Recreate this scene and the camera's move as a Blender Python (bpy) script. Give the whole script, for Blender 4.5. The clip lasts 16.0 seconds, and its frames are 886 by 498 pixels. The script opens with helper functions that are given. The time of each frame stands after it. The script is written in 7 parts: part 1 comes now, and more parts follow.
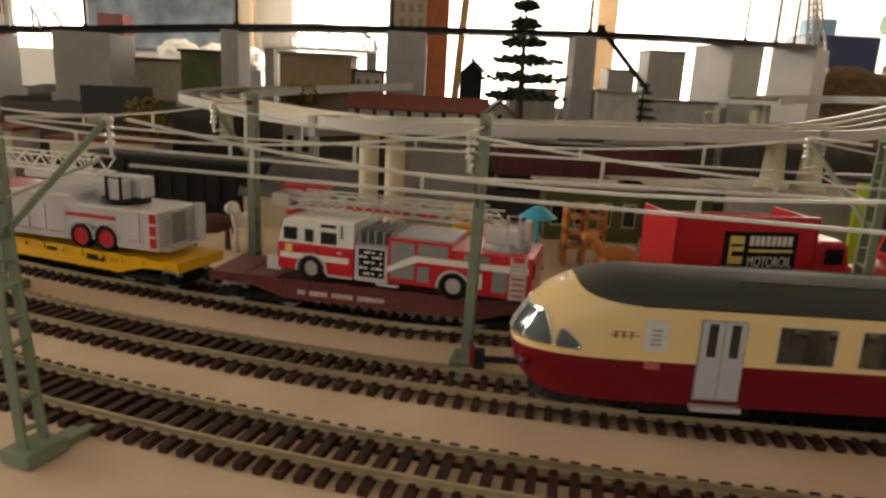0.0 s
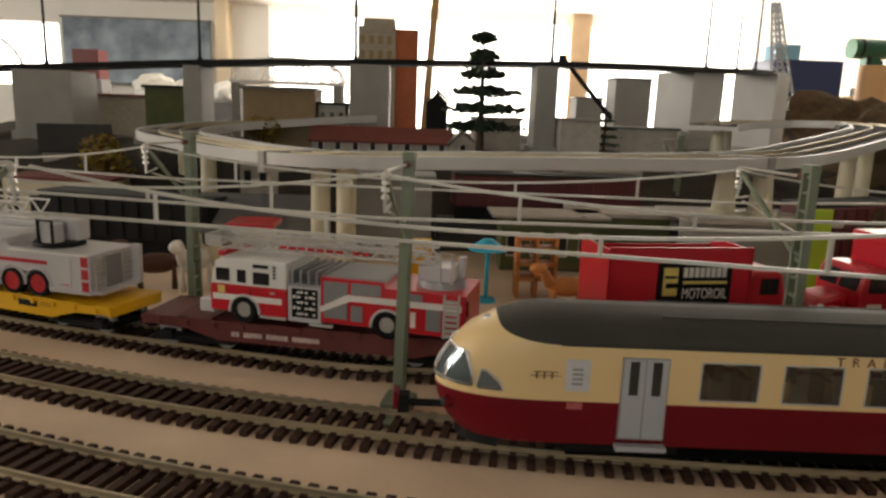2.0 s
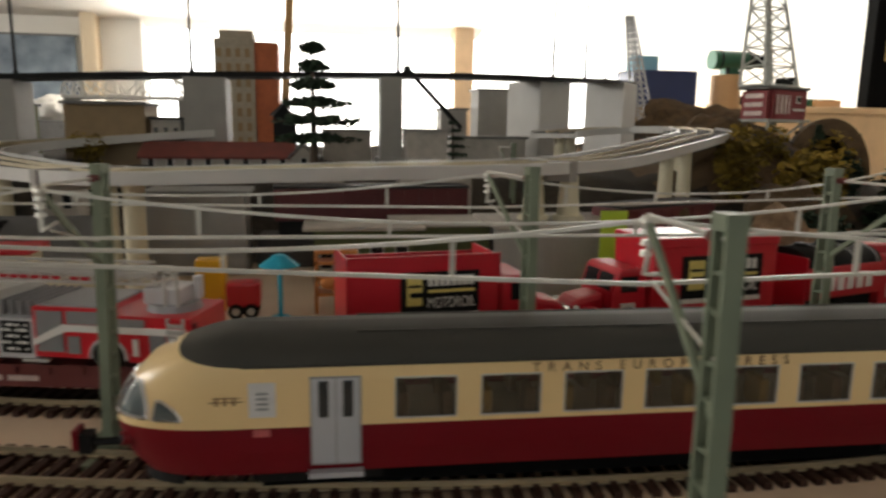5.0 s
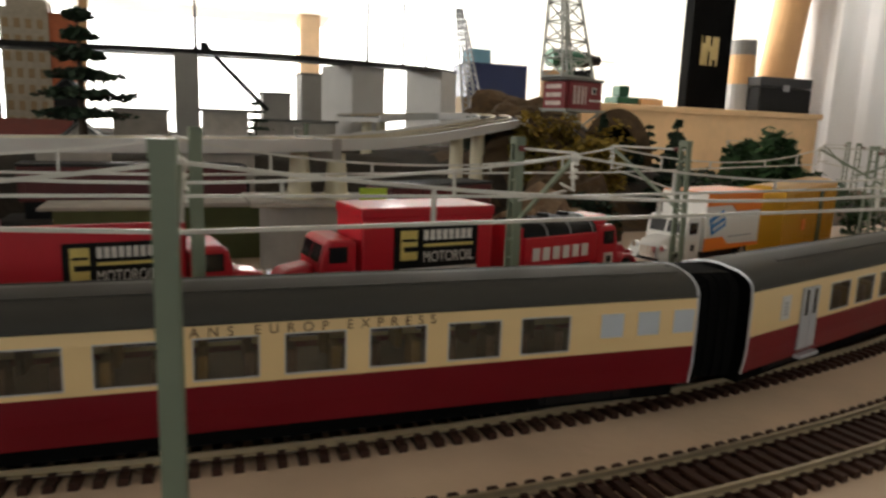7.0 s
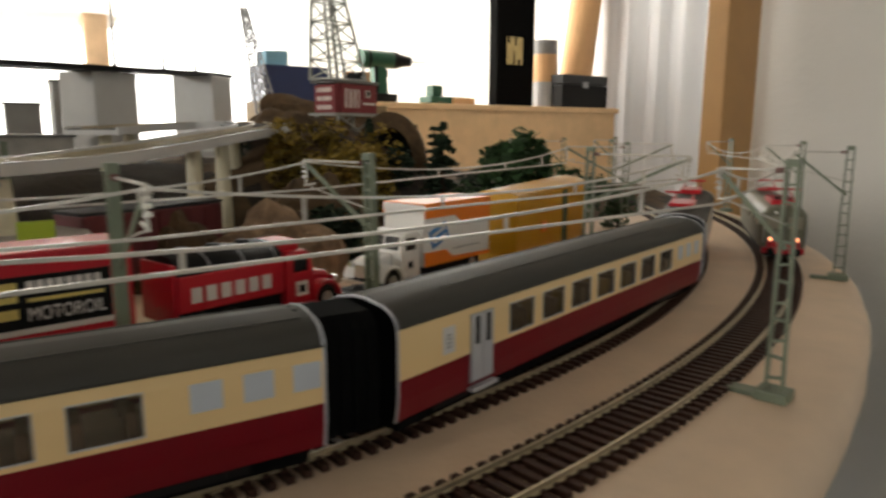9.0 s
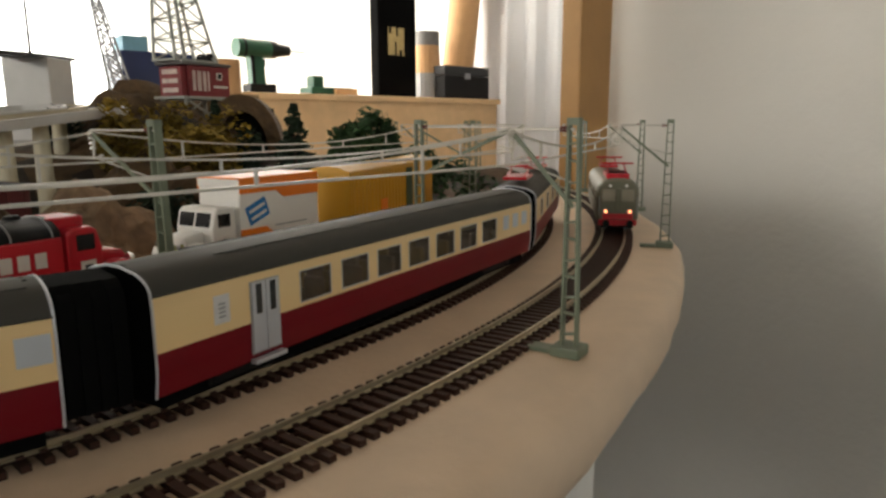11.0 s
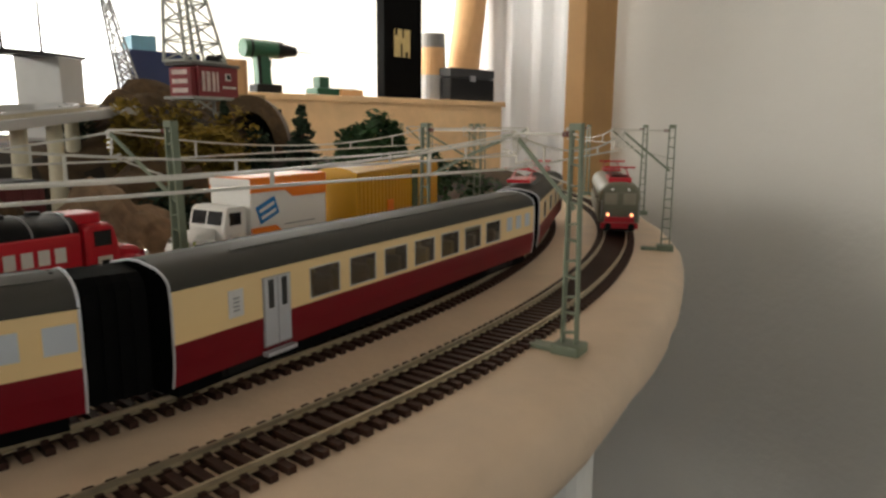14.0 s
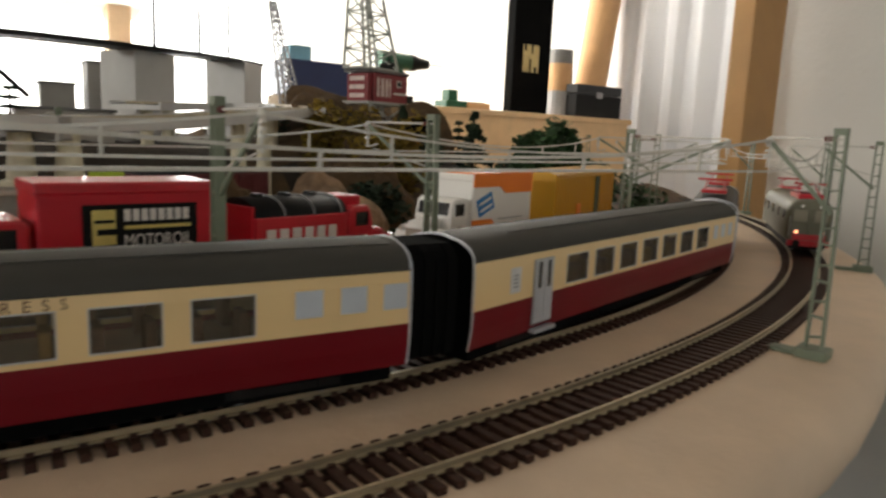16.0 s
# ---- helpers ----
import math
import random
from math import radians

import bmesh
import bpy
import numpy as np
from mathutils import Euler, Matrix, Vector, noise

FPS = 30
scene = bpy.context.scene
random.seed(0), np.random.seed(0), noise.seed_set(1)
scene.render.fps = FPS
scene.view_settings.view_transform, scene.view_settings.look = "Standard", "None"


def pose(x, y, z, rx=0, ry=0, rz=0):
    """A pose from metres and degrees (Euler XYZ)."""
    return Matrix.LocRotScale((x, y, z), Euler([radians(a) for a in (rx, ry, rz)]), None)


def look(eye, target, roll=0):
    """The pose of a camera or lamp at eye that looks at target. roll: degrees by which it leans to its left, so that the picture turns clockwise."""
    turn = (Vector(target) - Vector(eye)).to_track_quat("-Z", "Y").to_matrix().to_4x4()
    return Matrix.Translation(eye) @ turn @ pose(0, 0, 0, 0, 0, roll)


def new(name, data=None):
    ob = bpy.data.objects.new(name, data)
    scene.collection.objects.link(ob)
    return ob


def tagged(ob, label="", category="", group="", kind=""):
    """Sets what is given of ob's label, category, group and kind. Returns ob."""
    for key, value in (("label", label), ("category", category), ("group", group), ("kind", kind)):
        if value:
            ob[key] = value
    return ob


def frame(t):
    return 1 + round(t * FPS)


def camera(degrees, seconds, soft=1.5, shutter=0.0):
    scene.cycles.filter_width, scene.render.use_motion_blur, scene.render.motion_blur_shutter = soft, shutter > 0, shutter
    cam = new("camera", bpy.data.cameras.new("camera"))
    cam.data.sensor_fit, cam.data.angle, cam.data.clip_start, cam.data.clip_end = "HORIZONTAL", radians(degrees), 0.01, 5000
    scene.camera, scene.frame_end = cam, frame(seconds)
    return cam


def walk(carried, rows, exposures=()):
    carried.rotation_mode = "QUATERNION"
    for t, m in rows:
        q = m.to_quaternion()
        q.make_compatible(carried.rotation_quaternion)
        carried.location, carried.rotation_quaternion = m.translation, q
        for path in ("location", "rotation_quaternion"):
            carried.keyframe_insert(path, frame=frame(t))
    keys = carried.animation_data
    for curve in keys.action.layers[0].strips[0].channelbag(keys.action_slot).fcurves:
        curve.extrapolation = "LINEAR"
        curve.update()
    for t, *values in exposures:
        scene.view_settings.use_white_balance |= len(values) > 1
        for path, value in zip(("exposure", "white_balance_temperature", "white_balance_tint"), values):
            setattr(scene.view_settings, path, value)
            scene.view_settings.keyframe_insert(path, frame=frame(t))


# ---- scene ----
cam = camera(66.0, 16.0, soft=2.6, shutter=0.8)
PATH = [
    (0, (0.015, 0.036, 0.101), (0.052, 1.979, -0.372), 3.0),
    (0.5, (0.023, 0.037, 0.103), (0.059, 1.985, -0.349), 2.6),
    (1, (0.026, 0.038, 0.104), (0.074, 1.99, -0.328), 2.2),
    (1.5, (0.029, 0.038, 0.105), (0.095, 1.994, -0.306), 2.3),
    (2, (0.035, 0.04, 0.105), (0.112, 1.999, -0.289), 2.0),
    (2.5, (0.037, 0.039, 0.107), (0.129, 2.0, -0.276), 2.0),
    (3, (0.045, 0.039, 0.106), (0.153, 2.002, -0.261), 1.3),
    (5.5, (0.114, 0.048, 0.102), (0.539, 1.971, -0.244), 1.2),
    (6, (0.131, 0.044, 0.097), (0.652, 1.941, -0.262), 1.6),
    (6.5, (0.15, 0.039, 0.097), (0.804, 1.894, -0.264), 2.0),
    (7, (0.161, 0.037, 0.095), (0.885, 1.867, -0.263), 2.1),
    (7.5, (0.173, 0.035, 0.094), (0.977, 1.833, -0.256), 1.5),
    (8, (0.197, 0.04, 0.095), (1.114, 1.785, -0.243), 1.9),
    (8.5, (0.226, 0.045, 0.098), (1.266, 1.719, -0.241), 0.5),
    (9, (0.244, 0.041, 0.102), (1.373, 1.656, -0.245), 0.2),
    (9.5, (0.26, 0.032, 0.102), (1.484, 1.577, -0.239), -0.6),
    (10, (0.269, 0.025, 0.098), (1.578, 1.501, -0.232), -0.3),
    (12.5, (0.281, 0.019, 0.087), (1.658, 1.416, -0.305), 0.1),
    (13, (0.28, 0.017, 0.088), (1.659, 1.413, -0.299), 0.2),
    (13.5, (0.278, 0.015, 0.09), (1.65, 1.42, -0.289), 0.1),
    (14, (0.271, 0.015, 0.091), (1.625, 1.442, -0.269), 0.4),
    (14.5, (0.268, 0.015, 0.091), (1.613, 1.454, -0.256), 0.8),
    (15, (0.249, 0.025, 0.086), (1.522, 1.53, -0.253), 2.0),
    (15.5, (0.227, 0.033, 0.086), (1.406, 1.614, -0.248), 2.5),
    (16, (0.214, 0.038, 0.082), (1.335, 1.663, -0.243), 2.5),
]
walk(cam, [(t, look(eye, target, roll)) for t, eye, target, roll in PATH],
     [(0, 0.25, 8100, 13), (1.5, 0.2, 7500, 11), (3, 0.12, 6880, 9), (6.5, 0.08, 6750, 8), (9, 0.15, 6780, 8), (12.5, 0.22, 6830, 7), (16, 0.18, 6700, 8)])

# ---- world and light ----
world = bpy.data.worlds.new("sky")
scene.world = world
world.use_nodes = True
wn = world.node_tree.nodes
sky = wn.new("ShaderNodeTexSky")
sky.sky_type, sky.sun_disc = "NISHITA", False
sky.sun_elevation, sky.sun_rotation = radians(40), radians(30)
wn["Background"].inputs["Strength"].default_value = 0.15
world.node_tree.links.new(sky.outputs[0], wn["Background"].inputs[0])
scene.view_settings.exposure = 0.0


def area_light(name, x, y, z, w, h, power, rx, rz, colour=(1, 0.97, 0.93)):
    d = bpy.data.lights.new(name, "AREA")
    d.shape, d.size, d.size_y, d.energy, d.color = "RECTANGLE", w, h, power, colour
    ob = new(name, d)
    ob.matrix_world = pose(x, y, z, rx, 0, rz)
    return ob


# daylight through the window band of the far wall, then added fill lamps
area_light("window_daylight", 0.42, 3.06, 0.16, 2.0, 0.6, 46, -90, 0, (1, 0.98, 0.95))
# west and south lamps are added fill, set in unseen wall openings
area_light("west_fill_light", -3.15, 0.9, 0.85, 1.7, 0.75, 60, -90, 90, (1, 0.965, 0.92))
area_light("south_fill_light", -0.5, -2.55, 0.55, 1.7, 0.85, 5.0, 90, 0, (1, 0.96, 0.90))
# added lamp that brightens the far wall and the room's right side
area_light("far_wall_fill_light", 2.4, 3.06, 0.67, 1.6, 1.1, 26, -90, 0, (1, 0.98, 0.95))


# ---- materials ----
def material(name, colour, rough=0.5, metal=0.0, vary=0.12, size=0.02, bump=0.0, bump_size=0.002, second=None, spec=0.5, coat=0.0):
    m = bpy.data.materials.new(name)
    m.use_nodes = True
    t = m.node_tree
    b = t.nodes["Principled BSDF"]
    b.inputs["Roughness"].default_value, b.inputs["Metallic"].default_value = rough, metal
    b.inputs["Specular IOR Level"].default_value, b.inputs["Coat Weight"].default_value = spec, coat
    co = t.nodes.new("ShaderNodeTexCoord")
    n1 = t.nodes.new("ShaderNodeTexNoise")
    n1.inputs["Scale"].default_value, n1.inputs["Detail"].default_value = 1 / size, 6
    n2 = t.nodes.new("ShaderNodeTexNoise")
    n2.inputs["Scale"].default_value, n2.inputs["Detail"].default_value = 0.13 / size, 3
    add = t.nodes.new("ShaderNodeMath")
    add.operation = "ADD"
    half = t.nodes.new("ShaderNodeMath")
    half.operation, half.inputs[1].default_value = "MULTIPLY", 0.5
    ramp = t.nodes.new("ShaderNodeValToRGB")
    lo = second or [c * (1 - vary) for c in colour[:3]]
    hi = [min(1, c * (1 + vary)) for c in colour[:3]]
    ramp.color_ramp.elements[0].position, ramp.color_ramp.elements[1].position = 0.36, 0.64
    ramp.color_ramp.elements[0].color, ramp.color_ramp.elements[1].color = (*lo, 1), (*hi, 1)
    for n in (n1, n2):
        t.links.new(co.outputs["Object"], n.inputs["Vector"])
    t.links.new(n1.outputs[0], add.inputs[0])
    t.links.new(n2.outputs[0], add.inputs[1])
    t.links.new(add.outputs[0], half.inputs[0])
    t.links.new(half.outputs[0], ramp.inputs[0])
    t.links.new(ramp.outputs[0], b.inputs["Base Color"])
    rr = t.nodes.new("ShaderNodeMapRange")
    rr.inputs["To Min"].default_value, rr.inputs["To Max"].default_value = max(0, rough - 0.08), min(1, rough + 0.1)
    t.links.new(n1.outputs[0], rr.inputs[0])
    t.links.new(rr.outputs[0], b.inputs["Roughness"])
    if bump:
        n3 = t.nodes.new("ShaderNodeTexNoise")
        n3.inputs["Scale"].default_value, n3.inputs["Detail"].default_value = 1 / bump_size, 5
        bp = t.nodes.new("ShaderNodeBump")
        bp.inputs["Strength"].default_value, bp.inputs["Distance"].default_value = bump, bump_size * 0.5
        t.links.new(co.outputs["Object"], n3.inputs["Vector"])
        t.links.new(n3.outputs[0], bp.inputs["Height"])
        t.links.new(bp.outputs[0], b.inputs["Normal"])
    return m


def glowing(name, colour, strength):
    m = bpy.data.materials.new(name)
    m.use_nodes = True
    b = m.node_tree.nodes["Principled BSDF"]
    b.inputs["Base Color"].default_value = (*colour, 1)
    b.inputs["Emission Color"].default_value = (*colour, 1)
    b.inputs["Emission Strength"].default_value = strength
    return m


def glass(name, colour, rough=0.05, alpha=0.35):
    m = bpy.data.materials.new(name)
    m.use_nodes = True
    b = m.node_tree.nodes["Principled BSDF"]
    b.inputs["Base Color"].default_value = (*colour, 1)
    b.inputs["Roughness"].default_value, b.inputs["Alpha"].default_value = rough, alpha
    return m


M_BOARD = material("painted_board", (0.72, 0.545, 0.39), 0.5, vary=0.1, size=0.03, bump=0.15, bump_size=0.004)
M_SLEEPER = material("brown_plastic", (0.042, 0.017, 0.011), 0.55, vary=0.25, size=0.01, bump=0.2, bump_size=0.001, spec=0.25)
M_RAIL = material("nickel_silver", (0.50, 0.43, 0.30), 0.36, 0.75, vary=0.15, size=0.01)
M_RAIL_FOOT = material("rail_side", (0.20, 0.17, 0.12), 0.5, 0.5, vary=0.2, size=0.01)
M_CREAM = material("cream_lacquer", (0.80, 0.58, 0.29), 0.32, vary=0.03, size=0.05, coat=0.2)
M_MAROON = material("maroon_lacquer", (0.165, 0.0035, 0.010), 0.38, vary=0.08, size=0.05, spec=0.25)
M_ROOF = material("dark_grey_roof", (0.052, 0.049, 0.042), 0.6, vary=0.1, size=0.03, spec=0.22)
M_SILVER = material("silver_paint", (0.52, 0.53, 0.57), 0.35, 0.3, vary=0.06, size=0.02)
M_BLACK = material("black_plastic", (0.007, 0.0065, 0.0065), 0.55, vary=0.3, size=0.01, spec=0.18)
M_PANE = glass("smoked_pane", (0.16, 0.13, 0.09), 0.06, 0.22)
M_INTERIOR = material("beige_interior", (0.34, 0.27, 0.18), 0.6, vary=0.3, size=0.012)
M_MAST = material("grey_green_plastic", (0.17, 0.20, 0.14), 0.5, vary=0.12, size=0.01)
M_WIRE = material("silver_wire", (0.55, 0.53, 0.48), 0.4, 0.4, vary=0.1, size=0.01)
M_WHITE = material("white_plastic", (0.78, 0.76, 0.72), 0.4, vary=0.04, size=0.02)
M_RED = material("red_lacquer", (0.56, 0.008, 0.020), 0.3, vary=0.05, size=0.03, coat=0.3)
M_TRUCKRED = material("crimson_lacquer", (0.50, 0.008, 0.022), 0.35, vary=0.06, size=0.03, coat=0.2)
M_BROWNFLAT = material("oxide_brown_plastic", (0.125, 0.021, 0.018), 0.5, vary=0.12, size=0.01)
M_YELLOW = material("yellow_plastic", (0.78, 0.42, 0.012), 0.4, vary=0.05, size=0.02)
M_OCHRE = material("ochre_yellow_plastic", (0.60, 0.30, 0.012), 0.4, vary=0.08, size=0.02)
M_ORANGE = material("orange_paint", (0.82, 0.20, 0.012), 0.4, vary=0.05, size=0.02)
M_BLUE = material("blue_paint", (0.014, 0.18, 0.46), 0.4, vary=0.06, size=0.02)
M_GREYMET = material("grey_paint", (0.30, 0.30, 0.31), 0.45, 0.2, vary=0.08, size=0.01)
M_CONCRETE = material("concrete_grey", (0.31, 0.295, 0.275), 0.75, vary=0.1, size=0.02, bump=0.2, bump_size=0.003)
M_DECK = material("viaduct_grey", (0.52, 0.51, 0.49), 0.35, vary=0.07, size=0.03)
M_BALLAST = material("dark_trackbed", (0.045, 0.041, 0.038), 0.9, vary=0.25, size=0.004, bump=0.4, bump_size=0.002)
M_PILLAR = material("cream_pillar", (0.62, 0.56, 0.40), 0.5, vary=0.06, size=0.02)
M_WALL = material("wall_plaster", (0.76, 0.735, 0.69), 0.85, vary=0.05, size=0.2, bump=0.2, bump_size=0.01)
M_CEIL = material("ceiling_plaster", (0.80, 0.76, 0.70), 0.9, vary=0.05, size=0.2, bump=0.2, bump_size=0.02)
M_TIMBER = material("timber_post", (0.46, 0.25, 0.09), 0.5, vary=0.15, size=0.06, bump=0.15, bump_size=0.01)
M_PINE = material("pine_board", (0.72, 0.48, 0.26), 0.5, vary=0.1, size=0.06)
M_FLOOR = material("grey_floor", (0.065, 0.06, 0.055), 0.6, vary=0.15, size=0.1)
M_DAY = glowing("overcast_sky", (1.0, 1.0, 1.0), 2.6)
M_TRUNK = material("bark", (0.06, 0.04, 0.025), 0.9, vary=0.3, size=0.005, bump=0.4, bump_size=0.003)
M_FIR = material("fir_green", (0.020, 0.042, 0.020), 0.9, vary=0.4, size=0.004)
M_BUSH = material("bush_green", (0.030, 0.075, 0.022), 0.95, vary=0.5, size=0.004)
M_OLIVE = material("olive_foliage", (0.24, 0.16, 0.016), 0.95, vary=0.4, size=0.005)
M_ROCK = material("brown_rock", (0.085, 0.050, 0.022), 0.9, vary=0.4, size=0.012, bump=0.6, bump_size=0.006)


def translucent(name, colour, share=0.7):
    m = bpy.data.materials.new(name)
    m.use_nodes = True
    t = m.node_tree
    d, tr, mix = t.nodes.new("ShaderNodeBsdfDiffuse"), t.nodes.new("ShaderNodeBsdfTranslucent"), t.nodes.new("ShaderNodeMixShader")
    d.inputs[0].default_value = tr.inputs[0].default_value = (*colour, 1)
    mix.inputs[0].default_value = share
    t.links.new(d.outputs[0], mix.inputs[1])
    t.links.new(tr.outputs[0], mix.inputs[2])
    t.links.new(mix.outputs[0], t.nodes["Material Output"].inputs[0])
    return m


# lets the backdrop shine through, in place of light on the far wall
M_WALLGLOW = translucent("backlit_white_sheet", (0.88, 0.88, 0.86), 0.6)
M_VOID = material("matt_black", (0.004, 0.004, 0.004), 0.95, vary=0.2, size=0.01, spec=0.05)


# ---- mesh helpers ----
def quad_box(bm, x0, x1, y0, y1, z0, z1, m=None, mi=0):
    vs = [bm.verts.new((m @ Vector(p)) if m else p) for p in ((x0, y0, z0), (x1, y0, z0), (x1, y1, z0), (x0, y1, z0), (x0, y0, z1), (x1, y0, z1), (x1, y1, z1), (x0, y1, z1))]
    for f in ((0, 3, 2, 1), (4, 5, 6, 7), (0, 1, 5, 4), (1, 2, 6, 5), (2, 3, 7, 6), (3, 0, 4, 7)):
        bm.faces.new([vs[i] for i in f]).material_index = mi
    return vs


def mesh_of(bm, *mats, smooth=False, bevel=0.0, segments=2):
    if bevel:
        bmesh.ops.remove_doubles(bm, verts=bm.verts, dist=1e-6)
        es = [e for e in bm.edges if len(e.link_faces) == 2 and e.calc_face_angle(0) > 0.6]
        bmesh.ops.bevel(bm, geom=es, offset=bevel, segments=segments, affect="EDGES", profile=0.6)
    me = bpy.data.meshes.new("mesh")
    bm.normal_update()
    bm.to_mesh(me)
    bm.free()
    for m in mats:
        me.materials.append(m)
    if smooth:
        for p in me.polygons:
            p.use_smooth = True
    return me


def part(name, bm, mat, parent=None, label="", bevel=0.0, smooth=False, at=None):
    """One mesh object made of bm, under a thing or a part."""
    mats = mat if isinstance(mat, (list, tuple)) else [mat]
    ob = new(name, mesh_of(bm, *mats, bevel=bevel, smooth=smooth))
    if parent:
        ob.parent = parent
    if at:
        ob.matrix_basis = at
    return tagged(ob, label)


def thing(name, m, label, category, group="", kind=""):
    ob = new(name)
    ob.empty_display_size = 0.01
    ob.matrix_basis = m
    return tagged(ob, label, category, group, kind)


def box(x0, x1, y0, y1, z0, z1):
    bm = bmesh.new()
    quad_box(bm, x0, x1, y0, y1, z0, z1)
    return bm


def cyl(r0, r1, h, n=16, m=None, bm=None):
    """A closed tapered cylinder from z = 0 to h, posed by m."""
    bm = bm or bmesh.new()
    bmesh.ops.create_cone(bm, cap_ends=True, segments=n, radius1=r0, radius2=max(r1, 1e-6), depth=h, matrix=(m or Matrix()) @ Matrix.Translation((0, 0, h / 2)))
    return bm


def rod(bm, a, b, r, n=6):
    """A round bar from a to b."""
    a, b = Vector(a), Vector(b)
    d = b - a
    cyl(r, r, d.length, n, Matrix.Translation(a) @ d.to_track_quat("Z", "Y").to_matrix().to_4x4(), bm)


def bar(bm, a, b, w, h):
    """A square bar from a to b."""
    a, b = Vector(a), Vector(b)
    d = b - a
    quad_box(bm, -w / 2, w / 2, -h / 2, h / 2, 0, d.length, Matrix.Translation(a) @ d.to_track_quat("Z", "Y").to_matrix().to_4x4())


def tube(bm, pts, r, n=6):
    """One round bar bent along a line of points."""
    P = [Vector(p) for p in pts]
    rings, side = [], None
    for i, p in enumerate(P):
        d = (P[min(i + 1, len(P) - 1)] - P[max(i - 1, 0)]).normalized()
        if side is None:
            side = d.orthogonal().normalized()
        side = (side - d * side.dot(d)).normalized()
        up = d.cross(side)
        rings.append([bm.verts.new(p + (side * math.cos(2 * math.pi * k / n) + up * math.sin(2 * math.pi * k / n)) * r) for k in range(n)])
    for a, b in zip(rings, rings[1:]):
        for k in range(n):
            bm.faces.new((a[k], a[(k + 1) % n], b[(k + 1) % n], b[k]))
    bm.faces.new(rings[0][::-1])
    bm.faces.new(rings[-1])


def prism(bm, outline, y0, y1, mi=0):
    """An outline in x and z, drawn out from y0 to y1."""
    a = [bm.verts.new((x, y0, z)) for x, z in outline]
    b = [bm.verts.new((x, y1, z)) for x, z in outline]
    n = len(outline)
    bm.faces.new(a).material_index = mi
    bm.faces.new(b[::-1]).material_index = mi
    for i in range(n):
        j = (i + 1) % n
        bm.faces.new((a[j], a[i], b[i], b[j])).material_index = mi
    bmesh.ops.recalc_face_normals(bm, faces=bm.faces[:])


def letters(name, text, size, mat, parent, m, extrude=0.0001, spacing=1.0):
    cu = bpy.data.curves.new("letters", "FONT")
    cu.body, cu.size, cu.extrude, cu.space_character, cu.align_x, cu.align_y = text, size, extrude, spacing, "CENTER", "CENTER"
    tmp = bpy.data.objects.new("tmp", cu)
    me = bpy.data.meshes.new_from_object(tmp)
    bpy.data.objects.remove(tmp)
    me.materials.append(mat)
    ob = new(name, me)
    ob.parent, ob.matrix_basis = parent, m
    return ob


# ---- the plan of the tracks ----
class ArcTrack:
    """A centre line: one radius left of and about the lowest point, a tighter one past a heading on the right."""
    def __init__(self, x, y, r1, turn, r2):
        self.x, self.y, self.r1, self.turn, self.r2 = x, y, r1, turn, r2

    def at(self, s):
        """Place and heading at s metres along, from the lowest point."""
        s1 = self.r1 * self.turn
        if s <= s1:
            a = s / self.r1
            return Vector((self.x + self.r1 * math.sin(a), self.y + self.r1 * (1 - math.cos(a)), 0)), a
        a = self.turn + (s - s1) / self.r2
        cx = self.x + (self.r1 - self.r2) * math.sin(self.turn)
        cy = self.y + self.r1 - (self.r1 - self.r2) * math.cos(self.turn)
        return Vector((cx + self.r2 * math.sin(a), cy - self.r2 * math.cos(a), 0)), a


class SplineTrack:
    """A centre line through given places, by a smooth spline."""
    def __init__(self, pts):
        P = [Vector((*p, 0)) for p in pts]
        P = [2 * P[0] - P[1]] + P + [2 * P[-1] - P[-2]]
        self.line, self.dist = [], [0.0]
        for i in range(1, len(P) - 2):
            for k in range(24):
                t = k / 24
                a, b, c, d = P[i - 1:i + 3]
                self.line.append(0.5 * (2 * b + (c - a) * t + (2 * a - 5 * b + 4 * c - d) * t * t + (3 * b - a - 3 * c + d) * t ** 3))
        self.line.append(P[-2])
        for a, b in zip(self.line, self.line[1:]):
            self.dist.append(self.dist[-1] + (b - a).length)

    def at(self, s):
        i = max(0, min(int(np.searchsorted(self.dist, s)) - 1, len(self.line) - 2))
        a, b = self.line[i], self.line[i + 1]
        u = (s - self.dist[i]) / max(1e-9, self.dist[i + 1] - self.dist[i])
        d = b - a
        return a.lerp(b, u), math.atan2(d.y, d.x)

    def at_x(self, x):
        k = min(range(len(self.line)), key=lambda i: abs(self.line[i].x - x))
        return self.dist[k]


TRACK_A = ArcTrack(0.2425, 0.1705, 0.9565, radians(30), 0.93)
TRACK_B = ArcTrack(0.235, 0.2282, 0.9984, radians(5.0), 0.84)
TRACK_C = SplineTrack([(-0.62, 0.59), (-0.36, 0.458), (-0.184, 0.374), (-0.103, 0.343), (-0.022, 0.3175), (0.026, 0.3075), (0.13, 0.3045), (0.28, 0.321), (0.42, 0.350), (0.56, 0.400), (0.68, 0.475), (0.77, 0.575), (0.82, 0.72)])
RAIL_TOP = 0.0045


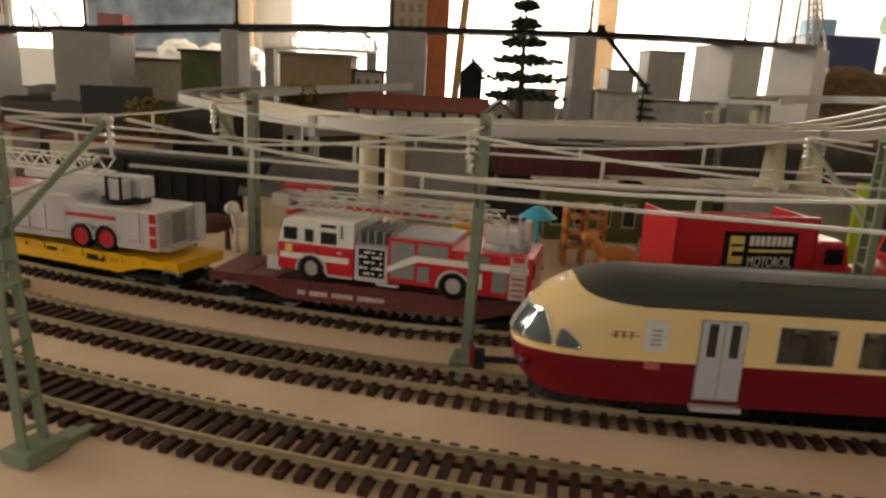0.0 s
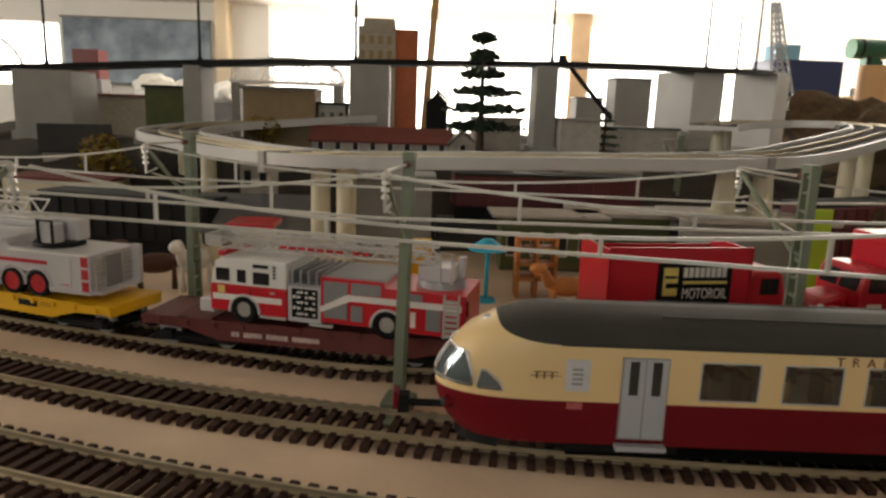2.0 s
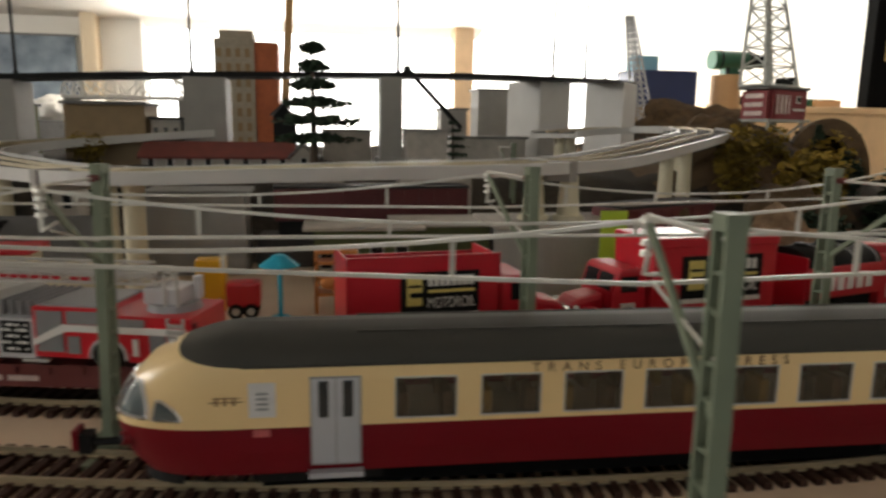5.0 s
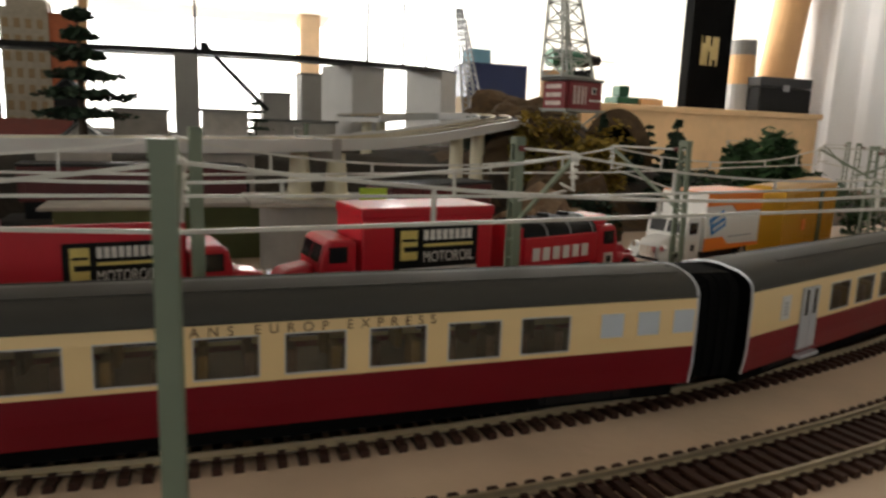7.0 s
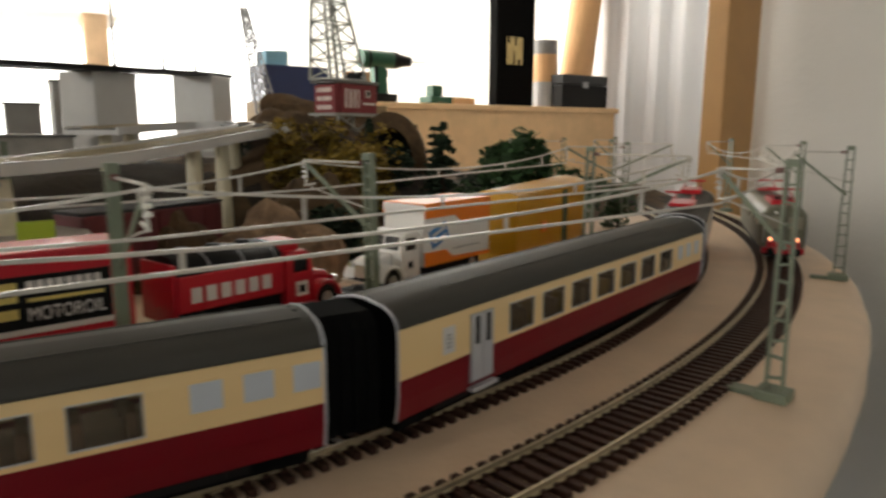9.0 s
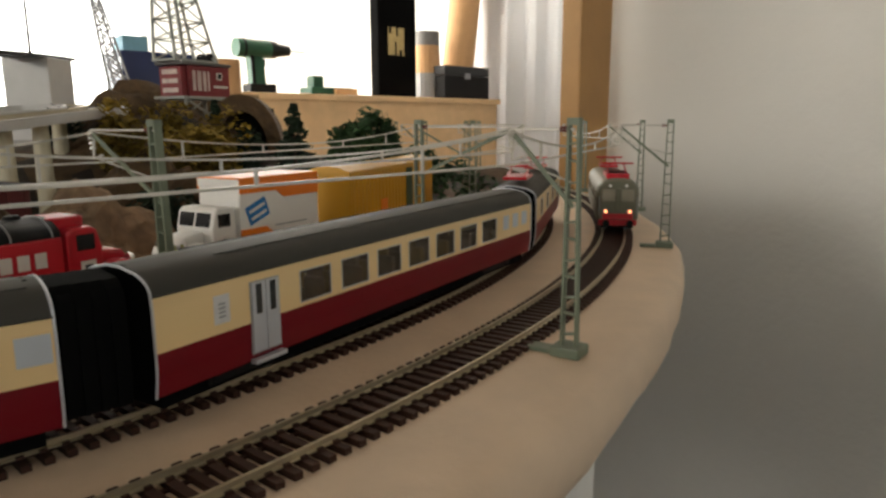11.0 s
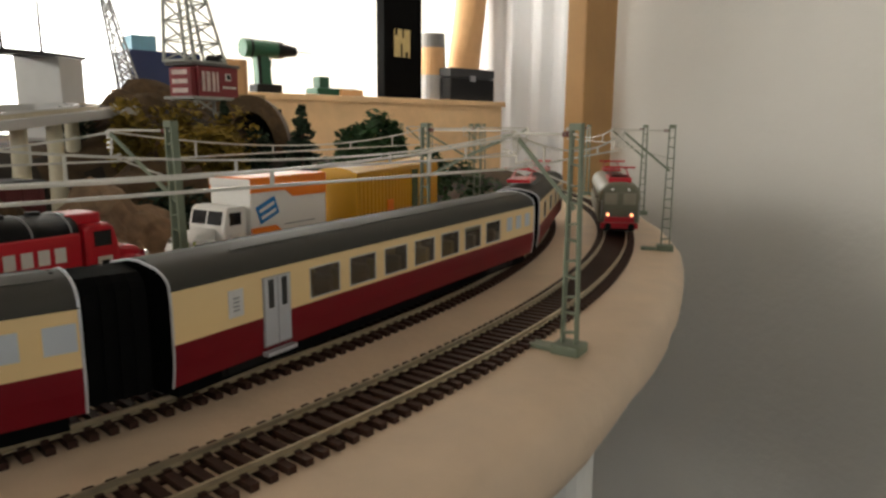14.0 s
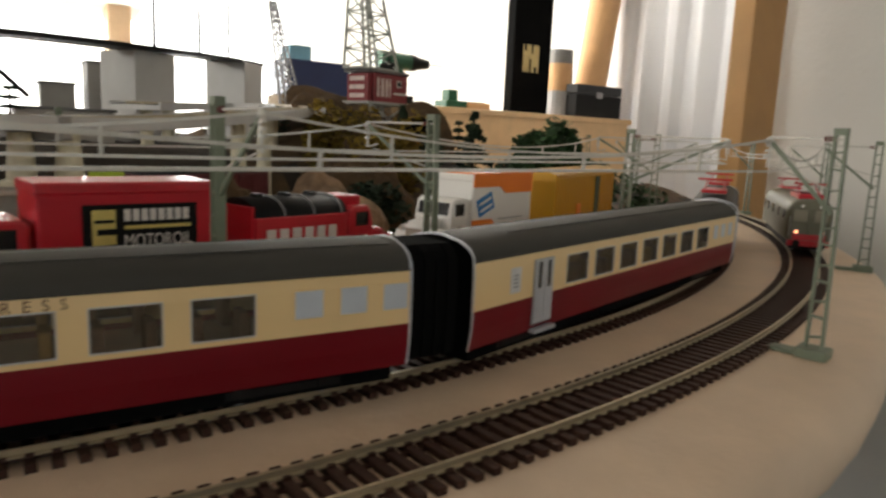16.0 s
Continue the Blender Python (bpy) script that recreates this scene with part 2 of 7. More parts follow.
def sweep(bm, track, s0, s1, step, profile, mi=0):
    """A profile of (offset to the left, height), carried along a track."""
    n = max(1, round((s1 - s0) / step))
    rows = []
    for i in range(n + 1):
        p, a = track.at(s0 + (s1 - s0) * i / n)
        side = Vector((-math.sin(a), math.cos(a), 0))
        rows.append([bm.verts.new(p + side * o + Vector((0, 0, z))) for o, z in profile])
    k = len(profile)
    for r, q in zip(rows, rows[1:]):
        for i in range(k):
            j = (i + 1) % k
            bm.faces.new((r[i], r[j], q[j], q[i])).material_index = mi
    for r in (rows[0], rows[-1][::-1]):
        bm.faces.new(r[::-1]).material_index = mi


def rail_profile(o):
    return [(o - 0.0011, 0.0021), (o + 0.0011, 0.0021), (o + 0.0011, 0.0026), (o + 0.0003, 0.0029), (o + 0.0003, 0.0037), (o + 0.0005, 0.0039), (o + 0.0005, 0.0045),
            (o - 0.0005, 0.0045), (o - 0.0005, 0.0039), (o - 0.0003, 0.0037), (o - 0.0003, 0.0029), (o - 0.0011, 0.0026)]


def railway(track, s0, s1, label, base=0.0, pitch=0.0057):
    t = thing("railway_track", pose(0, 0, base), label, "railway track", "tracks on the board")
    for o in (-0.00865, 0.00865):
        bm = bmesh.new()
        sweep(bm, track, s0, s1, 0.012, rail_profile(o))
        part("rail", bm, M_RAIL, t, "nickel silver rail")
    bm = bmesh.new()
    quad_box(bm, -0.00135, 0.00135, -0.0148, 0.0148, 0.0, 0.0021)
    for y in (-0.00865, 0.00865):
        for q in (-1, 1):
            quad_box(bm, -0.0010, 0.0010, y + q * 0.0013 - 0.0006, y + q * 0.0013 + 0.0006, 0.0021, 0.0029)
    me = mesh_of(bm, M_SLEEPER)
    n = int((s1 - s0) / pitch)
    for i in range(n):
        p, a = track.at(s0 + pitch * (i + 0.5))
        ob = new("sleeper", me)
        ob.parent = t
        ob.matrix_basis = Matrix.Translation(p) @ Matrix.Rotation(a, 4, "Z")
    bm = bmesh.new()
    for o in (-0.006, 0.006):
        sweep(bm, track, s0, s1, 0.012, [(o - 0.0007, 0.0), (o + 0.0007, 0.0), (o + 0.0007, 0.0009), (o - 0.0007, 0.0009)])
    part("sleeper_web", bm, M_SLEEPER, t)
    return t


# ---- the setting ----
def structure(name, bm, mat, label, category, bevel=0.0):
    ob = part(name, bm, mat, None, label, bevel)
    return tagged(ob, label, category, kind="structure")


def board_outline():
    """The rounded front edge: an arc about the middle of the layout, from the left end to the right."""
    return [Vector((0.239 + 0.959 * math.sin(a), 1.076 - 0.959 * math.cos(a), 0)) for a in np.linspace(radians(-75), radians(88), 110)]


edge = board_outline()
bm = bmesh.new()
prof = [(0.010, 0.0), (0.004, -0.0004), (0.0, -0.0016), (-0.003, -0.0045), (-0.0044, -0.009), (-0.0046, -0.014), (-0.0036, -0.019), (-0.0015, -0.0235), (0.003, -0.026), (0.02, -0.027), (0.5, -0.028)]
rows = []
for i, p in enumerate(edge):
    out = Vector((p.x - 0.239, p.y - 1.076, 0)).normalized()
    rows.append([bm.verts.new(p + out * (-o + (0.0030 * noise.noise(Vector((i * 0.30, z * 45, 0))) + 0.0012 * noise.noise(Vector((i * 1.1, z * 90, 4))) if z < -0.001 else 0))
                              + Vector((0, 0, z + (0.0025 * noise.noise(Vector((i * 0.4, 7, 0))) if z < -0.018 else 0)))) for o, z in prof])
for r, q in zip(rows, rows[1:]):
    for i in range(len(prof) - 1):
        bm.faces.new((r[i], r[i + 1], q[i + 1], q[i]))
bk = [bm.verts.new((p.x, 1.60, 0)) for p in edge]
for i in range(len(edge) - 1):
    bm.faces.new((rows[i][0], rows[i + 1][0], bk[i + 1], bk[i]))
bmesh.ops.recalc_face_normals(bm, faces=bm.faces[:])
for f in bm.faces:
    f.smooth = True
structure("layout_board", bm, M_BOARD, "sand-coloured painted layout board with a rounded edge", "layout board")

bm = box(-3.2, 3.2, -2.6, 3.2, -0.95, -0.9)
structure("floor", bm, M_FLOOR, "dark grey floor under the layout", "floor")
bm = bmesh.new()
prism(bm, [(-2.6, 1.62), (3.2, 0.50), (3.2, 0.62), (-2.6, 1.74)], -3.3, 0.80)
prism(bm, [(-2.6, 1.66), (3.2, 1.40), (3.2, 1.50), (-2.6, 1.78)], 0.80, 3.4)
prism(bm, [(-2.0, 1.50), (3.2, 0.50), (3.2, 1.50), (-2.0, 1.70)], 0.76, 0.80)
ceiling = structure("ceiling", bm, M_CEIL, "white plastered sloping attic ceiling", "ceiling")
ceiling.matrix_basis = Matrix(((0, 1, 0, 0), (1, 0, 0, 0), (0, 0, 1, 0), (0, 0, 0, 1)))
structure("wall_east", box(1.235, 1.40, -2.6, 0.652, -0.9, 1.75), M_WALL, "cream white plastered wall beside the layout", "wall")
# out of view; the opening is made up to admit the south fill lamp
bm = bmesh.new()
for x0, x1, z0, z1 in ((-3.3, -1.4, -0.9, 1.75), (0.4, 1.235, -0.9, 1.75), (-1.4, 0.4, -0.9, 0.1), (-1.4, 0.4, 1.0, 1.75)):
    quad_box(bm, x0, x1, -2.7, -2.6, z0, z1)
structure("wall_south", bm, M_WALL, "unseen cream white wall with an opening added for fill light", "wall")
# also unseen, with a made-up opening for the west fill lamp
bm = bmesh.new()
for y0, y1, z0, z1 in ((-2.6, 0.0, -0.9, 1.75), (1.8, 3.2, -0.9, 1.75), (0.0, 1.8, -0.9, 0.45), (0.0, 1.8, 1.25, 1.75)):
    quad_box(bm, -3.3, -3.2, y0, y1, z0, z1)
structure("wall_west", bm, M_WALL, "unseen cream white wall with an opening added for fill light", "wall")
structure("wall_far_east", box(3.3, 3.4, -0.6, 3.2, -0.9, 1.75), M_WALL, "cream white plastered wall", "wall")
structure("wall_side_room", box(1.40, 3.3, -0.7, -0.6, -0.9, 1.75), M_WALL, "cream white plastered wall", "wall")
# far wall with its window band
bm = bmesh.new()
WX0, WX1, WZ0, WZ1 = -0.62, 1.45, -0.15, 0.53
quad_box(bm, -3.2, -1.86, 3.1, 3.2, -0.9, 0.7)
quad_box(bm, -1.86, -1.50, 3.1, 3.2, -0.9, 0.16)
quad_box(bm, -1.50, WX0, 3.1, 3.2, -0.9, 0.7)
quad_box(bm, WX1, 3.3, 3.1, 3.2, -0.9, 0.10)
quad_box(bm, WX0, WX1, 3.1, 3.2, -0.9, WZ0)
quad_box(bm, WX0, 0.76, 3.1, 3.2, WZ1, 0.7)
quad_box(bm, 0.76, 3.3, 3.1, 3.2, 1.25, 1.5)
quad_box(bm, -1.86, -1.50, 3.1, 3.2, 0.42, 0.7)
structure("wall_north", bm, M_WALL, "cream white wall with a wide window band", "wall")
structure("backdrop", box(-3.5, 4.0, 3.6, 3.62, -1.0, 2.5), M_DAY, "bright overcast sky outside the window", "sky")
structure("timber_post", box(1.125, 1.205, 0.618, 0.652, -0.08, 1.4), M_TIMBER, "orange-brown timber post at the wall's end", "post", 0.003)
w = thing("window_1", pose(0, 3.1, 0), "timber mullions of the wide window", "window", kind="structure")
M_MULLION = material("pale_pine_mullion", (0.66, 0.47, 0.30), 0.55, vary=0.12, size=0.05, bump=0.2, bump_size=0.01)
M_CREAMPAINT = material("cream_window_paint", (0.70, 0.58, 0.42), 0.6, vary=0.06, size=0.1)
for x0, x1, mm in ((-0.835, -0.775, M_CREAMPAINT), (0.665, 0.755, M_MULLION)):
    part("mullion", box(x0, x1, -0.06, 0.03, -0.15, 0.55 if mm is M_CREAMPAINT else 0.9), mm, w, bevel=0.012)
part("window_sill", box(-0.7, 1.5, -0.10, 0.02, -0.18, -0.15), M_PINE, w, bevel=0.004)
# added translucent sheet, lit from behind to imitate the bright far wall
b = structure("bright_wall_sheet", box(1.46, 3.30, 3.13, 3.134, 0.08, 1.26), M_WALLGLOW, "white backlit sheet standing in for the brightly lit far wall", "blind")
bm = bmesh.new()
M_CURTAIN = translucent("white_curtain_cloth", (0.86, 0.86, 0.88), 0.35)
fold = [(3.20 + 0.020 * math.sin(k * 0.9) + 0.008 * math.sin(k * 2.3), 1.55 + 1.48 * k / 60) for k in range(61)]
cols = [[bm.verts.new((x, y, z)) for z in (-0.86, 1.38)] for x, y in fold] + [[bm.verts.new((x + 0.003, y, z)) for z in (-0.86, 1.38)] for x, y in fold[::-1]]
for a, b in zip(cols, cols[1:] + cols[:1]):
    bm.faces.new((a[0], b[0], b[1], a[1])).smooth = True
structure("curtain", bm, M_CURTAIN, "white curtain hanging in soft folds beside the window", "curtain")
# leg of the layout table
structure("table_leg", cyl(0.028, 0.028, 0.873, 24, pose(0.600, 0.262, -0.9)), M_WHITE, "white round leg under the layout board", "table leg")

# unseen box, added to keep window light off the wall below board level
structure("light_block_box", box(-0.62, 0.98, 0.62, 1.52, -0.9, -0.03), M_FLOOR, "unseen dark box added under the layout board to block light", "support")

railway(TRACK_A, -0.42, 1.10, "outer curved track with brown sleepers and silver rails")
railway(TRACK_B, -0.45, 1.0, "curved track with brown sleepers under the express train")
railway(TRACK_C, 0.05, TRACK_C.dist[-1] - 0.01, "curved track with brown sleepers under the freight train")


# ---- the express train ----
HALF_W, SKIRT, BELT, GUTTER, CROWN = 0.0165, 0.0112, 0.0248, 0.0415, 0.0495
WIN0, WIN1 = 0.0266, 0.0377


def half_width(z):
    """Half the width of a coach at a height."""
    if z < BELT - 0.003:
        k = (z - SKIRT) / (BELT - 0.003 - SKIRT)
        return 0.0152 + (HALF_W - 0.0152) * math.sin(k * math.pi / 2)
    if z <= GUTTER:
        return HALF_W - 0.0003 * max(0, (z - WIN1) / (GUTTER - WIN1))
    k = min(1, (z - GUTTER) / (CROWN - GUTTER))
    return (HALF_W - 0.0003) * (1 - k ** 2.3) ** 0.5


LEVELS = [SKIRT, 0.0145, 0.018, 0.0228, BELT, WIN0, WIN1, 0.0395, GUTTER, 0.0438, 0.0457, 0.0472, 0.0484, 0.0491, CROWN]


def level_material(z):
    return 0 if z < BELT - 1e-6 else 1 if z < GUTTER - 1e-6 else 2


def coach_side(bm, x0, x1, side, holes):
    """One side and half of the roof from x0 to x1, with openings (a, b, low, high) left out."""
    xs = sorted({x0, x1, *[v for h in holes for v in h[:2]]})
    grid = [[bm.verts.new((x, side * half_width(z), z)) for z in LEVELS] for x in xs]
    for i in range(len(xs) - 1):
        for j in range(len(LEVELS) - 1):
            mx, mz = (xs[i] + xs[i + 1]) / 2, (LEVELS[j] + LEVELS[j + 1]) / 2
            if any(a < mx < b and lo < mz < hi for a, b, lo, hi in holes):
                continue
            q = (grid[i][j], grid[i + 1][j], grid[i + 1][j + 1], grid[i][j + 1])
            f = bm.faces.new(q if side < 0 else q[::-1])
            f.material_index = level_material(LEVELS[j])
            f.smooth = j > 7


NOSE = 0.036
FRONT = ((0.012, 0.0062), (0.015, 0.0034), (0.019, 0.0013), (0.023, 0.0004), (0.0258, 0.0002), (0.029, 0.0008), (0.033, 0.0028), (0.0373, 0.0058), (0.0415, 0.0098), (0.0438, 0.0140), (0.0457, 0.0185), (0.0472, 0.023), (0.0484, 0.0275), (0.0495, 0.035))


def front_x(z):
    for (z0, x0), (z1, x1) in zip(FRONT, FRONT[1:]):
        if z <= z1:
            return x0 + (x1 - x0) * (z - z0) / (z1 - z0)
    return FRONT[-1][1]


def nose_at(z, turn, out=0.0):
    """A place on the rounded nose: turn 0 is the side, 90 the front, 180 the other side."""
    a = radians(turn)
    d = NOSE - front_x(z)
    c = math.cos(a)
    return Vector((NOSE - (d + out) * math.sin(a) ** 0.82, -(half_width(z) + out) * math.copysign(abs(c) ** 0.82, c), z))


def nose_mesh():
    bm = bmesh.new()
    zs = sorted(set(LEVELS + [0.031, 0.0345, 0.043]))
    turns = [i * 6 for i in range(31)]
    def eased(z, t):
        """The cream rises over the front, so the roof's edge climbs there."""
        g = GUTTER + 0.0042 * math.sin(radians(t)) ** 1.3
        if z <= WIN1:
            return z
        return WIN1 + (z - WIN1) * (g - WIN1) / (GUTTER - WIN1) if z <= GUTTER else g + (z - GUTTER) * (CROWN - g) / (CROWN - GUTTER)
    grid = [[bm.verts.new(nose_at(eased(z, t), t)) for t in turns] for z in zs]
    for j in range(len(zs) - 1):
        for i in range(30):
            f = bm.faces.new((grid[j][i + 1], grid[j][i], grid[j + 1][i], grid[j + 1][i + 1]))
            f.material_index = 0 if zs[j] < BELT - 1e-6 else 1 if zs[j] < GUTTER - 1e-6 else 2
            f.smooth = True
    bmesh.ops.remove_doubles(bm, verts=bm.verts, dist=1e-6)
    return bm


def nose_patch(z0, z1, t0, t1, out, lean=0.0):
    bm = bmesh.new()
    n, k = 8, 5
    rows = [[bm.verts.new(nose_at(z0 + (z1 - z0) * j / k, t0 + lean * (j / k) ** 2 + (t1 - t0 - lean * (j / k) ** 2) * i / n, out)) for i in range(n + 1)] for j in range(k + 1)]
    for j in range(k):
        for i in range(n):
            bm.faces.new((rows[j][i + 1], rows[j][i], rows[j + 1][i], rows[j + 1][i + 1])).smooth = True
    return bm


def nose_frame(z0, z1, t0, t1, out, r, lean=0.0):
    """A round bead along the border of a patch of the nose."""
    pts = [nose_at(z0, t0 + (t1 - t0) * i / 8, out) for i in range(9)]
    pts += [nose_at(z0 + (z1 - z0) * j / 4, t1, out) for j in range(1, 5)]
    pts += [nose_at(z1, t1 + (t0 + lean - t1) * i / 8, out) for i in range(1, 9)]
    pts += [nose_at(z1 + (z0 - z1) * j / 4, t0 + lean * (1 - j / 4) ** 2, out) for j in range(1, 5)]
    bm = bmesh.new()
    tube(bm, pts, r, 5)
    return bm


def ring_frame(a, b, lo, hi, y, w=0.00032, d=0.00022):
    """A flat frame round an opening on the side at y."""
    bm = bmesh.new()
    s = -1 if y < 0 else 1
    y0, y1 = sorted((y - s * 0.0002, y + s * d))
    quad_box(bm, a - w, b + w, y0, y1, lo - w, lo)
    quad_box(bm, a - w, b + w, y0, y1, hi, hi + w)
    quad_box(bm, a - w, a, y0, y1, lo, hi)
    quad_box(bm, b, b + w, y0, y1, lo, hi)
    return bm


def bogie(parent, x):
    b = part("bogie", box(x - 0.019, x + 0.019, -0.011, 0.011, 0.0075, 0.0105), M_BLACK, parent, "black plastic bogie")
    for dx in (-0.0125, 0.0125):
        bm = bmesh.new()
        for y in (-0.0082, 0.0082):
            rod(bm, (x + dx, y - 0.0012, 0.0097), (x + dx, y + 0.0012, 0.0097), 0.0052, 18)
        rod(bm, (x + dx, -0.0080, 0.0097), (x + dx, 0.0080, 0.0097), 0.001, 8)
        part("wheelset", bm, M_GREYMET, b)
    for y in (-0.0112, 0.0112):
        bm = bmesh.new()
        quad_box(bm, x - 0.017, x + 0.017, y - 0.0012, y + 0.0012, 0.0072, 0.0096)
        for dx in (-0.0125, 0.0125):
            quad_box(bm, x + dx - 0.0025, x + dx + 0.0025, y - 0.0017, y + 0.0017, 0.0075, 0.0115)
        part("side_frame", bm, M_BLACK, b)


def coach(m, length, label, doors, windows, small, nose=False, lettering=None, notices=()):
    """An express coach. x runs from its near end; windows and doors are (from, to)."""
    c = thing("express_coach", m, label, "train coach", "coaches of the express train")
    x0 = NOSE if nose else 0.0
    holes = [(a, b, WIN0, WIN1) for a, b in windows] + [(a, b, 0.0295, WIN1) for a, b in small]
    bm = bmesh.new()
    coach_side(bm, x0, length, -1, [(a, b, WIN0, WIN1) for a, b in windows])
    coach_side(bm, x0, length, 1, [(a, b, WIN0, WIN1) for a, b in windows])
    part("body", bm, [M_MAROON, M_CREAM, M_ROOF], c)
    for s in (-1, 1):
        y = s * HALF_W
        for a, b in windows:
            f = part("window", ring_frame(a, b, WIN0, WIN1, y), M_SILVER, c, "silver window frame")
            part("pane", box(a, b, y - s * 0.0004 - 0.0001, y - s * 0.0004 + 0.0001, WIN0, WIN1), M_PANE, f)
        for a, b in small:
            f = part("window", ring_frame(a, b, 0.0298, WIN1, y), M_CREAM, c, "small frosted window")
            part("pane", box(a, b, y - 0.0002, y + 0.0002, 0.0298, WIN1), M_FROST, f)
        for a, b in doors:
            mid = (a + b) / 2
            recess = part("door", box(a - 0.0005, b + 0.0005, y - 0.00025, y + 0.00025, 0.0138, 0.0387), M_GREYMET, c, "silver double door")
            for u, v in ((a, mid - 0.0002), (mid + 0.0002, b)):
                leaf = part("door_leaf", box(u, v, y + (s * 0.0001) - 0.0006, y + (s * 0.0001) + 0.0006, 0.0145, 0.0383), M_SILVER, recess)
                q = (u + v) / 2
                part("door_pane", box(q - 0.0014, q + 0.0014, y + s * 0.0001 - 0.0007, y + s * 0.0001 + 0.0007, 0.0275, 0.0378), M_DARKPANE, recess, "narrow dark door pane", bevel=0.0003)
            part("step", box(a - 0.001, b + 0.001, y - 0.0004 - (0.002 if s < 0 else 0), y + 0.0004 + (0.002 if s > 0 else 0), 0.0110, 0.0124), M_SILVER, c, "silver door step")
        for a, b, lo, hi in notices:
            n = part("notice", box(a, b, y - 0.00025, y + 0.00025, lo, hi), M_NOTICE, c, "pale printed notice panel")
            w = (b - a)
            for k in range(4):
                part("printed_bar", box(a + w * 0.28, b - w * 0.28, y - 0.0003, y + 0.0003, lo + (hi - lo) * (0.2 + 0.15 * k), lo + (hi - lo) * (0.28 + 0.15 * k)), M_GREYMET, n)
        # seam along the gutter and fine roof ridge
        part("gutter", box(x0, length, y - 0.0002, y + 0.0002, GUTTER - 0.0001, GUTTER + 0.0004), M_ROOF, c)
    bm = bmesh.new()
    for o in (-0.0085, 0.0085):
        h = max(z for z in np.linspace(GUTTER, CROWN, 60) if half_width(z) >= abs(o))
        quad_box(bm, x0 + 0.03, length - 0.004, o - 0.0004, o + 0.0004, h - 0.0003, h + 0.0004)
    part("roof_rib", bm, M_ROOF, c)
    # interior: floor, seats with backs
    f = part("cabin_floor", box(x0 + 0.0045, length - 0.0045, -0.0145, 0.0145, 0.0225, 0.0235), M_INTERIOR, c)
    part("underframe", box(x0 - 0.01 if nose else 0.004, length - 0.004, -0.0110, 0.0110, 0.0105, 0.0135), M_BLACK, c)
    for a, b in windows:
        for k, q in enumerate((a + 0.002, b - 0.002)):
            for y in (-0.010, 0.010):
                part("seat", box(q - 0.0014, q + 0.0014, y - 0.0042, y + 0.0042, 0.0235, 0.0325), M_SEAT if (k + int(a * 1000)) % 3 else M_SEAT2, f, bevel=0.0006)
    # rounded end ring and dark gangway
    for e in ([length] if nose else [0.0, length]):
        s = 1 if e else -1
        bm = bmesh.new()
        zs = np.linspace(SKIRT, CROWN - 0.0001, 26)
        pts = [(e, -half_width(z), z) for z in zs] + [(e, half_width(z), z) for z in zs[::-1]]
        tube(bm, pts, 0.00045, 6)
        part("end_rim", bm, M_SILVER, c, "pale rim round the open coach end")
        bm = bmesh.new()
        out = [(half_width(z) * 0.97, z) for z in zs]
        prism(bm, [(-o, z) for o, z in out] + [(o, z) for o, z in out[::-1]], 0, 0.001)
        g = part("gangway", bm, M_VOID, c, "black gangway end", at=Matrix.Translation((e - s * 0.0022 - (0.0005 if s > 0 else 0), 0, 0)) @ Matrix.Rotation(math.pi / 2, 4, "Z"))
    bogie(c, x0 + 0.020 if nose else 0.038)
    bogie(c, length - 0.038)
    # matt black underframe box, which also stands in for the shade under the coach
    part("underframe", box(x0 + 0.004, length - 0.004, -0.0122, 0.0122, 0.0060, 0.0125), M_VOID, c)
    if lettering:
        letters("lettering", "TRANS EUROP EXPRESS", 0.0038, M_LETTER, c, Matrix.Translation((lettering - 0.0048, -HALF_W - 0.0001, 0.0394)) @ Matrix.Rotation(math.pi / 2, 4, "X"), spacing=2.05)
    return c


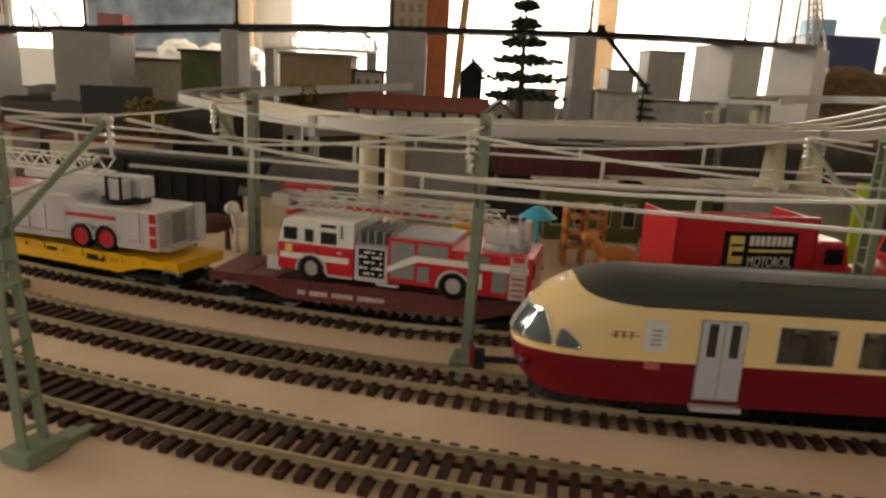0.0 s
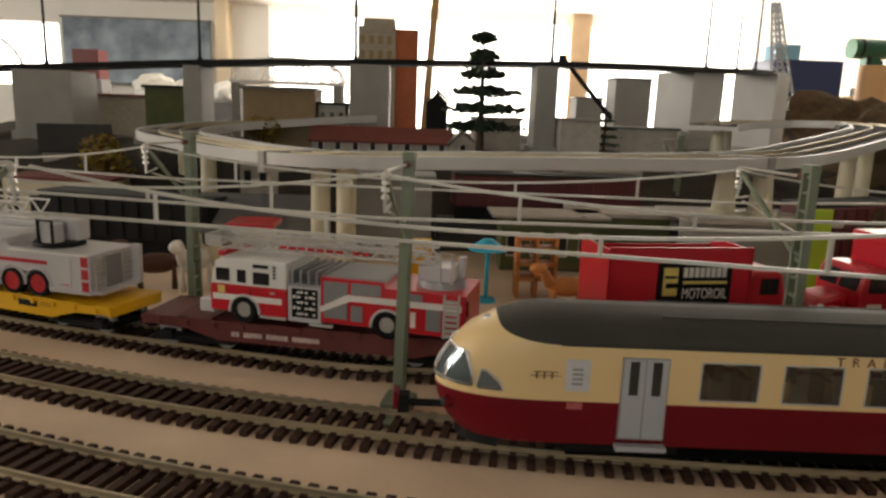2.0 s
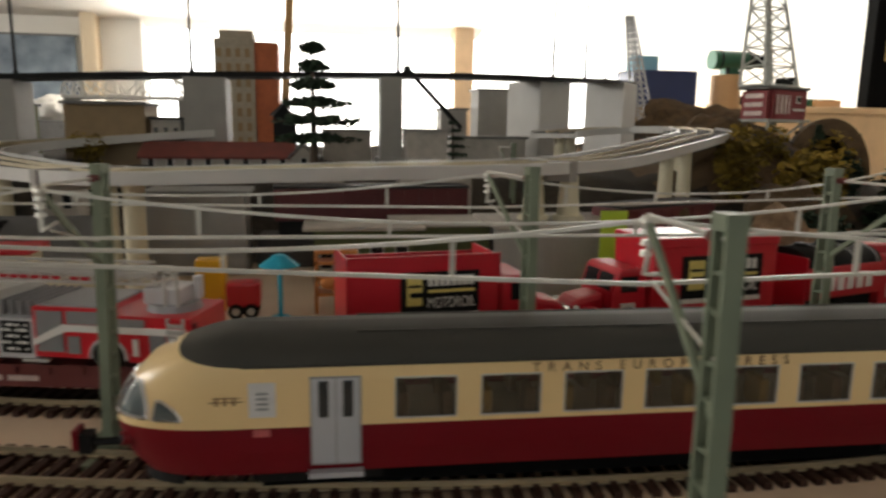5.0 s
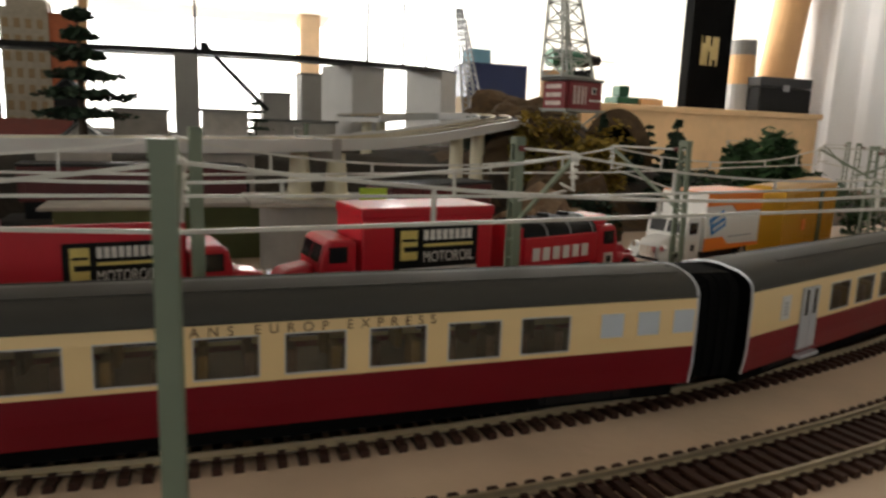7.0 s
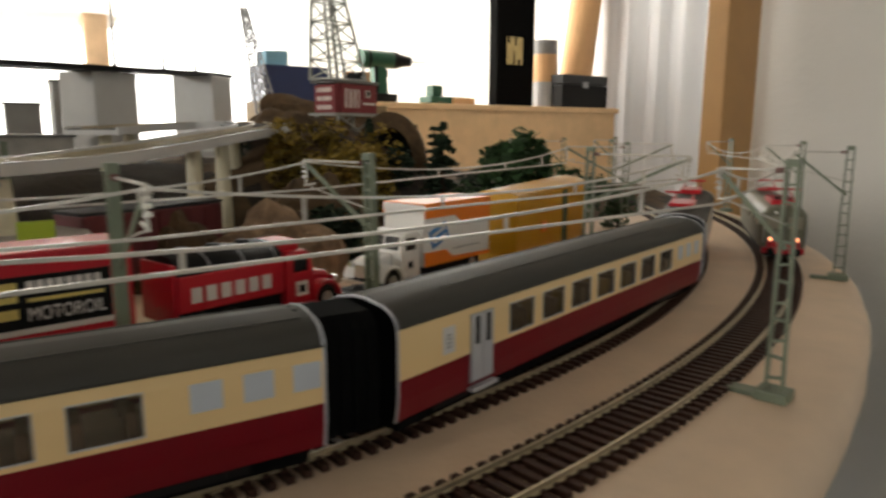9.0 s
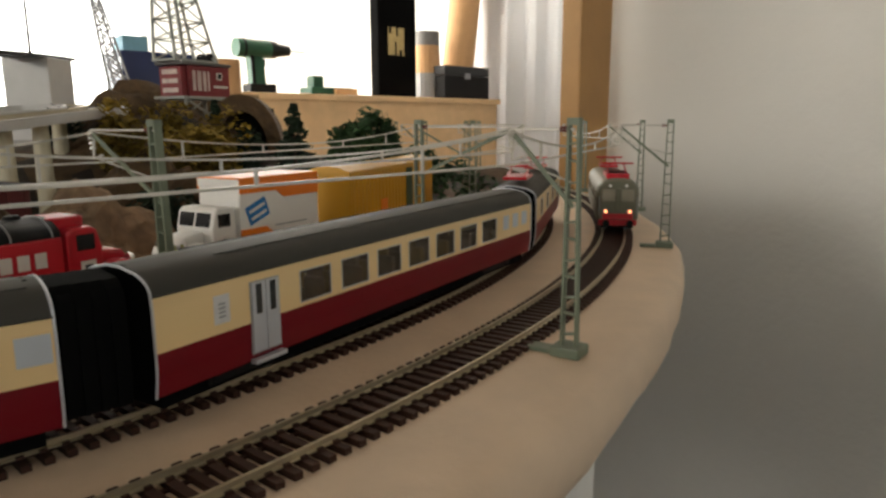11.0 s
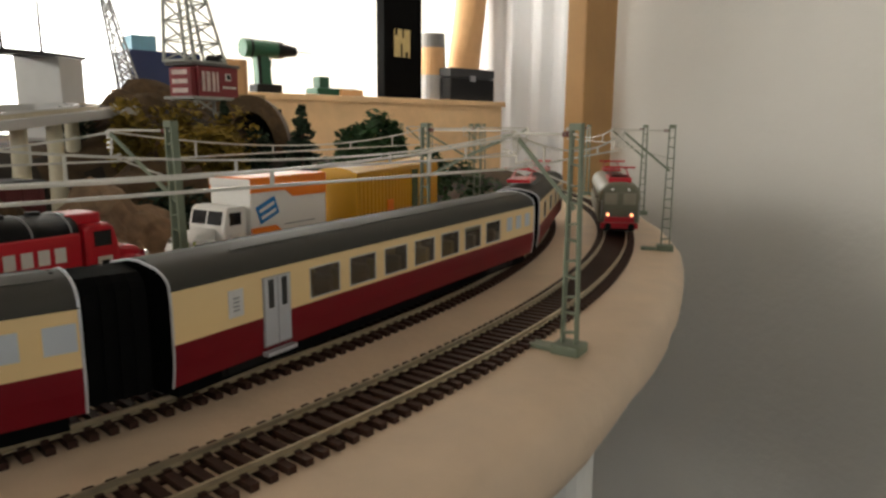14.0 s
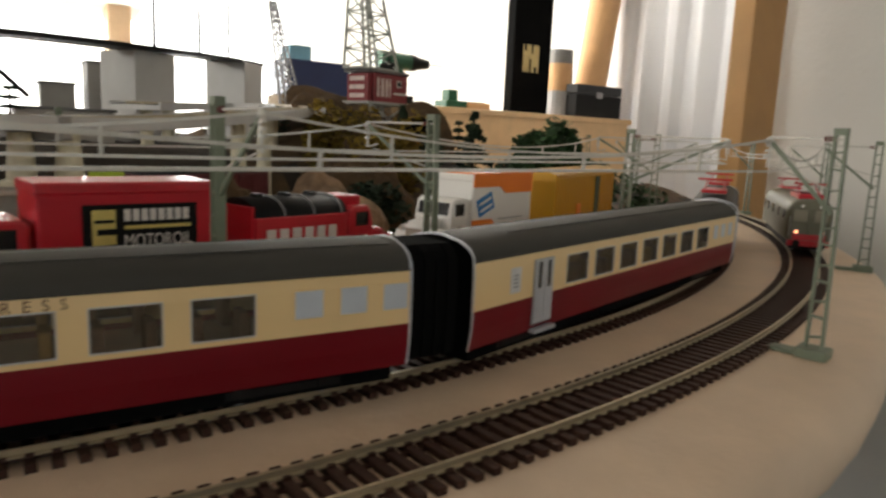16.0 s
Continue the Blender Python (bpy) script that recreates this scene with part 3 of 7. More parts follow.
def express_nose(c):
    part("nose", nose_mesh(), [M_MAROON, M_CREAM, M_ROOF], c, "rounded streamlined nose")
    for t0, t1, lean in ((40, 87, 16), (140, 93, -16)):
        w = part("windscreen", nose_frame(0.0274, 0.0366, t0, t1, 0.0002, 0.0005, lean), M_CHROME, c, "chrome-framed curved windscreen")
        part("pane", nose_patch(0.0274, 0.0366, t0, t1, 0.0002, lean), M_CHROMEGLASS, w)
        a = (t0 + t1) / 2
        part("divider", nose_patch(0.0274, 0.0366, a - 0.8, a + 0.8, 0.0005), M_CHROME, w)
    for t0, t1, lean in ((22, 37, 12), (158, 143, -12)):
        w = part("side_window", nose_frame(0.0272, 0.0325, t0, t1, 0.0002, 0.0004, lean), M_CHROME, c, "small chrome-framed quarter window")
        part("pane", nose_patch(0.0272, 0.0325, t0, t1, 0.0002, lean), M_CHROMEGLASS, w)
    for t in (62, 118):
        p = nose_at(0.0205, t)
        n = (nose_at(0.0205, t, 0.001) - p).normalized()
        m = Matrix.Translation(p - n * 0.0008) @ n.to_track_quat("Z", "Y").to_matrix().to_4x4()
        h = part("headlight", cyl(0.0022, 0.0019, 0.0022, 16, m), M_MAROON, c)
        part("lens", cyl(0.0014, 0.0012, 0.0026, 14, m), M_CHROMEGLASS, h)
    p = nose_at(0.0445, 90)
    part("top_lamp", cyl(0.0014, 0.0010, 0.0022, 12, Matrix.Translation((p.x + 0.001, 0, 0.0438)) @ Matrix.Rotation(radians(-90), 4, "Y")), M_CHROME, c)
    bm = bmesh.new()
    rod(bm, (-0.0085, 0, 0.0155), (0.004, 0, 0.0155), 0.0012, 8)
    quad_box(bm, -0.011, -0.0075, -0.0022, 0.0022, 0.0128, 0.0185)
    part("coupler", bm, M_BLACK, c, "black front coupler")
    part("buffer_cover", box(-0.0125, -0.0108, -0.003, 0.003, 0.014, 0.020), M_MAROON, c, bevel=0.0005)
    bm = bmesh.new()
    lo = [[bm.verts.new(nose_at(0.0125, 30 + k * 10, -0.001 - 0.0008 * j) - Vector((0, 0, 0.0045 * (1 - j)))) for k in range(13)] for j in range(2)]
    for k in range(12):
        bm.faces.new((lo[0][k], lo[0][k + 1], lo[1][k + 1], lo[1][k]))
    part("snow_plough", bm, M_BLACK, c, "black plough under the nose")
    bm = bmesh.new()
    quad_box(bm, 0.0237, 0.0323, -HALF_W - 0.0001, -HALF_W + 0.0002, 0.0323, 0.0325)
    quad_box(bm, 0.0245, 0.0315, -HALF_W - 0.0001, -HALF_W + 0.0002, 0.0334, 0.0336)
    for k in range(3):
        quad_box(bm, 0.0252 + k * 0.0022, 0.0257 + k * 0.0022, -HALF_W - 0.0001, -HALF_W + 0.0002, 0.0314, 0.0334)
    # emblem sits where the nose has nearly reached full width
    part("emblem", bm, M_LETTER, c, "brown emblem shape", at=Matrix.Translation((0.004, 0, 0)))
    part("number_bar", box(0.0385, 0.043, -HALF_W - 0.0002, -HALF_W + 0.0002, 0.0225, 0.0245), M_NUMBER, c)


M_FROST = material("frosted_pane", (0.50, 0.54, 0.60), 0.35, vary=0.05, size=0.01)
M_DARKPANE = material("dark_pane", (0.03, 0.03, 0.03), 0.12, vary=0.2, size=0.01)
M_NOTICE = material("notice_panel", (0.62, 0.60, 0.60), 0.5, vary=0.08, size=0.003)
M_NUMBER = material("pale_red_bar", (0.45, 0.10, 0.10), 0.5, vary=0.2, size=0.002)
M_LETTER = material("brown_lettering", (0.16, 0.06, 0.025), 0.5, vary=0.1, size=0.004)
M_SEAT = material("brown_seat", (0.12, 0.06, 0.03), 0.8, vary=0.2, size=0.004)
M_SEAT2 = material("ochre_seat", (0.30, 0.17, 0.04), 0.8, vary=0.2, size=0.004)
M_CHROME = material("chrome", (0.75, 0.75, 0.77), 0.15, 1.0, vary=0.03, size=0.01)
M_CHROMEGLASS = material("silvered_glass", (0.13, 0.16, 0.17), 0.10, 0.55, vary=0.2, size=0.006)


def on_track(track, s0, length, inset0, inset1=None):
    """The pose of a vehicle whose near end is at s0: it rests on two bogies that follow the track."""
    a, _ = track.at(s0 + inset0)
    b, _ = track.at(s0 + length - (inset1 or inset0))
    d = b - a
    o = a - d.normalized() * inset0
    return Matrix.Translation(o) @ Matrix.Rotation(math.atan2(d.y, d.x), 4, "Z")


def s_at_x(track, x):
    lo, hi = (-0.6, 1.0) if isinstance(track, ArcTrack) else (0.0, track.dist[-1])
    for _ in range(40):
        mid = (lo + hi) / 2
        if track.at(mid)[0].x < x:
            lo = mid
        else:
            hi = mid
    return lo


S1 = s_at_x(TRACK_B, 0.0422)
CAR1, CAR2 = 0.2818, 0.267
WINDOWS1 = [(0.0763 + 0.02352 * i, 0.0763 + 0.02352 * i + 0.0163) for i in range(7)]
SMALL1 = [(0.2450 + 0.0137 * i, 0.2450 + 0.0137 * i + 0.0083) for i in range(3)]
c1 = coach(on_track(TRACK_B, S1, CAR1, 0.056, 0.038), CAR1, "maroon and cream express driving coach with dark grey roof", [(0.0540, 0.0665)], WINDOWS1, SMALL1, True, 0.1565,
           [(0.0376, 0.0446, 0.0280, 0.0375)])
express_nose(c1)
# matt black folds that fill the gap up to the second coach
for k in range(9):
    zs = np.linspace(SKIRT + 0.001, CROWN - 0.0015, 20)
    bm = bmesh.new()
    w = 0.93 if k % 2 else 0.88
    out = [(half_width(z) * w, z) for z in zs]
    prism(bm, [(-o, z) for o, z in out] + [(o, z) for o, z in out[::-1]], 0, 0.0021)
    part("gap_fold", bm, M_VOID, c1, "black folds filling the gap between the coaches", at=Matrix.Translation((CAR1 + 0.0014 + 0.0021 * k, 0, 0)) @ Matrix.Rotation(math.pi / 2, 4, "Z"))
WINDOWS2 = [(0.0608 + 0.0236 * i, 0.0608 + 0.0236 * i + 0.0166) for i in range(7)]
SMALL2 = [(0.2275 + 0.0125 * i, 0.2275 + 0.0125 * i + 0.0076) for i in range(3)]
S2 = S1 + CAR1 + 0.0194
coach(on_track(TRACK_B, S2, CAR2, 0.040), CAR2, "maroon and cream express coach with an open gangway end", [(0.0370, 0.0494)], WINDOWS2, SMALL2, notices=[(0.0215, 0.0278, 0.0280, 0.0372)])
S3 = S2 + CAR2 + 0.016
power = coach(on_track(TRACK_B, S3, 0.20, 0.036), 0.20, "maroon and cream express power coach with red roof gear", [], [(0.03 + 0.045 * i, 0.045 + 0.045 * i) for i in range(4)], [])
for x in (0.035, 0.15):
    p = part("pantograph", box(x - 0.018, x + 0.018, -0.008, 0.008, 0.052, 0.054), M_RED, power, "red folded pantograph", bevel=0.0004)
    bm = bmesh.new()
    for y in (-0.006, 0.006):
        tube(bm, [(x - 0.014, y, 0.054), (x + 0.012, y, 0.058), (x - 0.012, y * 0.7, 0.061)], 0.0007, 5)
    rod(bm, (x - 0.012, -0.011, 0.061), (x - 0.012, 0.011, 0.061), 0.0008, 5)
    part("pantograph_arm", bm, M_RED, p)
    for y in (-0.006, 0.006):
        part("insulator", cyl(0.0012, 0.0009, 0.003, 8, pose(x + 0.016, y, 0.052)), M_BROWNFLAT, p)


# ---- catenary masts and wires ----
CONTACT, CARRIER = 0.0735, 0.0865


def mast(x, y, turn, reach, label, h=0.0905, lean=0.0):
    """A lattice mast with its arm along local y, the way of the track."""
    t = thing("catenary_mast", pose(x, y, 0, 0, lean, turn), label, "catenary mast", "masts along the tracks")
    for sy in (-1, 1):
        bm = bmesh.new()
        bar(bm, (0, sy * 0.0030, 0.004), (0, sy * 0.0019, h), 0.0034, 0.0009)
        part("upright", bm, M_MAST, t)
    for i in range(11):
        z = 0.009 + i * (h - 0.013) / 10.5
        w = 0.0028 - 0.0011 * z / h
        bm = bmesh.new()
        bar(bm, (0, -w, z), (0, w, z + (0.0008 if i % 2 else -0.0008)), 0.0024, 0.0007)
        part("rung", bm, M_MAST, t)
    b = part("base", box(-0.0055, 0.0055, -0.0060, 0.0060, 0, 0.0042), M_MAST, t, bevel=0.0008)
    part("foot", box(-0.0035, 0.0035, 0.0060, 0.0170, 0, 0.0020), M_MAST, b, bevel=0.0005)
    part("cap", box(-0.0019, 0.0019, -0.0024, 0.0024, h - 0.0015, h + 0.0012), M_MAST, t)
    bm = bmesh.new()
    rod(bm, (0, 0, h - 0.003), (0, reach, CARRIER + 0.001), 0.0005, 6)
    part("top_stay", bm, M_WIRE, t, "thin silver top stay")
    for k in range(3):
        part("insulator", cyl(0.0011, 0.0011, 0.0008, 8, pose(0, 0.0028 + 0.0014 * k, h - 0.003, 90)), M_BROWNFLAT, t, "brown insulator disc")
    bm = bmesh.new()
    bar(bm, (0, 0, h - 0.032), (0, reach, CARRIER), 0.0011, 0.0016)
    part("arm", bm, M_MAST, t, "slanting grey-green arm")
    bm = bmesh.new()
    tube(bm, [(0, reach, CARRIER), (0.0006, reach - 0.0006, CARRIER - 0.003), (0, reach, CONTACT + 0.002), (0, reach - 0.007, CONTACT + 0.0035)], 0.00055, 6)
    for k in range(3):
        cyl(0.0014, 0.0011, 0.0011, 8, pose(0, reach, CARRIER - 0.0028 - 0.0022 * k), bm)
    bmesh.ops.create_uvsphere(bm, u_segments=8, v_segments=6, radius=0.0017, matrix=pose(0, reach, CARRIER - 0.0005))
    part("hanger", bm, M_WIRE, t, "silver insulator hanger")
    bm = bmesh.new()
    rod(bm, (0, 0, CONTACT - 0.006), (0, reach - 0.004, CONTACT + 0.0015), 0.0004, 5)
    part("steady_arm", bm, M_WIRE, t)
    a = radians(turn)
    return Vector((x - math.sin(a) * reach, y + math.cos(a) * reach, 0))


def wire_span(p, q, label="silver catenary wire with droppers"):
    t = thing("catenary_wire", pose(p.x, p.y, 0), label, "catenary wire", "wires over the tracks")
    d = q - p
    bm = bmesh.new()
    bar(bm, (0, 0, CONTACT), (d.x, d.y, CONTACT), 0.00085, 0.00085)
    part("contact_wire", bm, M_WIRE, t)
    n = 16
    sag = lambda u: CARRIER - (CARRIER - CONTACT - 0.0035) * (1 - (2 * u - 1) ** 2)
    bm = bmesh.new()
    side = Vector((-d.y, d.x, 0)).normalized() * 0.00042
    up = Vector((0, 0, 0.00042))
    ring = []
    for i in range(n + 1):
        p0 = Vector((d.x * i / n, d.y * i / n, sag(i / n)))
        ring.append([bm.verts.new(p0 + o) for o in (side + up, up - side, -side - up, side - up)])
    for r, q2 in zip(ring, ring[1:]):
        for i in range(4):
            bm.faces.new((r[i], r[(i + 1) % 4], q2[(i + 1) % 4], q2[i]))
    part("carrier_wire", bm, M_WIRE, t)
    for u in (0.16, 0.36, 0.64, 0.84):
        bm = bmesh.new()
        bar(bm, (d.x * u, d.y * u, CONTACT), (d.x * u, d.y * u, sag(u)), 0.0009, 0.0009)
        part("dropper", bm, M_WIRE, t)


GREEN_MAST = "grey-green lattice catenary mast with an arm"
rows_of_masts = (
    # outer row, arms over the outer track
    [(-0.086, 0.198, -22, 0.037, -5), (0.1595, 0.141, -4, 0.031, 0), (0.491, 0.172, 13, 0.026, -0.8), (0.733, 0.263, 30, 0.034, 0.8), (0.905, 0.385, 45, 0.034, 0), (1.03, 0.54, 58, 0.03, 0)],
    # between the tracks, arms over the express train's track
    [(-0.175, 0.335, 158, 0.035, 0), (0.030, 0.270, 168, 0.030, -1.2), (0.280, 0.266, 183, 0.037, 0), (0.553, 0.329, 200, 0.058, -0.5), (0.80, 0.53, 225, 0.06, 0)],
    # arms over the freight track, from behind it and from between the tracks
    [(-0.26, 0.445, 155, 0.035, 0), (-0.071, 0.362, 162, 0.030, 0), (0.167, 0.266, 8, 0.040, 0), (0.387, 0.299, 14, 0.044, -1), (0.70, 0.425, 40, 0.05, 0)],
)
for row in rows_of_masts:
    ends = [mast(x, y, turn, reach, GREEN_MAST, lean=lean) for x, y, turn, reach, lean in row]
    for p, q in zip(ends, ends[1:]):
        wire_span(p, q)
for x, y, turn in ((0.27, 0.653, 10), (0.86, 0.66, 40), (0.93, 0.80, 40), (1.0, 0.70, 60)):
    mast(x, y, turn, 0.03, "distant grey-green lattice catenary mast")


# ---- the freight train ----
DECK = 0.0185


def flatcar(m, length, mat, label, chain=0.0, marks=None):
    t = thing("flat_wagon", m, label, "flat wagon", "flat wagons of the freight train")
    bm = bmesh.new()
    prism(bm, [(0, DECK), (0, DECK - 0.0035), (0.020, DECK - 0.0045), (0.034, DECK - 0.0085), (length - 0.034, DECK - 0.0085), (length - 0.020, DECK - 0.0045), (length, DECK - 0.0035), (length, DECK)], -0.0150, -0.0138)
    part("side_sill", bm, mat, t)
    bm = bmesh.new()
    prism(bm, [(0, DECK), (0, DECK - 0.0035), (0.020, DECK - 0.0045), (0.034, DECK - 0.0085), (length - 0.034, DECK - 0.0085), (length - 0.020, DECK - 0.0045), (length, DECK - 0.0035), (length, DECK)], 0.0138, 0.0150)
    part("side_sill", bm, mat, t)
    n = max(6, round(length / 0.008))
    for i in range(n):
        a, b = length * i / n, length * (i + 1) / n
        part("deck_plank", box(a + 0.00012, b - 0.00012, -0.0155, 0.0155, DECK - 0.0012, DECK + 0.00025 * (i % 2)), mat, t)
    part("centre_beam", box(0.004, length - 0.004, -0.004, 0.004, 0.0085, DECK - 0.0012), M_BLACK, t)
    for i in range(12):
        x = 0.008 + i * (length - 0.016) / 11
        part("stake_pocket", box(x - 0.001, x + 0.001, -0.0160, -0.0148, DECK - 0.0032, DECK - 0.0006), mat, t)
    bogie(t, 0.022)
    bogie(t, length - 0.022)
    for e, s in ((0, -1), (length, 1)):
        bm = bmesh.new()
        rod(bm, (e - s * 0.004, 0, 0.0105), (e + s * 0.0055, 0, 0.0105), 0.0011, 8)
        quad_box(bm, e + s * 0.0045 - 0.0015, e + s * 0.0045 + 0.0015, -0.002, 0.002, 0.0085, 0.0125)
        part("coupler", bm, M_BLACK, t)
        part("end_sill", box(min(e, e - s * 0.0015), max(e, e - s * 0.0015), -0.0148, 0.0148, DECK - 0.0045, DECK - 0.0002), mat, t)
    for a, b, lo, hi, mm in marks or ():
        part("marking", box(a, b, -0.0153, -0.0148, DECK - hi, DECK - lo), mm, t)
    return t


def freight_pose(x, length):
    return on_track(TRACK_C, s_at_x(TRACK_C, x), length, 0.022)


M_MARK = material("white_marking", (0.62, 0.50, 0.46), 0.6, vary=0.25, size=0.002)
M_DARKFLAT = material("black_wagon", (0.016, 0.013, 0.012), 0.6, vary=0.3, size=0.01)
M_SHUTTER = material("grey_shutter", (0.24, 0.24, 0.245), 0.45, 0.3, vary=0.08, size=0.004)
M_TYRE = material("black_rubber", (0.010, 0.0095, 0.009), 0.8, vary=0.2, size=0.004, spec=0.15)
M_HUB = material("silver_hub", (0.55, 0.53, 0.50), 0.35, 0.6, vary=0.1, size=0.004)
M_PALEGREY = material("pale_grey_body", (0.55, 0.53, 0.54), 0.4, 0.15, vary=0.06, size=0.01)
M_GLASSDARK = material("dark_vehicle_glass", (0.018, 0.018, 0.02), 0.1, vary=0.2, size=0.01)
M_STRIPE = material("white_stripe", (0.72, 0.68, 0.64), 0.5, vary=0.06, size=0.01)
M_LADDER = material("silver_ladder", (0.50, 0.48, 0.45), 0.4, 0.3, vary=0.1, size=0.006)
M_TAN = material("tan_print", (0.70, 0.55, 0.16), 0.5, vary=0.1, size=0.003)

marks = []
x = 0.040
for n, w in ((1, 0.0045), (1, 0.009), (1, 0.010), (1, 0.0115)):
    for k in range(int(w / 0.00115)):
        marks.append((x, x + 0.0008, 0.0042, 0.0062, M_MARK))
        x += 0.00115
    x += 0.0018
flat_brown = flatcar(freight_pose(-0.075, 0.150), 0.150, M_BROWNFLAT, "oxide brown flat wagon with a planked deck", marks=marks)
ym = [(0.095, 0.106, 0.0022, 0.0048, M_BLACK), (0.070, 0.076, 0.0020, 0.0036, M_BLACK), (0.108, 0.114, 0.0022, 0.0040, M_OCHRE)]
flat_yellow = flatcar(freight_pose(-0.2255, 0.148), 0.148, M_YELLOW, "bright yellow flat wagon with a planked deck", marks=ym)
flat_dark = flatcar(freight_pose(0.083, 0.140), 0.140, M_DARKFLAT, "black flat wagon behind the express train")
flat_dark2 = flatcar(freight_pose(0.228, 0.150), 0.150, M_DARKFLAT, "black flat wagon carrying two trucks")
flat_dark3 = flatcar(freight_pose(0.383, 0.125), 0.125, M_DARKFLAT, "black flat wagon under the white truck")


def wheel(parent, x, y, r, w, hub=None, z=None, share=0.56):
    """A tyre with its rim, standing on z = 0 of the vehicle."""
    z = r if z is None else z
    s = -1 if y < 0 else 1
    m = Matrix.Translation((x, y + s * 0.0, z)) @ Matrix.Rotation(math.pi / 2, 4, "X")
    bm = bmesh.new()
    prof = [(r * (share - 0.02), w / 2), (r * 0.92, w / 2), (r, w * 0.28), (r, -w * 0.28), (r * 0.92, -w / 2), (r * (share - 0.02), -w / 2)]
    n = 24
    vs = [[bm.verts.new(m @ Vector((p * math.cos(2 * math.pi * i / n), p * math.sin(2 * math.pi * i / n), q))) for p, q in prof] for i in range(n)]
    for i in range(n):
        a, b = vs[i], vs[(i + 1) % n]
        for k in range(len(prof)):
            j = (k + 1) % len(prof)
            bm.faces.new((a[k], a[j], b[j], b[k])).smooth = True
    bmesh.ops.recalc_face_normals(bm, faces=bm.faces[:])
    tyre = part("wheel", bm, M_TYRE, parent)
    bm = cyl(r * share, r * share, w * 0.8, 20, m @ Matrix.Translation((0, 0, -w * 0.40)))
    cyl(r * 0.30, r * 0.22, w * 0.5, 12, m @ Matrix.Translation((0, 0, -w * 0.05)) if s < 0 else m @ Matrix.Translation((0, 0, -w * 0.45)), bm)
    for k in range(8):
        a = k * math.pi / 4
        cyl(r * 0.06, r * 0.06, w * 0.80, 6, m @ Matrix.Translation((r * 0.44 * math.cos(a), r * 0.44 * math.sin(a), -w * 0.4)), bm)
    part("rim", bm, hub or M_HUB, tyre)


def ladder(parent, a, b, width, height, rungs, mat, name="ladder"):
    """A trussed ladder section from a to b, along x."""
    a, b = Vector(a), Vector(b)
    l = part(name, box(a.x, a.x + 0.001, -width / 2, width / 2, a.z, a.z + 0.001), mat, parent, "silver trussed ladder")
    for s in (-1, 1):
        bm = bmesh.new()
        o = Vector((0, s * width / 2, 0))
        up = Vector((0, 0, height))
        bar(bm, a + o, b + o, 0.0008, 0.0008)
        bar(bm, a + o + up, b + o + up, 0.0008, 0.0008)
        for i in range(rungs):
            p, q = a.lerp(b, i / rungs), a.lerp(b, (i + 1) / rungs)
            bar(bm, p + o + (up if i % 2 else Vector()), q + o + (Vector() if i % 2 else up), 0.0006, 0.0006)
        part("rail", bm, mat, l)
    for i in range(rungs + 1):
        p = a.lerp(b, i / rungs)
        bm = bmesh.new()
        bar(bm, p + Vector((0, -width / 2, 0)), p + Vector((0, width / 2, 0)), 0.0006, 0.0006)
        part("rung", bm, mat, l)


def vehicle_pose(x, lift=DECK + 0.0003):
    """Where a vehicle's front end stands on the freight wagons."""
    s = s_at_x(TRACK_C, x)
    p, a = TRACK_C.at(s + 0.04)
    p0 = p - Vector((math.cos(a), math.sin(a), 0)) * 0.04
    return Matrix.Translation(p0 + Vector((0, 0, lift))) @ Matrix.Rotation(a, 4, "Z")


def plate(parent, name, a, b, lo, hi, y, mat, out=0.0003, label=""):
    """A thin raised panel on the near and far side."""
    for s in (-1, 1):
        part(name, box(a, b, s * y - out, s * y + out, lo, hi), mat, parent, label)


def rim_arch(parent, x, y, z, r):
    """A bright trim bent round a wheel arch, with a black plate as the well's shade."""
    bm = bmesh.new()
    tube(bm, [(x + r * math.cos(a), y, z + r * math.sin(a)) for a in np.linspace(-0.1, math.pi + 0.1, 13)], 0.0006, 6)
    part("wheel_arch", bm, M_PALEGREY, parent, "pale wheel arch trim")
    d = -0.0015 if y > 0 else 0.0015
    bm = bmesh.new()
    prism(bm, [(x + r * 0.97 * math.cos(a), z + r * 0.97 * math.sin(a)) for a in np.linspace(-0.1, math.pi + 0.1, 13)], min(y + d, y + d * 3), max(y + d, y + d * 3))
    part("well_shade", bm, M_VOID, parent, "black plate standing for the shaded wheel well")


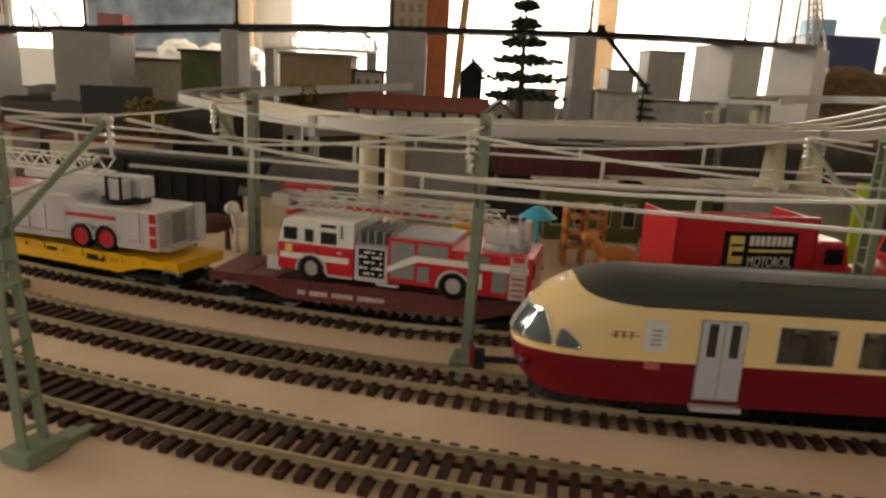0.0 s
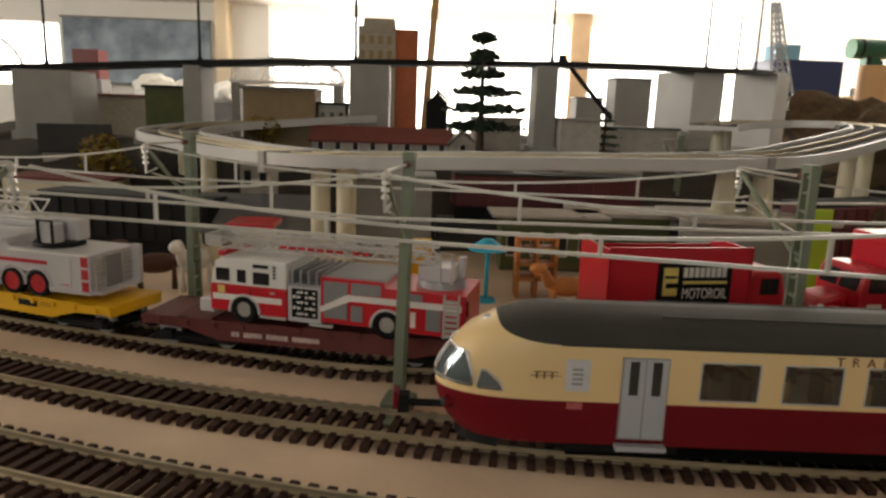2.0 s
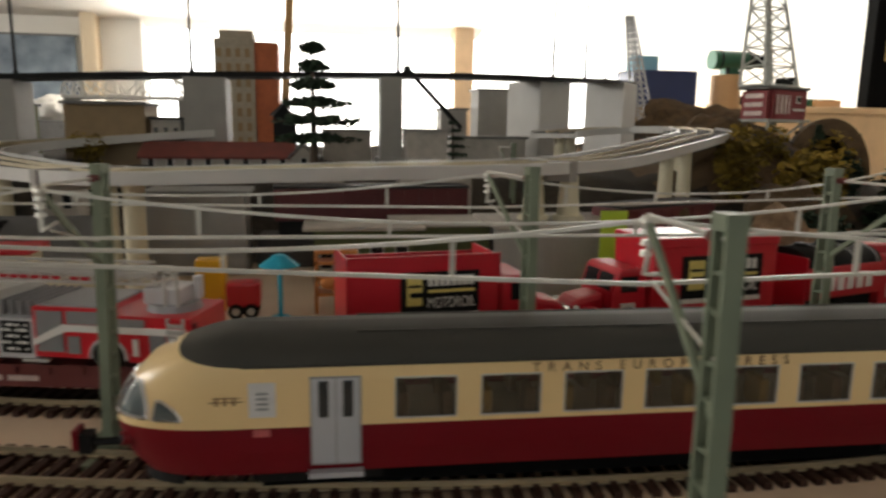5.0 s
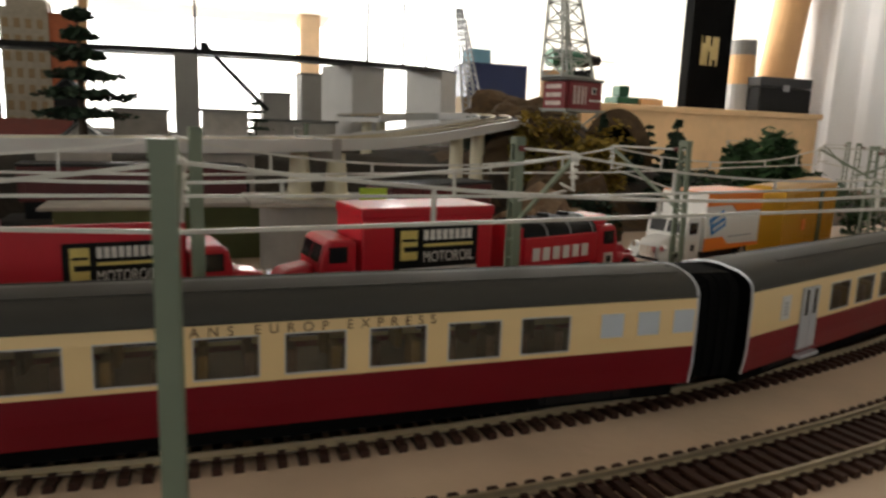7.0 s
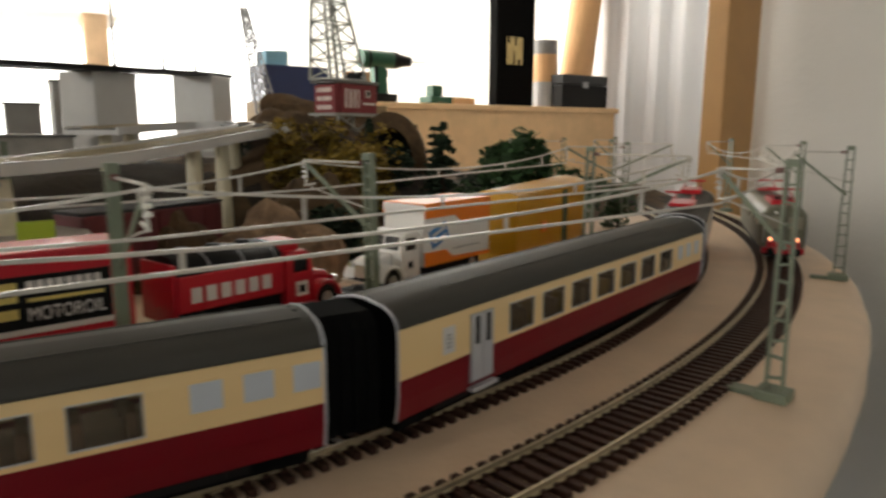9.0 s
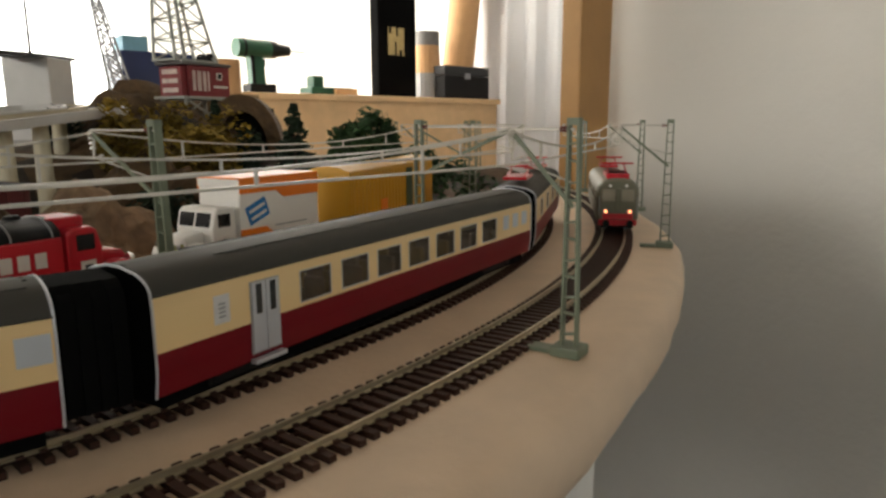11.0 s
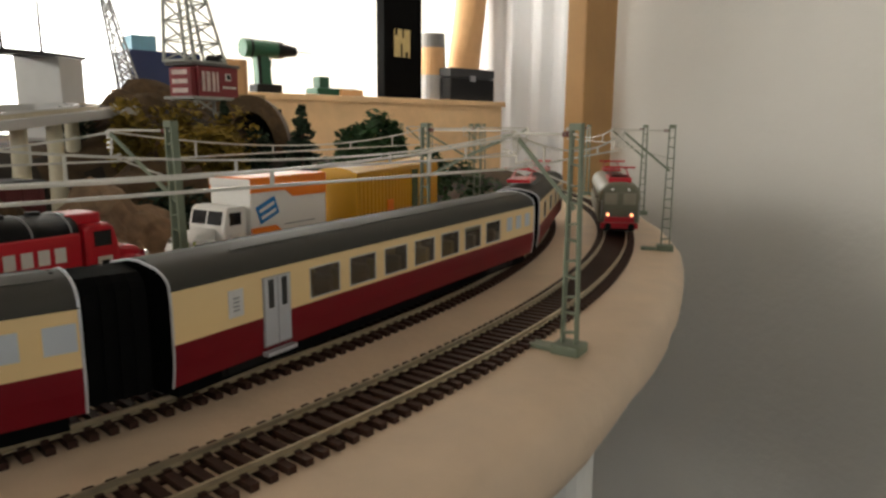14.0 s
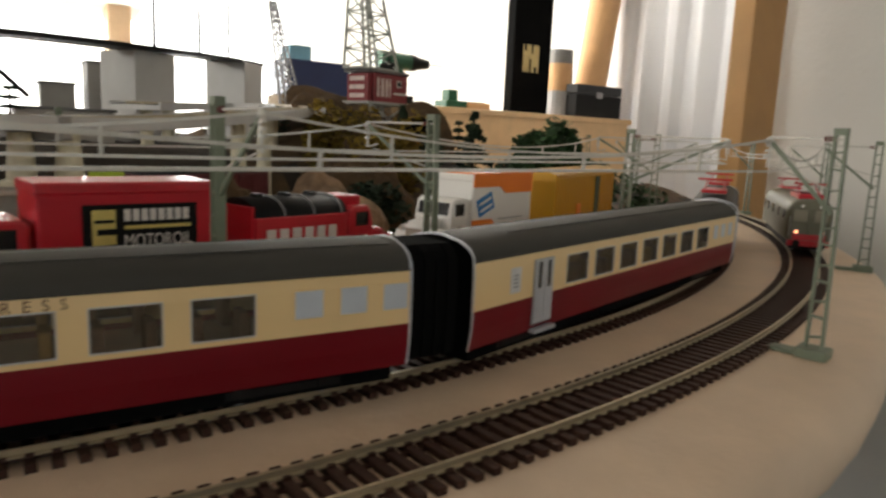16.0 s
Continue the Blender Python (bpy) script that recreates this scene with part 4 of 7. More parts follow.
def fire_engine(m):
    t = thing("fire_engine", m, "red and white ladder fire engine on a brown flat wagon", "fire engine")
    W = 0.0140
    # cab: red below, white above
    bm = bmesh.new()
    prism(bm, [(0.0, 0.0045), (0.0, 0.0155), (0.0335, 0.0155), (0.0335, 0.0040), (0.0215, 0.0040), (0.0205, 0.0080), (0.0170, 0.0110), (0.0130, 0.0110), (0.0095, 0.0080), (0.0085, 0.0045)], -W, W)
    cab = part("cab_lower", bm, M_RED, t, "red lower cab", bevel=0.0005)
    bm = bmesh.new()
    prism(bm, [(0.0002, 0.0155), (0.0022, 0.0245), (0.0050, 0.0263), (0.0335, 0.0263), (0.0335, 0.0155)], -W, W)
    up = part("cab_upper", bm, M_WHITE, t, "white cab roof", bevel=0.0006)
    plate(up, "side_window", 0.0028, 0.0088, 0.0170, 0.0222, W, M_GLASSDARK)
    plate(up, "side_window", 0.0122, 0.0160, 0.0168, 0.0220, W, M_GLASSDARK)
    plate(up, "side_window", 0.0192, 0.0262, 0.0166, 0.0215, W, M_GLASSDARK)
    plate(up, "vent", 0.0192, 0.0258, 0.0233, 0.0246, W, M_BLACK)
    for k in range(4):
        plate(up, "slot", 0.0278, 0.0290, 0.0195 + 0.0014 * k, 0.0203 + 0.0014 * k, W, M_BLACK)
    part("windscreen", box(0.0003, 0.0012, -0.0120, 0.0120, 0.0168, 0.0232), M_GLASSDARK, up)
    plate(cab, "stripe", 0.0012, 0.0315, 0.0092, 0.0116, W, M_STRIPE)
    plate(cab, "crest", 0.0035, 0.0065, 0.0120, 0.0150, W, M_TAN)
    plate(cab, "door_seam", 0.0176, 0.0178, 0.0045, 0.0150, W, M_BLACK)
    plate(cab, "door_handle", 0.0265, 0.0285, 0.0132, 0.0139, W + 0.0002, M_HUB)
    part("beacon_bar", box(0.0020, 0.0048, -0.0110, 0.0110, 0.0263, 0.0284), M_RED, t, "red beacon bar", bevel=0.0006)
    part("bumper", box(-0.0055, 0.0010, -0.0135, 0.0135, 0.0030, 0.0085), M_PALEGREY, t, "silver front bumper", bevel=0.0006)
    for y in (-0.0105, 0.0105):
        part("headlight", box(-0.0008, 0.0004, y - 0.0022, y + 0.0022, 0.0092, 0.0125), M_CHROME, t)
    # pump panel with gauges
    p = part("pump_panel", box(0.0340, 0.0478, -0.0136, 0.0136, 0.0030, 0.0172), M_PALEGREY, t, "black pump panel in a pale frame")
    for s in (-1, 1):
        part("panel", box(0.0358, 0.0466, s * 0.0137 - 0.0004, s * 0.0137 + 0.0004, 0.0050, 0.0165), M_BLACK, p)
        k = 0
        for z in (0.0065, 0.0088, 0.0111, 0.0133, 0.0152):
            for x in (0.0368, 0.0385, 0.0402, 0.0419, 0.0436, 0.0453):
                k += 1
                if k % 4 == 1:
                    continue
                part("gauge", box(x - 0.0005, x + 0.0004 + 0.0003 * (k % 3), s * 0.0137 - 0.0006, s * 0.0137 + 0.0006, z - 0.0004, z + 0.0004 + 0.0002 * (k % 2)), M_WHITE, p)
    bed = part("hose_bed", box(0.0336, 0.0500, -0.0125, 0.0125, 0.0172, 0.0182), M_GREYMET, t, "grey hose bed with dividers")
    for k in range(5):
        part("divider", box(0.0350 + 0.0034 * k, 0.0358 + 0.0034 * k, -0.0125, 0.0125, 0.0180, 0.0235), M_GREYMET, bed)
    # rear body
    bm = bmesh.new()
    prism(bm, [(0.0480, 0.0040), (0.0480, 0.0222), (0.0740, 0.0222), (0.0740, 0.0200), (0.1055, 0.0200), (0.1055, 0.0035), (0.0825, 0.0035), (0.0815, 0.0080), (0.0780, 0.0112), (0.0725, 0.0112), (0.0690, 0.0080), (0.0680, 0.0040)], -W, W)
    rear = part("body", bm, M_RED, t, "red equipment body", bevel=0.0004)
    for a, b, lo, hi in ((0.0494, 0.0592, 0.0062, 0.0208), (0.0606, 0.0725, 0.0165, 0.0210), (0.0606, 0.0652, 0.0058, 0.0120), (0.0905, 0.0962, 0.0055, 0.0150), (0.0790, 0.0890, 0.0150, 0.0190)):
        plate(rear, "shutter", a, b, lo, hi, W, M_SHUTTER, label="grey roller shutter")
        for k in range(int((hi - lo) / 0.0012)):
            plate(rear, "slat", a + 0.0002, b - 0.0002, lo + 0.0012 * k, lo + 0.0012 * k + 0.0009, W + 0.0002, M_SHUTTER, 0.0002)
    for s in (-1, 1):
        bm = bmesh.new()
        prism(bm, [(0.0480, 0.0082), (0.0480, 0.0104), (0.0590, 0.0162), (0.1040, 0.0162), (0.1040, 0.0138), (0.0606, 0.0138)], s * W - 0.0006, s * W + 0.0006)
        part("stripe", bm, M_STRIPE, rear, "white side stripe")
    plate(rear, "lamp", 0.0845, 0.0865, 0.0060, 0.0120, W + 0.0002, M_STRIPE)
    for k in range(7):
        plate(rear, "side_step", 0.0978, 0.1028, 0.0035 + 0.0022 * k, 0.0048 + 0.0022 * k, W + 0.0004, M_LADDER, 0.0005)
    for x in (0.0975, 0.1030):
        plate(rear, "step_rail", x - 0.0004, x + 0.0004, 0.0030, 0.0200, W + 0.0004, M_LADDER, 0.0004)
    part("tail_light", box(0.1053, 0.1062, -0.0130, -0.0105, 0.0120, 0.0180), M_MAROON, rear)
    part("roof_deck", box(0.0500, 0.0740, -0.0130, 0.0130, 0.0220, 0.0228), M_GREYMET, t, "dark grey roof deck")
    part("arch", box(0.0150, 0.0200, -0.0120, 0.0120, 0.0030, 0.0040), M_BLACK, t)
    part("underframe", box(0.004, 0.104, -0.0095, 0.0095, 0.0030, 0.0062), M_BLACK, t)
    part("side_step_board", box(0.0435, 0.0530, -0.0148, -0.0130, 0.0022, 0.0032), M_LADDER, t)
    for s in (-1, 1):
        for x in (0.0150, 0.0752):
            wheel(t, x, s * 0.0124, 0.0058, 0.0042)
    for s in (-1, 1):
        for x, r in ((0.0150, 0.0066), (0.0752, 0.0066)):
            rim_arch(t, x, s * W, 0.0050, r)
    part("cab_step", box(0.0218, 0.0330, -0.0142, 0.0142, 0.0030, 0.0040), M_LADDER, t)
    # turntable and ladder
    tt = part("turntable", cyl(0.0095, 0.0090, 0.0026, 24, pose(0.0930, 0, 0.0200)), M_GREYMET, t, "grey ladder turntable")
    part("pedestal", box(0.0850, 0.0985, -0.0070, 0.0070, 0.0225, 0.0285), M_PALEGREY, tt, bevel=0.0008)
    part("control_seat", box(0.0985, 0.1010, 0.0030, 0.0070, 0.0226, 0.0310), M_PALEGREY, tt, bevel=0.0005)
    bm = bmesh.new()
    tube(bm, [(0.0940, -0.0085, 0.0225), (0.0940, -0.0085, 0.0345), (0.0985, -0.0085, 0.0345), (0.0985, -0.0085, 0.0225)], 0.0006, 6)
    part("guard_rail", bm, M_LADDER, tt)
    ladder(t, (0.0000, 0, 0.0288), (0.0900, 0, 0.0295), 0.0120, 0.0040, 22, M_LADDER)
    ladder(t, (0.0040, 0, 0.0312), (0.0840, 0, 0.0318), 0.0085, 0.0036, 20, M_LADDER, "inner_ladder")
    for k in range(9):
        a = 0.0270 + 0.0040 * k + (0.003 if k > 6 else 0)
        part("name_bar", box(a, a + 0.0030, -0.0066, -0.0062, 0.0302, 0.0314), M_TRUCKRED, t)
    bk = part("rescue_basket", box(-0.0065, 0.0010, -0.0065, 0.0065, 0.0290, 0.0298), M_LADDER, t, "silver rescue basket at the ladder's tip")
    for y in (-0.0065, 0.0060):
        part("basket_side", box(-0.0065, 0.0010, y, y + 0.0006, 0.0298, 0.0338), M_LADDER, bk)
    part("basket_front", box(-0.0068, -0.0062, -0.0065, 0.0065, 0.0298, 0.0338), M_LADDER, bk)
    return t


fire_engine(vehicle_pose(-0.0440))


def ladder_truck(m):
    t = thing("ladder_truck", m, "pale grey and red ladder truck on a yellow flat wagon", "fire engine")
    W = 0.0140
    bm = bmesh.new()
    prism(bm, [(0.0, 0.0040), (0.0, 0.0220), (0.0030, 0.0245), (0.0270, 0.0245), (0.0270, 0.0040)], -W, W)
    cab = part("cab", bm, M_RED, t, "red cab", bevel=0.0008)
    plate(cab, "side_window", 0.0030, 0.0110, 0.0150, 0.0215, W, M_GLASSDARK)
    plate(cab, "side_window", 0.0140, 0.0240, 0.0150, 0.0215, W, M_GLASSDARK)
    plate(cab, "stripe", 0.0, 0.0268, 0.0085, 0.0115, W, M_STRIPE)
    part("windscreen", box(-0.0004, 0.0004, -0.012, 0.012, 0.0145, 0.0215), M_GLASSDARK, cab)
    bm = bmesh.new()
    prism(bm, [(0.0275, 0.0035), (0.0275, 0.0245), (0.0620, 0.0245), (0.0660, 0.0215), (0.1080, 0.0205), (0.1080, 0.0028), (0.0860, 0.0028), (0.0852, 0.0085), (0.0815, 0.0115), (0.0760, 0.0120), (0.0735, 0.0105), (0.0710, 0.0120), (0.0655, 0.0115), (0.0618, 0.0085), (0.0610, 0.0035)], -W, W)
    body = part("body", bm, M_PALEGREY, t, "pale grey equipment body", bevel=0.0005)
    for a, b in ((0.0290, 0.0375), (0.0385, 0.0470), (0.0480, 0.0580), (0.0920, 0.0985)):
        plate(body, "locker_door", a, b, 0.0060, 0.0195, W, M_PALEGREY, 0.0004, "pale grey locker door")
        plate(body, "red_line", a + 0.001, b - 0.001, 0.0066, 0.0070, W + 0.0004, M_TRUCKRED, 0.0002)
    plate(body, "red_stripe", 0.0590, 0.0860, 0.0150, 0.0166, W, M_TRUCKRED, 0.0004, "red stripe")
    for k in range(3):
        plate(body, "rear_lamp", 0.1040, 0.1072, 0.0045 + 0.0055 * k, 0.0088 + 0.0055 * k, W, M_TRUCKRED, 0.0005, "red rear lamp")
    for y in (-0.0085, 0.0085):
        l = part("rear_ladder", box(0.1082, 0.1090, y - 0.0032, y - 0.0026, 0.003, 0.020), M_LADDER, t, "silver rear ladder")
        part("ladder_rail", box(0.1082, 0.1090, y + 0.0026, y + 0.0032, 0.003, 0.020), M_LADDER, l)
        for k in range(7):
            part("rung", box(0.1082, 0.1092, y - 0.0030, y + 0.0030, 0.0040 + 0.0023 * k, 0.0050 + 0.0023 * k), M_LADDER, l)
    part("tailboard", box(0.1080, 0.1130, -0.0130, 0.0130, 0.0035, 0.0048), M_PALEGREY, t)
    part("rear_side_rail", box(0.1085, 0.1130, 0.0110, 0.0135, 0.0048, 0.0215), M_PALEGREY, t)
    for s in (-1, 1):
        for x, hub in ((0.0140, M_HUB), (0.0665, M_RED), (0.0805, M_RED)):
            wheel(t, x, s * 0.0124, 0.0060, 0.0044, hub, share=0.72)
    for s in (-1, 1):
        for x in (0.0140, 0.0665, 0.0805):
            rim_arch(t, x, s * W, 0.0058, 0.0071)
    plate(body, "edge_rail", 0.0280, 0.0620, 0.0238, 0.0246, W, M_WHITE, 0.0006)
    plate(body, "edge_rail", 0.0660, 0.1075, 0.0200, 0.0207, W, M_WHITE, 0.0006)
    part("rear_panel", box(0.1078, 0.1084, -0.0050, 0.0050, 0.0045, 0.0190), M_SHUTTER, body, "grey rear shutter")
    part("underframe", box(0.004, 0.104, -0.0095, 0.0095, 0.0030, 0.0062), M_BLACK, t)
    tt = part("turntable", cyl(0.0110, 0.0105, 0.0022, 24, pose(0.0800, 0, 0.0210)), M_BLACK, t, "black ladder turntable")
    part("control_cage", box(0.0790, 0.0860, -0.0095, -0.0030, 0.0232, 0.0320), M_PALEGREY, tt, bevel=0.0008)
    bm = bmesh.new()
    tube(bm, [(0.0785, -0.0100, 0.0232), (0.0785, -0.0100, 0.0335), (0.0860, -0.0100, 0.0335), (0.0860, -0.0100, 0.0232)], 0.0008, 6)
    part("cage_frame", bm, M_BLACK, tt)
    part("pedestal", box(0.0700, 0.0900, 0.0000, 0.0080, 0.0232, 0.0330), M_PALEGREY, tt, bevel=0.0010)
    part("ladder_box", box(0.0280, 0.0780, -0.0062, 0.0062, 0.0290, 0.0325), M_PALEGREY, t, "pale grey ladder cradle", bevel=0.0008)
    ladder(t, (-0.020, 0, 0.0335), (0.0700, 0, 0.0335), 0.0120, 0.0066, 17, M_WHITE)
    return t


ladder_truck(vehicle_pose(-0.2015) @ Matrix.Translation((0.07, 0, 0)) @ Matrix.Rotation(radians(6), 4, "Z") @ Matrix.Translation((-0.07, 0, 0)))


def truck_cab(t, mat, W):
    """An old round-bonneted cab, facing -x; the cargo begins at x = 0.030."""
    bm = bmesh.new()
    prism(bm, [(0.0130, 0.0060), (0.0130, 0.0200), (0.0152, 0.0285), (0.0175, 0.0300), (0.0265, 0.0300), (0.0288, 0.0280), (0.0288, 0.0060)], -W * 0.88, W * 0.88)
    cab = part("cab", bm, mat, t, bevel=0.0014)
    plate(cab, "side_window", 0.0168, 0.0245, 0.0205, 0.0270, W * 0.88, M_GLASSDARK)
    for s in (-1, 1):
        part("windscreen", box(-0.0004, 0.0004, min(s * 0.0008, s * W * 0.72), max(s * 0.0008, s * W * 0.72), -0.0035, 0.0035), M_GLASSDARK, cab, at=Matrix.Translation((0.0141, 0, 0.0242)) @ Matrix.Rotation(radians(14.5), 4, "Y"))
    bm = bmesh.new()
    prism(bm, [(-0.0020, 0.0070), (-0.0018, 0.0140), (0.0010, 0.0175), (0.0130, 0.0195), (0.0130, 0.0060)], -W * 0.50, W * 0.50)
    part("bonnet", bm, mat, t, bevel=0.0022)
    for s in (-1, 1):
        bm = bmesh.new()
        pts = [(0.0060 + 0.0082 * math.cos(a), 0.0062 + 0.0082 * math.sin(a)) for a in np.linspace(math.pi, 0.0, 11)]
        inner = [(0.0060 + 0.0066 * math.cos(a), 0.0062 + 0.0064 * math.sin(a)) for a in np.linspace(0.0, math.pi, 11)]
        y0, y1 = sorted((s * W * 0.48, s * W * 0.97))
        prism(bm, pts + inner, y0, y1)
        part("mudguard", bm, mat, t, bevel=0.0006)
        part("headlight", cyl(0.0019, 0.0015, 0.0022, 12, pose(-0.0002, s * W * 0.62, 0.0135, 0, -90, 0)), M_CHROME, t)
        part("running_board", box(0.0120, 0.0290, min(s * W * 0.82, s * W), max(s * W * 0.82, s * W), 0.0044, 0.0060), mat, t)
    part("grille", box(-0.0026, -0.0014, -W * 0.36, W * 0.36, 0.0075, 0.0140), M_CHROME, t)
    part("bumper", box(-0.0045, -0.0032, -W * 0.9, W * 0.9, 0.0040, 0.0062), M_CHROME, t)
    plate(cab, "door_badge", 0.0170, 0.0235, 0.0095, 0.0160, W * 0.88 + 0.0001, M_STRIPE)
    plate(cab, "door_badge_mark", 0.0186, 0.0219, 0.0111, 0.0144, W * 0.88 + 0.0003, M_BLACK)


def oil_sign(t, a, b, lo, hi, y):
    """A black panel with a yellow can, a readable word and plain bars, the same way round on both sides."""
    w, h = b - a, hi - lo
    for s in (-1, 1):
        def along(u, v, s=s):
            return (a + w * u, a + w * v) if s < 0 else (b - w * v, b - w * u)

        def plane(name, u, v, p, q, mat, out, parent, bevel=0.0):
            x0, x1 = along(u, v)
            return part(name, box(x0, x1, s * y - out, s * y + out, lo + h * p, lo + h * q), mat, parent, bevel=bevel)
        n = part("sign", box(a, b, s * y - 0.0004, s * y + 0.0004, lo, hi), M_BLACK, t, "black advertising panel")
        plane("white_edge", 0, 1, -0.11, 0, M_STRIPE, 0.0005, n)
        can = plane("can", 0.07, 0.27, 0.20, 0.90, M_TAN, 0.0006, n, 0.0004)
        plane("can_band", 0.09, 0.25, 0.64, 0.70, M_BLACK, 0.0008, can)
        plane("can_band", 0.11, 0.29, 0.40, 0.52, M_BLACK, 0.0008, can)
        for k in range(8):
            plane("name_bar", 0.34 + 0.075 * k, 0.34 + 0.075 * k + 0.055, 0.66, 0.90, M_STRIPE, 0.0006, n)
        plane("line_bar", 0.34, 0.94, 0.50, 0.57, M_TAN, 0.0006, n)
        rot = Matrix.Rotation(math.pi / 2, 4, "X") if s < 0 else Matrix.Rotation(math.pi, 4, "Z") @ Matrix.Rotation(math.pi / 2, 4, "X")
        letters("word", "MOTOROIL", h * 0.27, M_STRIPE, n, Matrix.Translation((sum(along(0.33, 0.95)) / 2, s * (y + 0.0007), lo + h * 0.25)) @ rot @ Matrix.Diagonal((w * 0.60 / (h * 1.36), 1.35, 1, 1)))


def box_truck(m, label, mat, cargo, top, open_top=False, sign=None, back_colour=None):
    t = thing("toy_truck", m, label, "truck", "trucks on the freight wagons")
    W = 0.0148
    x1 = 0.030 + cargo
    if open_top:
        b = part("cargo_box", box(0.0300, x1, -W, W, 0.0100, 0.0112), mat, t)
        for y in (-W, W - 0.0009):
            part("box_side", box(0.0300, x1, y, y + 0.0009, 0.0100, top), mat, b)
        for x in (0.0300, x1 - 0.0009):
            part("box_end", box(x, x + 0.0009, -W, W, 0.0100, top + 0.003), mat, b)
        part("far_rim", box(0.0300, x1, W - 0.0009, W, top, top + 0.004), mat, b)
    else:
        part("cargo_box", box(0.0300, x1, -W, W, 0.0095, top), mat, t, bevel=0.0012)
        part("box_roof", box(0.0295, x1 + 0.0005, -W - 0.0003, W + 0.0003, top - 0.0042, top + 0.0004), mat, t, bevel=0.0010)
    truck_cab(t, mat, W)
    for s in (-1, 1):
        for x in (0.0065, x1 - 0.016):
            wheel(t, x, s * 0.0118, 0.0060, 0.0040)
    part("underframe", box(0.004, x1 - 0.002, -0.0085, 0.0085, 0.0028, 0.0105), M_BLACK, t)
    if sign:
        oil_sign(t, *sign, W)
    return t


def facing_right(x):
    return vehicle_pose(x) @ Matrix.Rotation(math.pi, 4, "Z")


# the crimson open truck faces along the line, the others as in the yard
box_truck(facing_right(0.1915), "crimson open-topped toy truck with an oil sign", M_TRUCKRED, 0.058, 0.0355, True, (0.0385, 0.0685, 0.0178, 0.0335))
box_truck(vehicle_pose(0.1980), "crimson box-bodied toy truck with an oil sign", M_TRUCKRED, 0.062, 0.0420, False, (0.0440, 0.0840, 0.0165, 0.0345))


def tanker(m):
    t = thing("toy_tanker", m, "crimson toy tanker truck with a black tank top", "truck", "trucks on the freight wagons")
    W = 0.0140
    truck_cab(t, M_TRUCKRED, W)
    part("tank_side", box(0.0310, 0.0800, -W, W, 0.0130, 0.0275), M_TRUCKRED, t, "crimson tank side", bevel=0.0008)
    bm = bmesh.new()
    n = 14
    prof = [(W * 0.96 * math.cos(a), 0.0275 + 0.0075 * math.sin(a)) for a in np.linspace(0, math.pi, n)]
    rings = [[(x, y, z) for y, z in prof] for x in (0.0312, 0.0798)]
    vr = [[bm.verts.new(p) for p in r] for r in rings]
    for i in range(n - 1):
        bm.faces.new((vr[0][i], vr[1][i], vr[1][i + 1], vr[0][i + 1])).smooth = True
    bm.faces.new(vr[0])
    bm.faces.new(vr[1][::-1])
    bmesh.ops.recalc_face_normals(bm, faces=bm.faces[:])
    top = part("tank_top", bm, M_BLACK, t, "black rounded tank top")
    for x in (0.042, 0.056, 0.070):
        part("hatch", cyl(0.0032, 0.0028, 0.0018, 16, pose(x, 0, 0.0345)), M_BLACK, top)
    for x in (0.0345, 0.050, 0.0655):
        bm = bmesh.new()
        tube(bm, [(x, y * 1.01, z + 0.0002) for y, z in prof], 0.0004, 5)
        part("band", bm, M_GREYMET, top)
    part("tail_panel", box(0.0798, 0.0812, -W * 0.9, W * 0.9, 0.0080, 0.0320), M_TRUCKRED, t, bevel=0.0005)
    part("cab_visor", box(0.0180, 0.0330, -0.0080, 0.0080, 0.0295, 0.0345), M_TRUCKRED, t, bevel=0.0012)
    for x in (0.0380, 0.0445, 0.0510, 0.0575, 0.0640, 0.0705):
        for s in (-1, 1):
            part("name_bar", box(x, x + 0.0044, s * W - 0.0004, s * W + 0.0004, 0.0165, 0.0225), M_STRIPE, t, "white name bar")
    part("chassis", box(0.006, 0.078, -0.0085, 0.0085, 0.0028, 0.0132), M_BLACK, t)
    for s in (-1, 1):
        for x in (0.0065, 0.058, 0.070):
            wheel(t, x, s * 0.0115, 0.0060, 0.0040)
    return t


tanker(facing_right(0.3790))


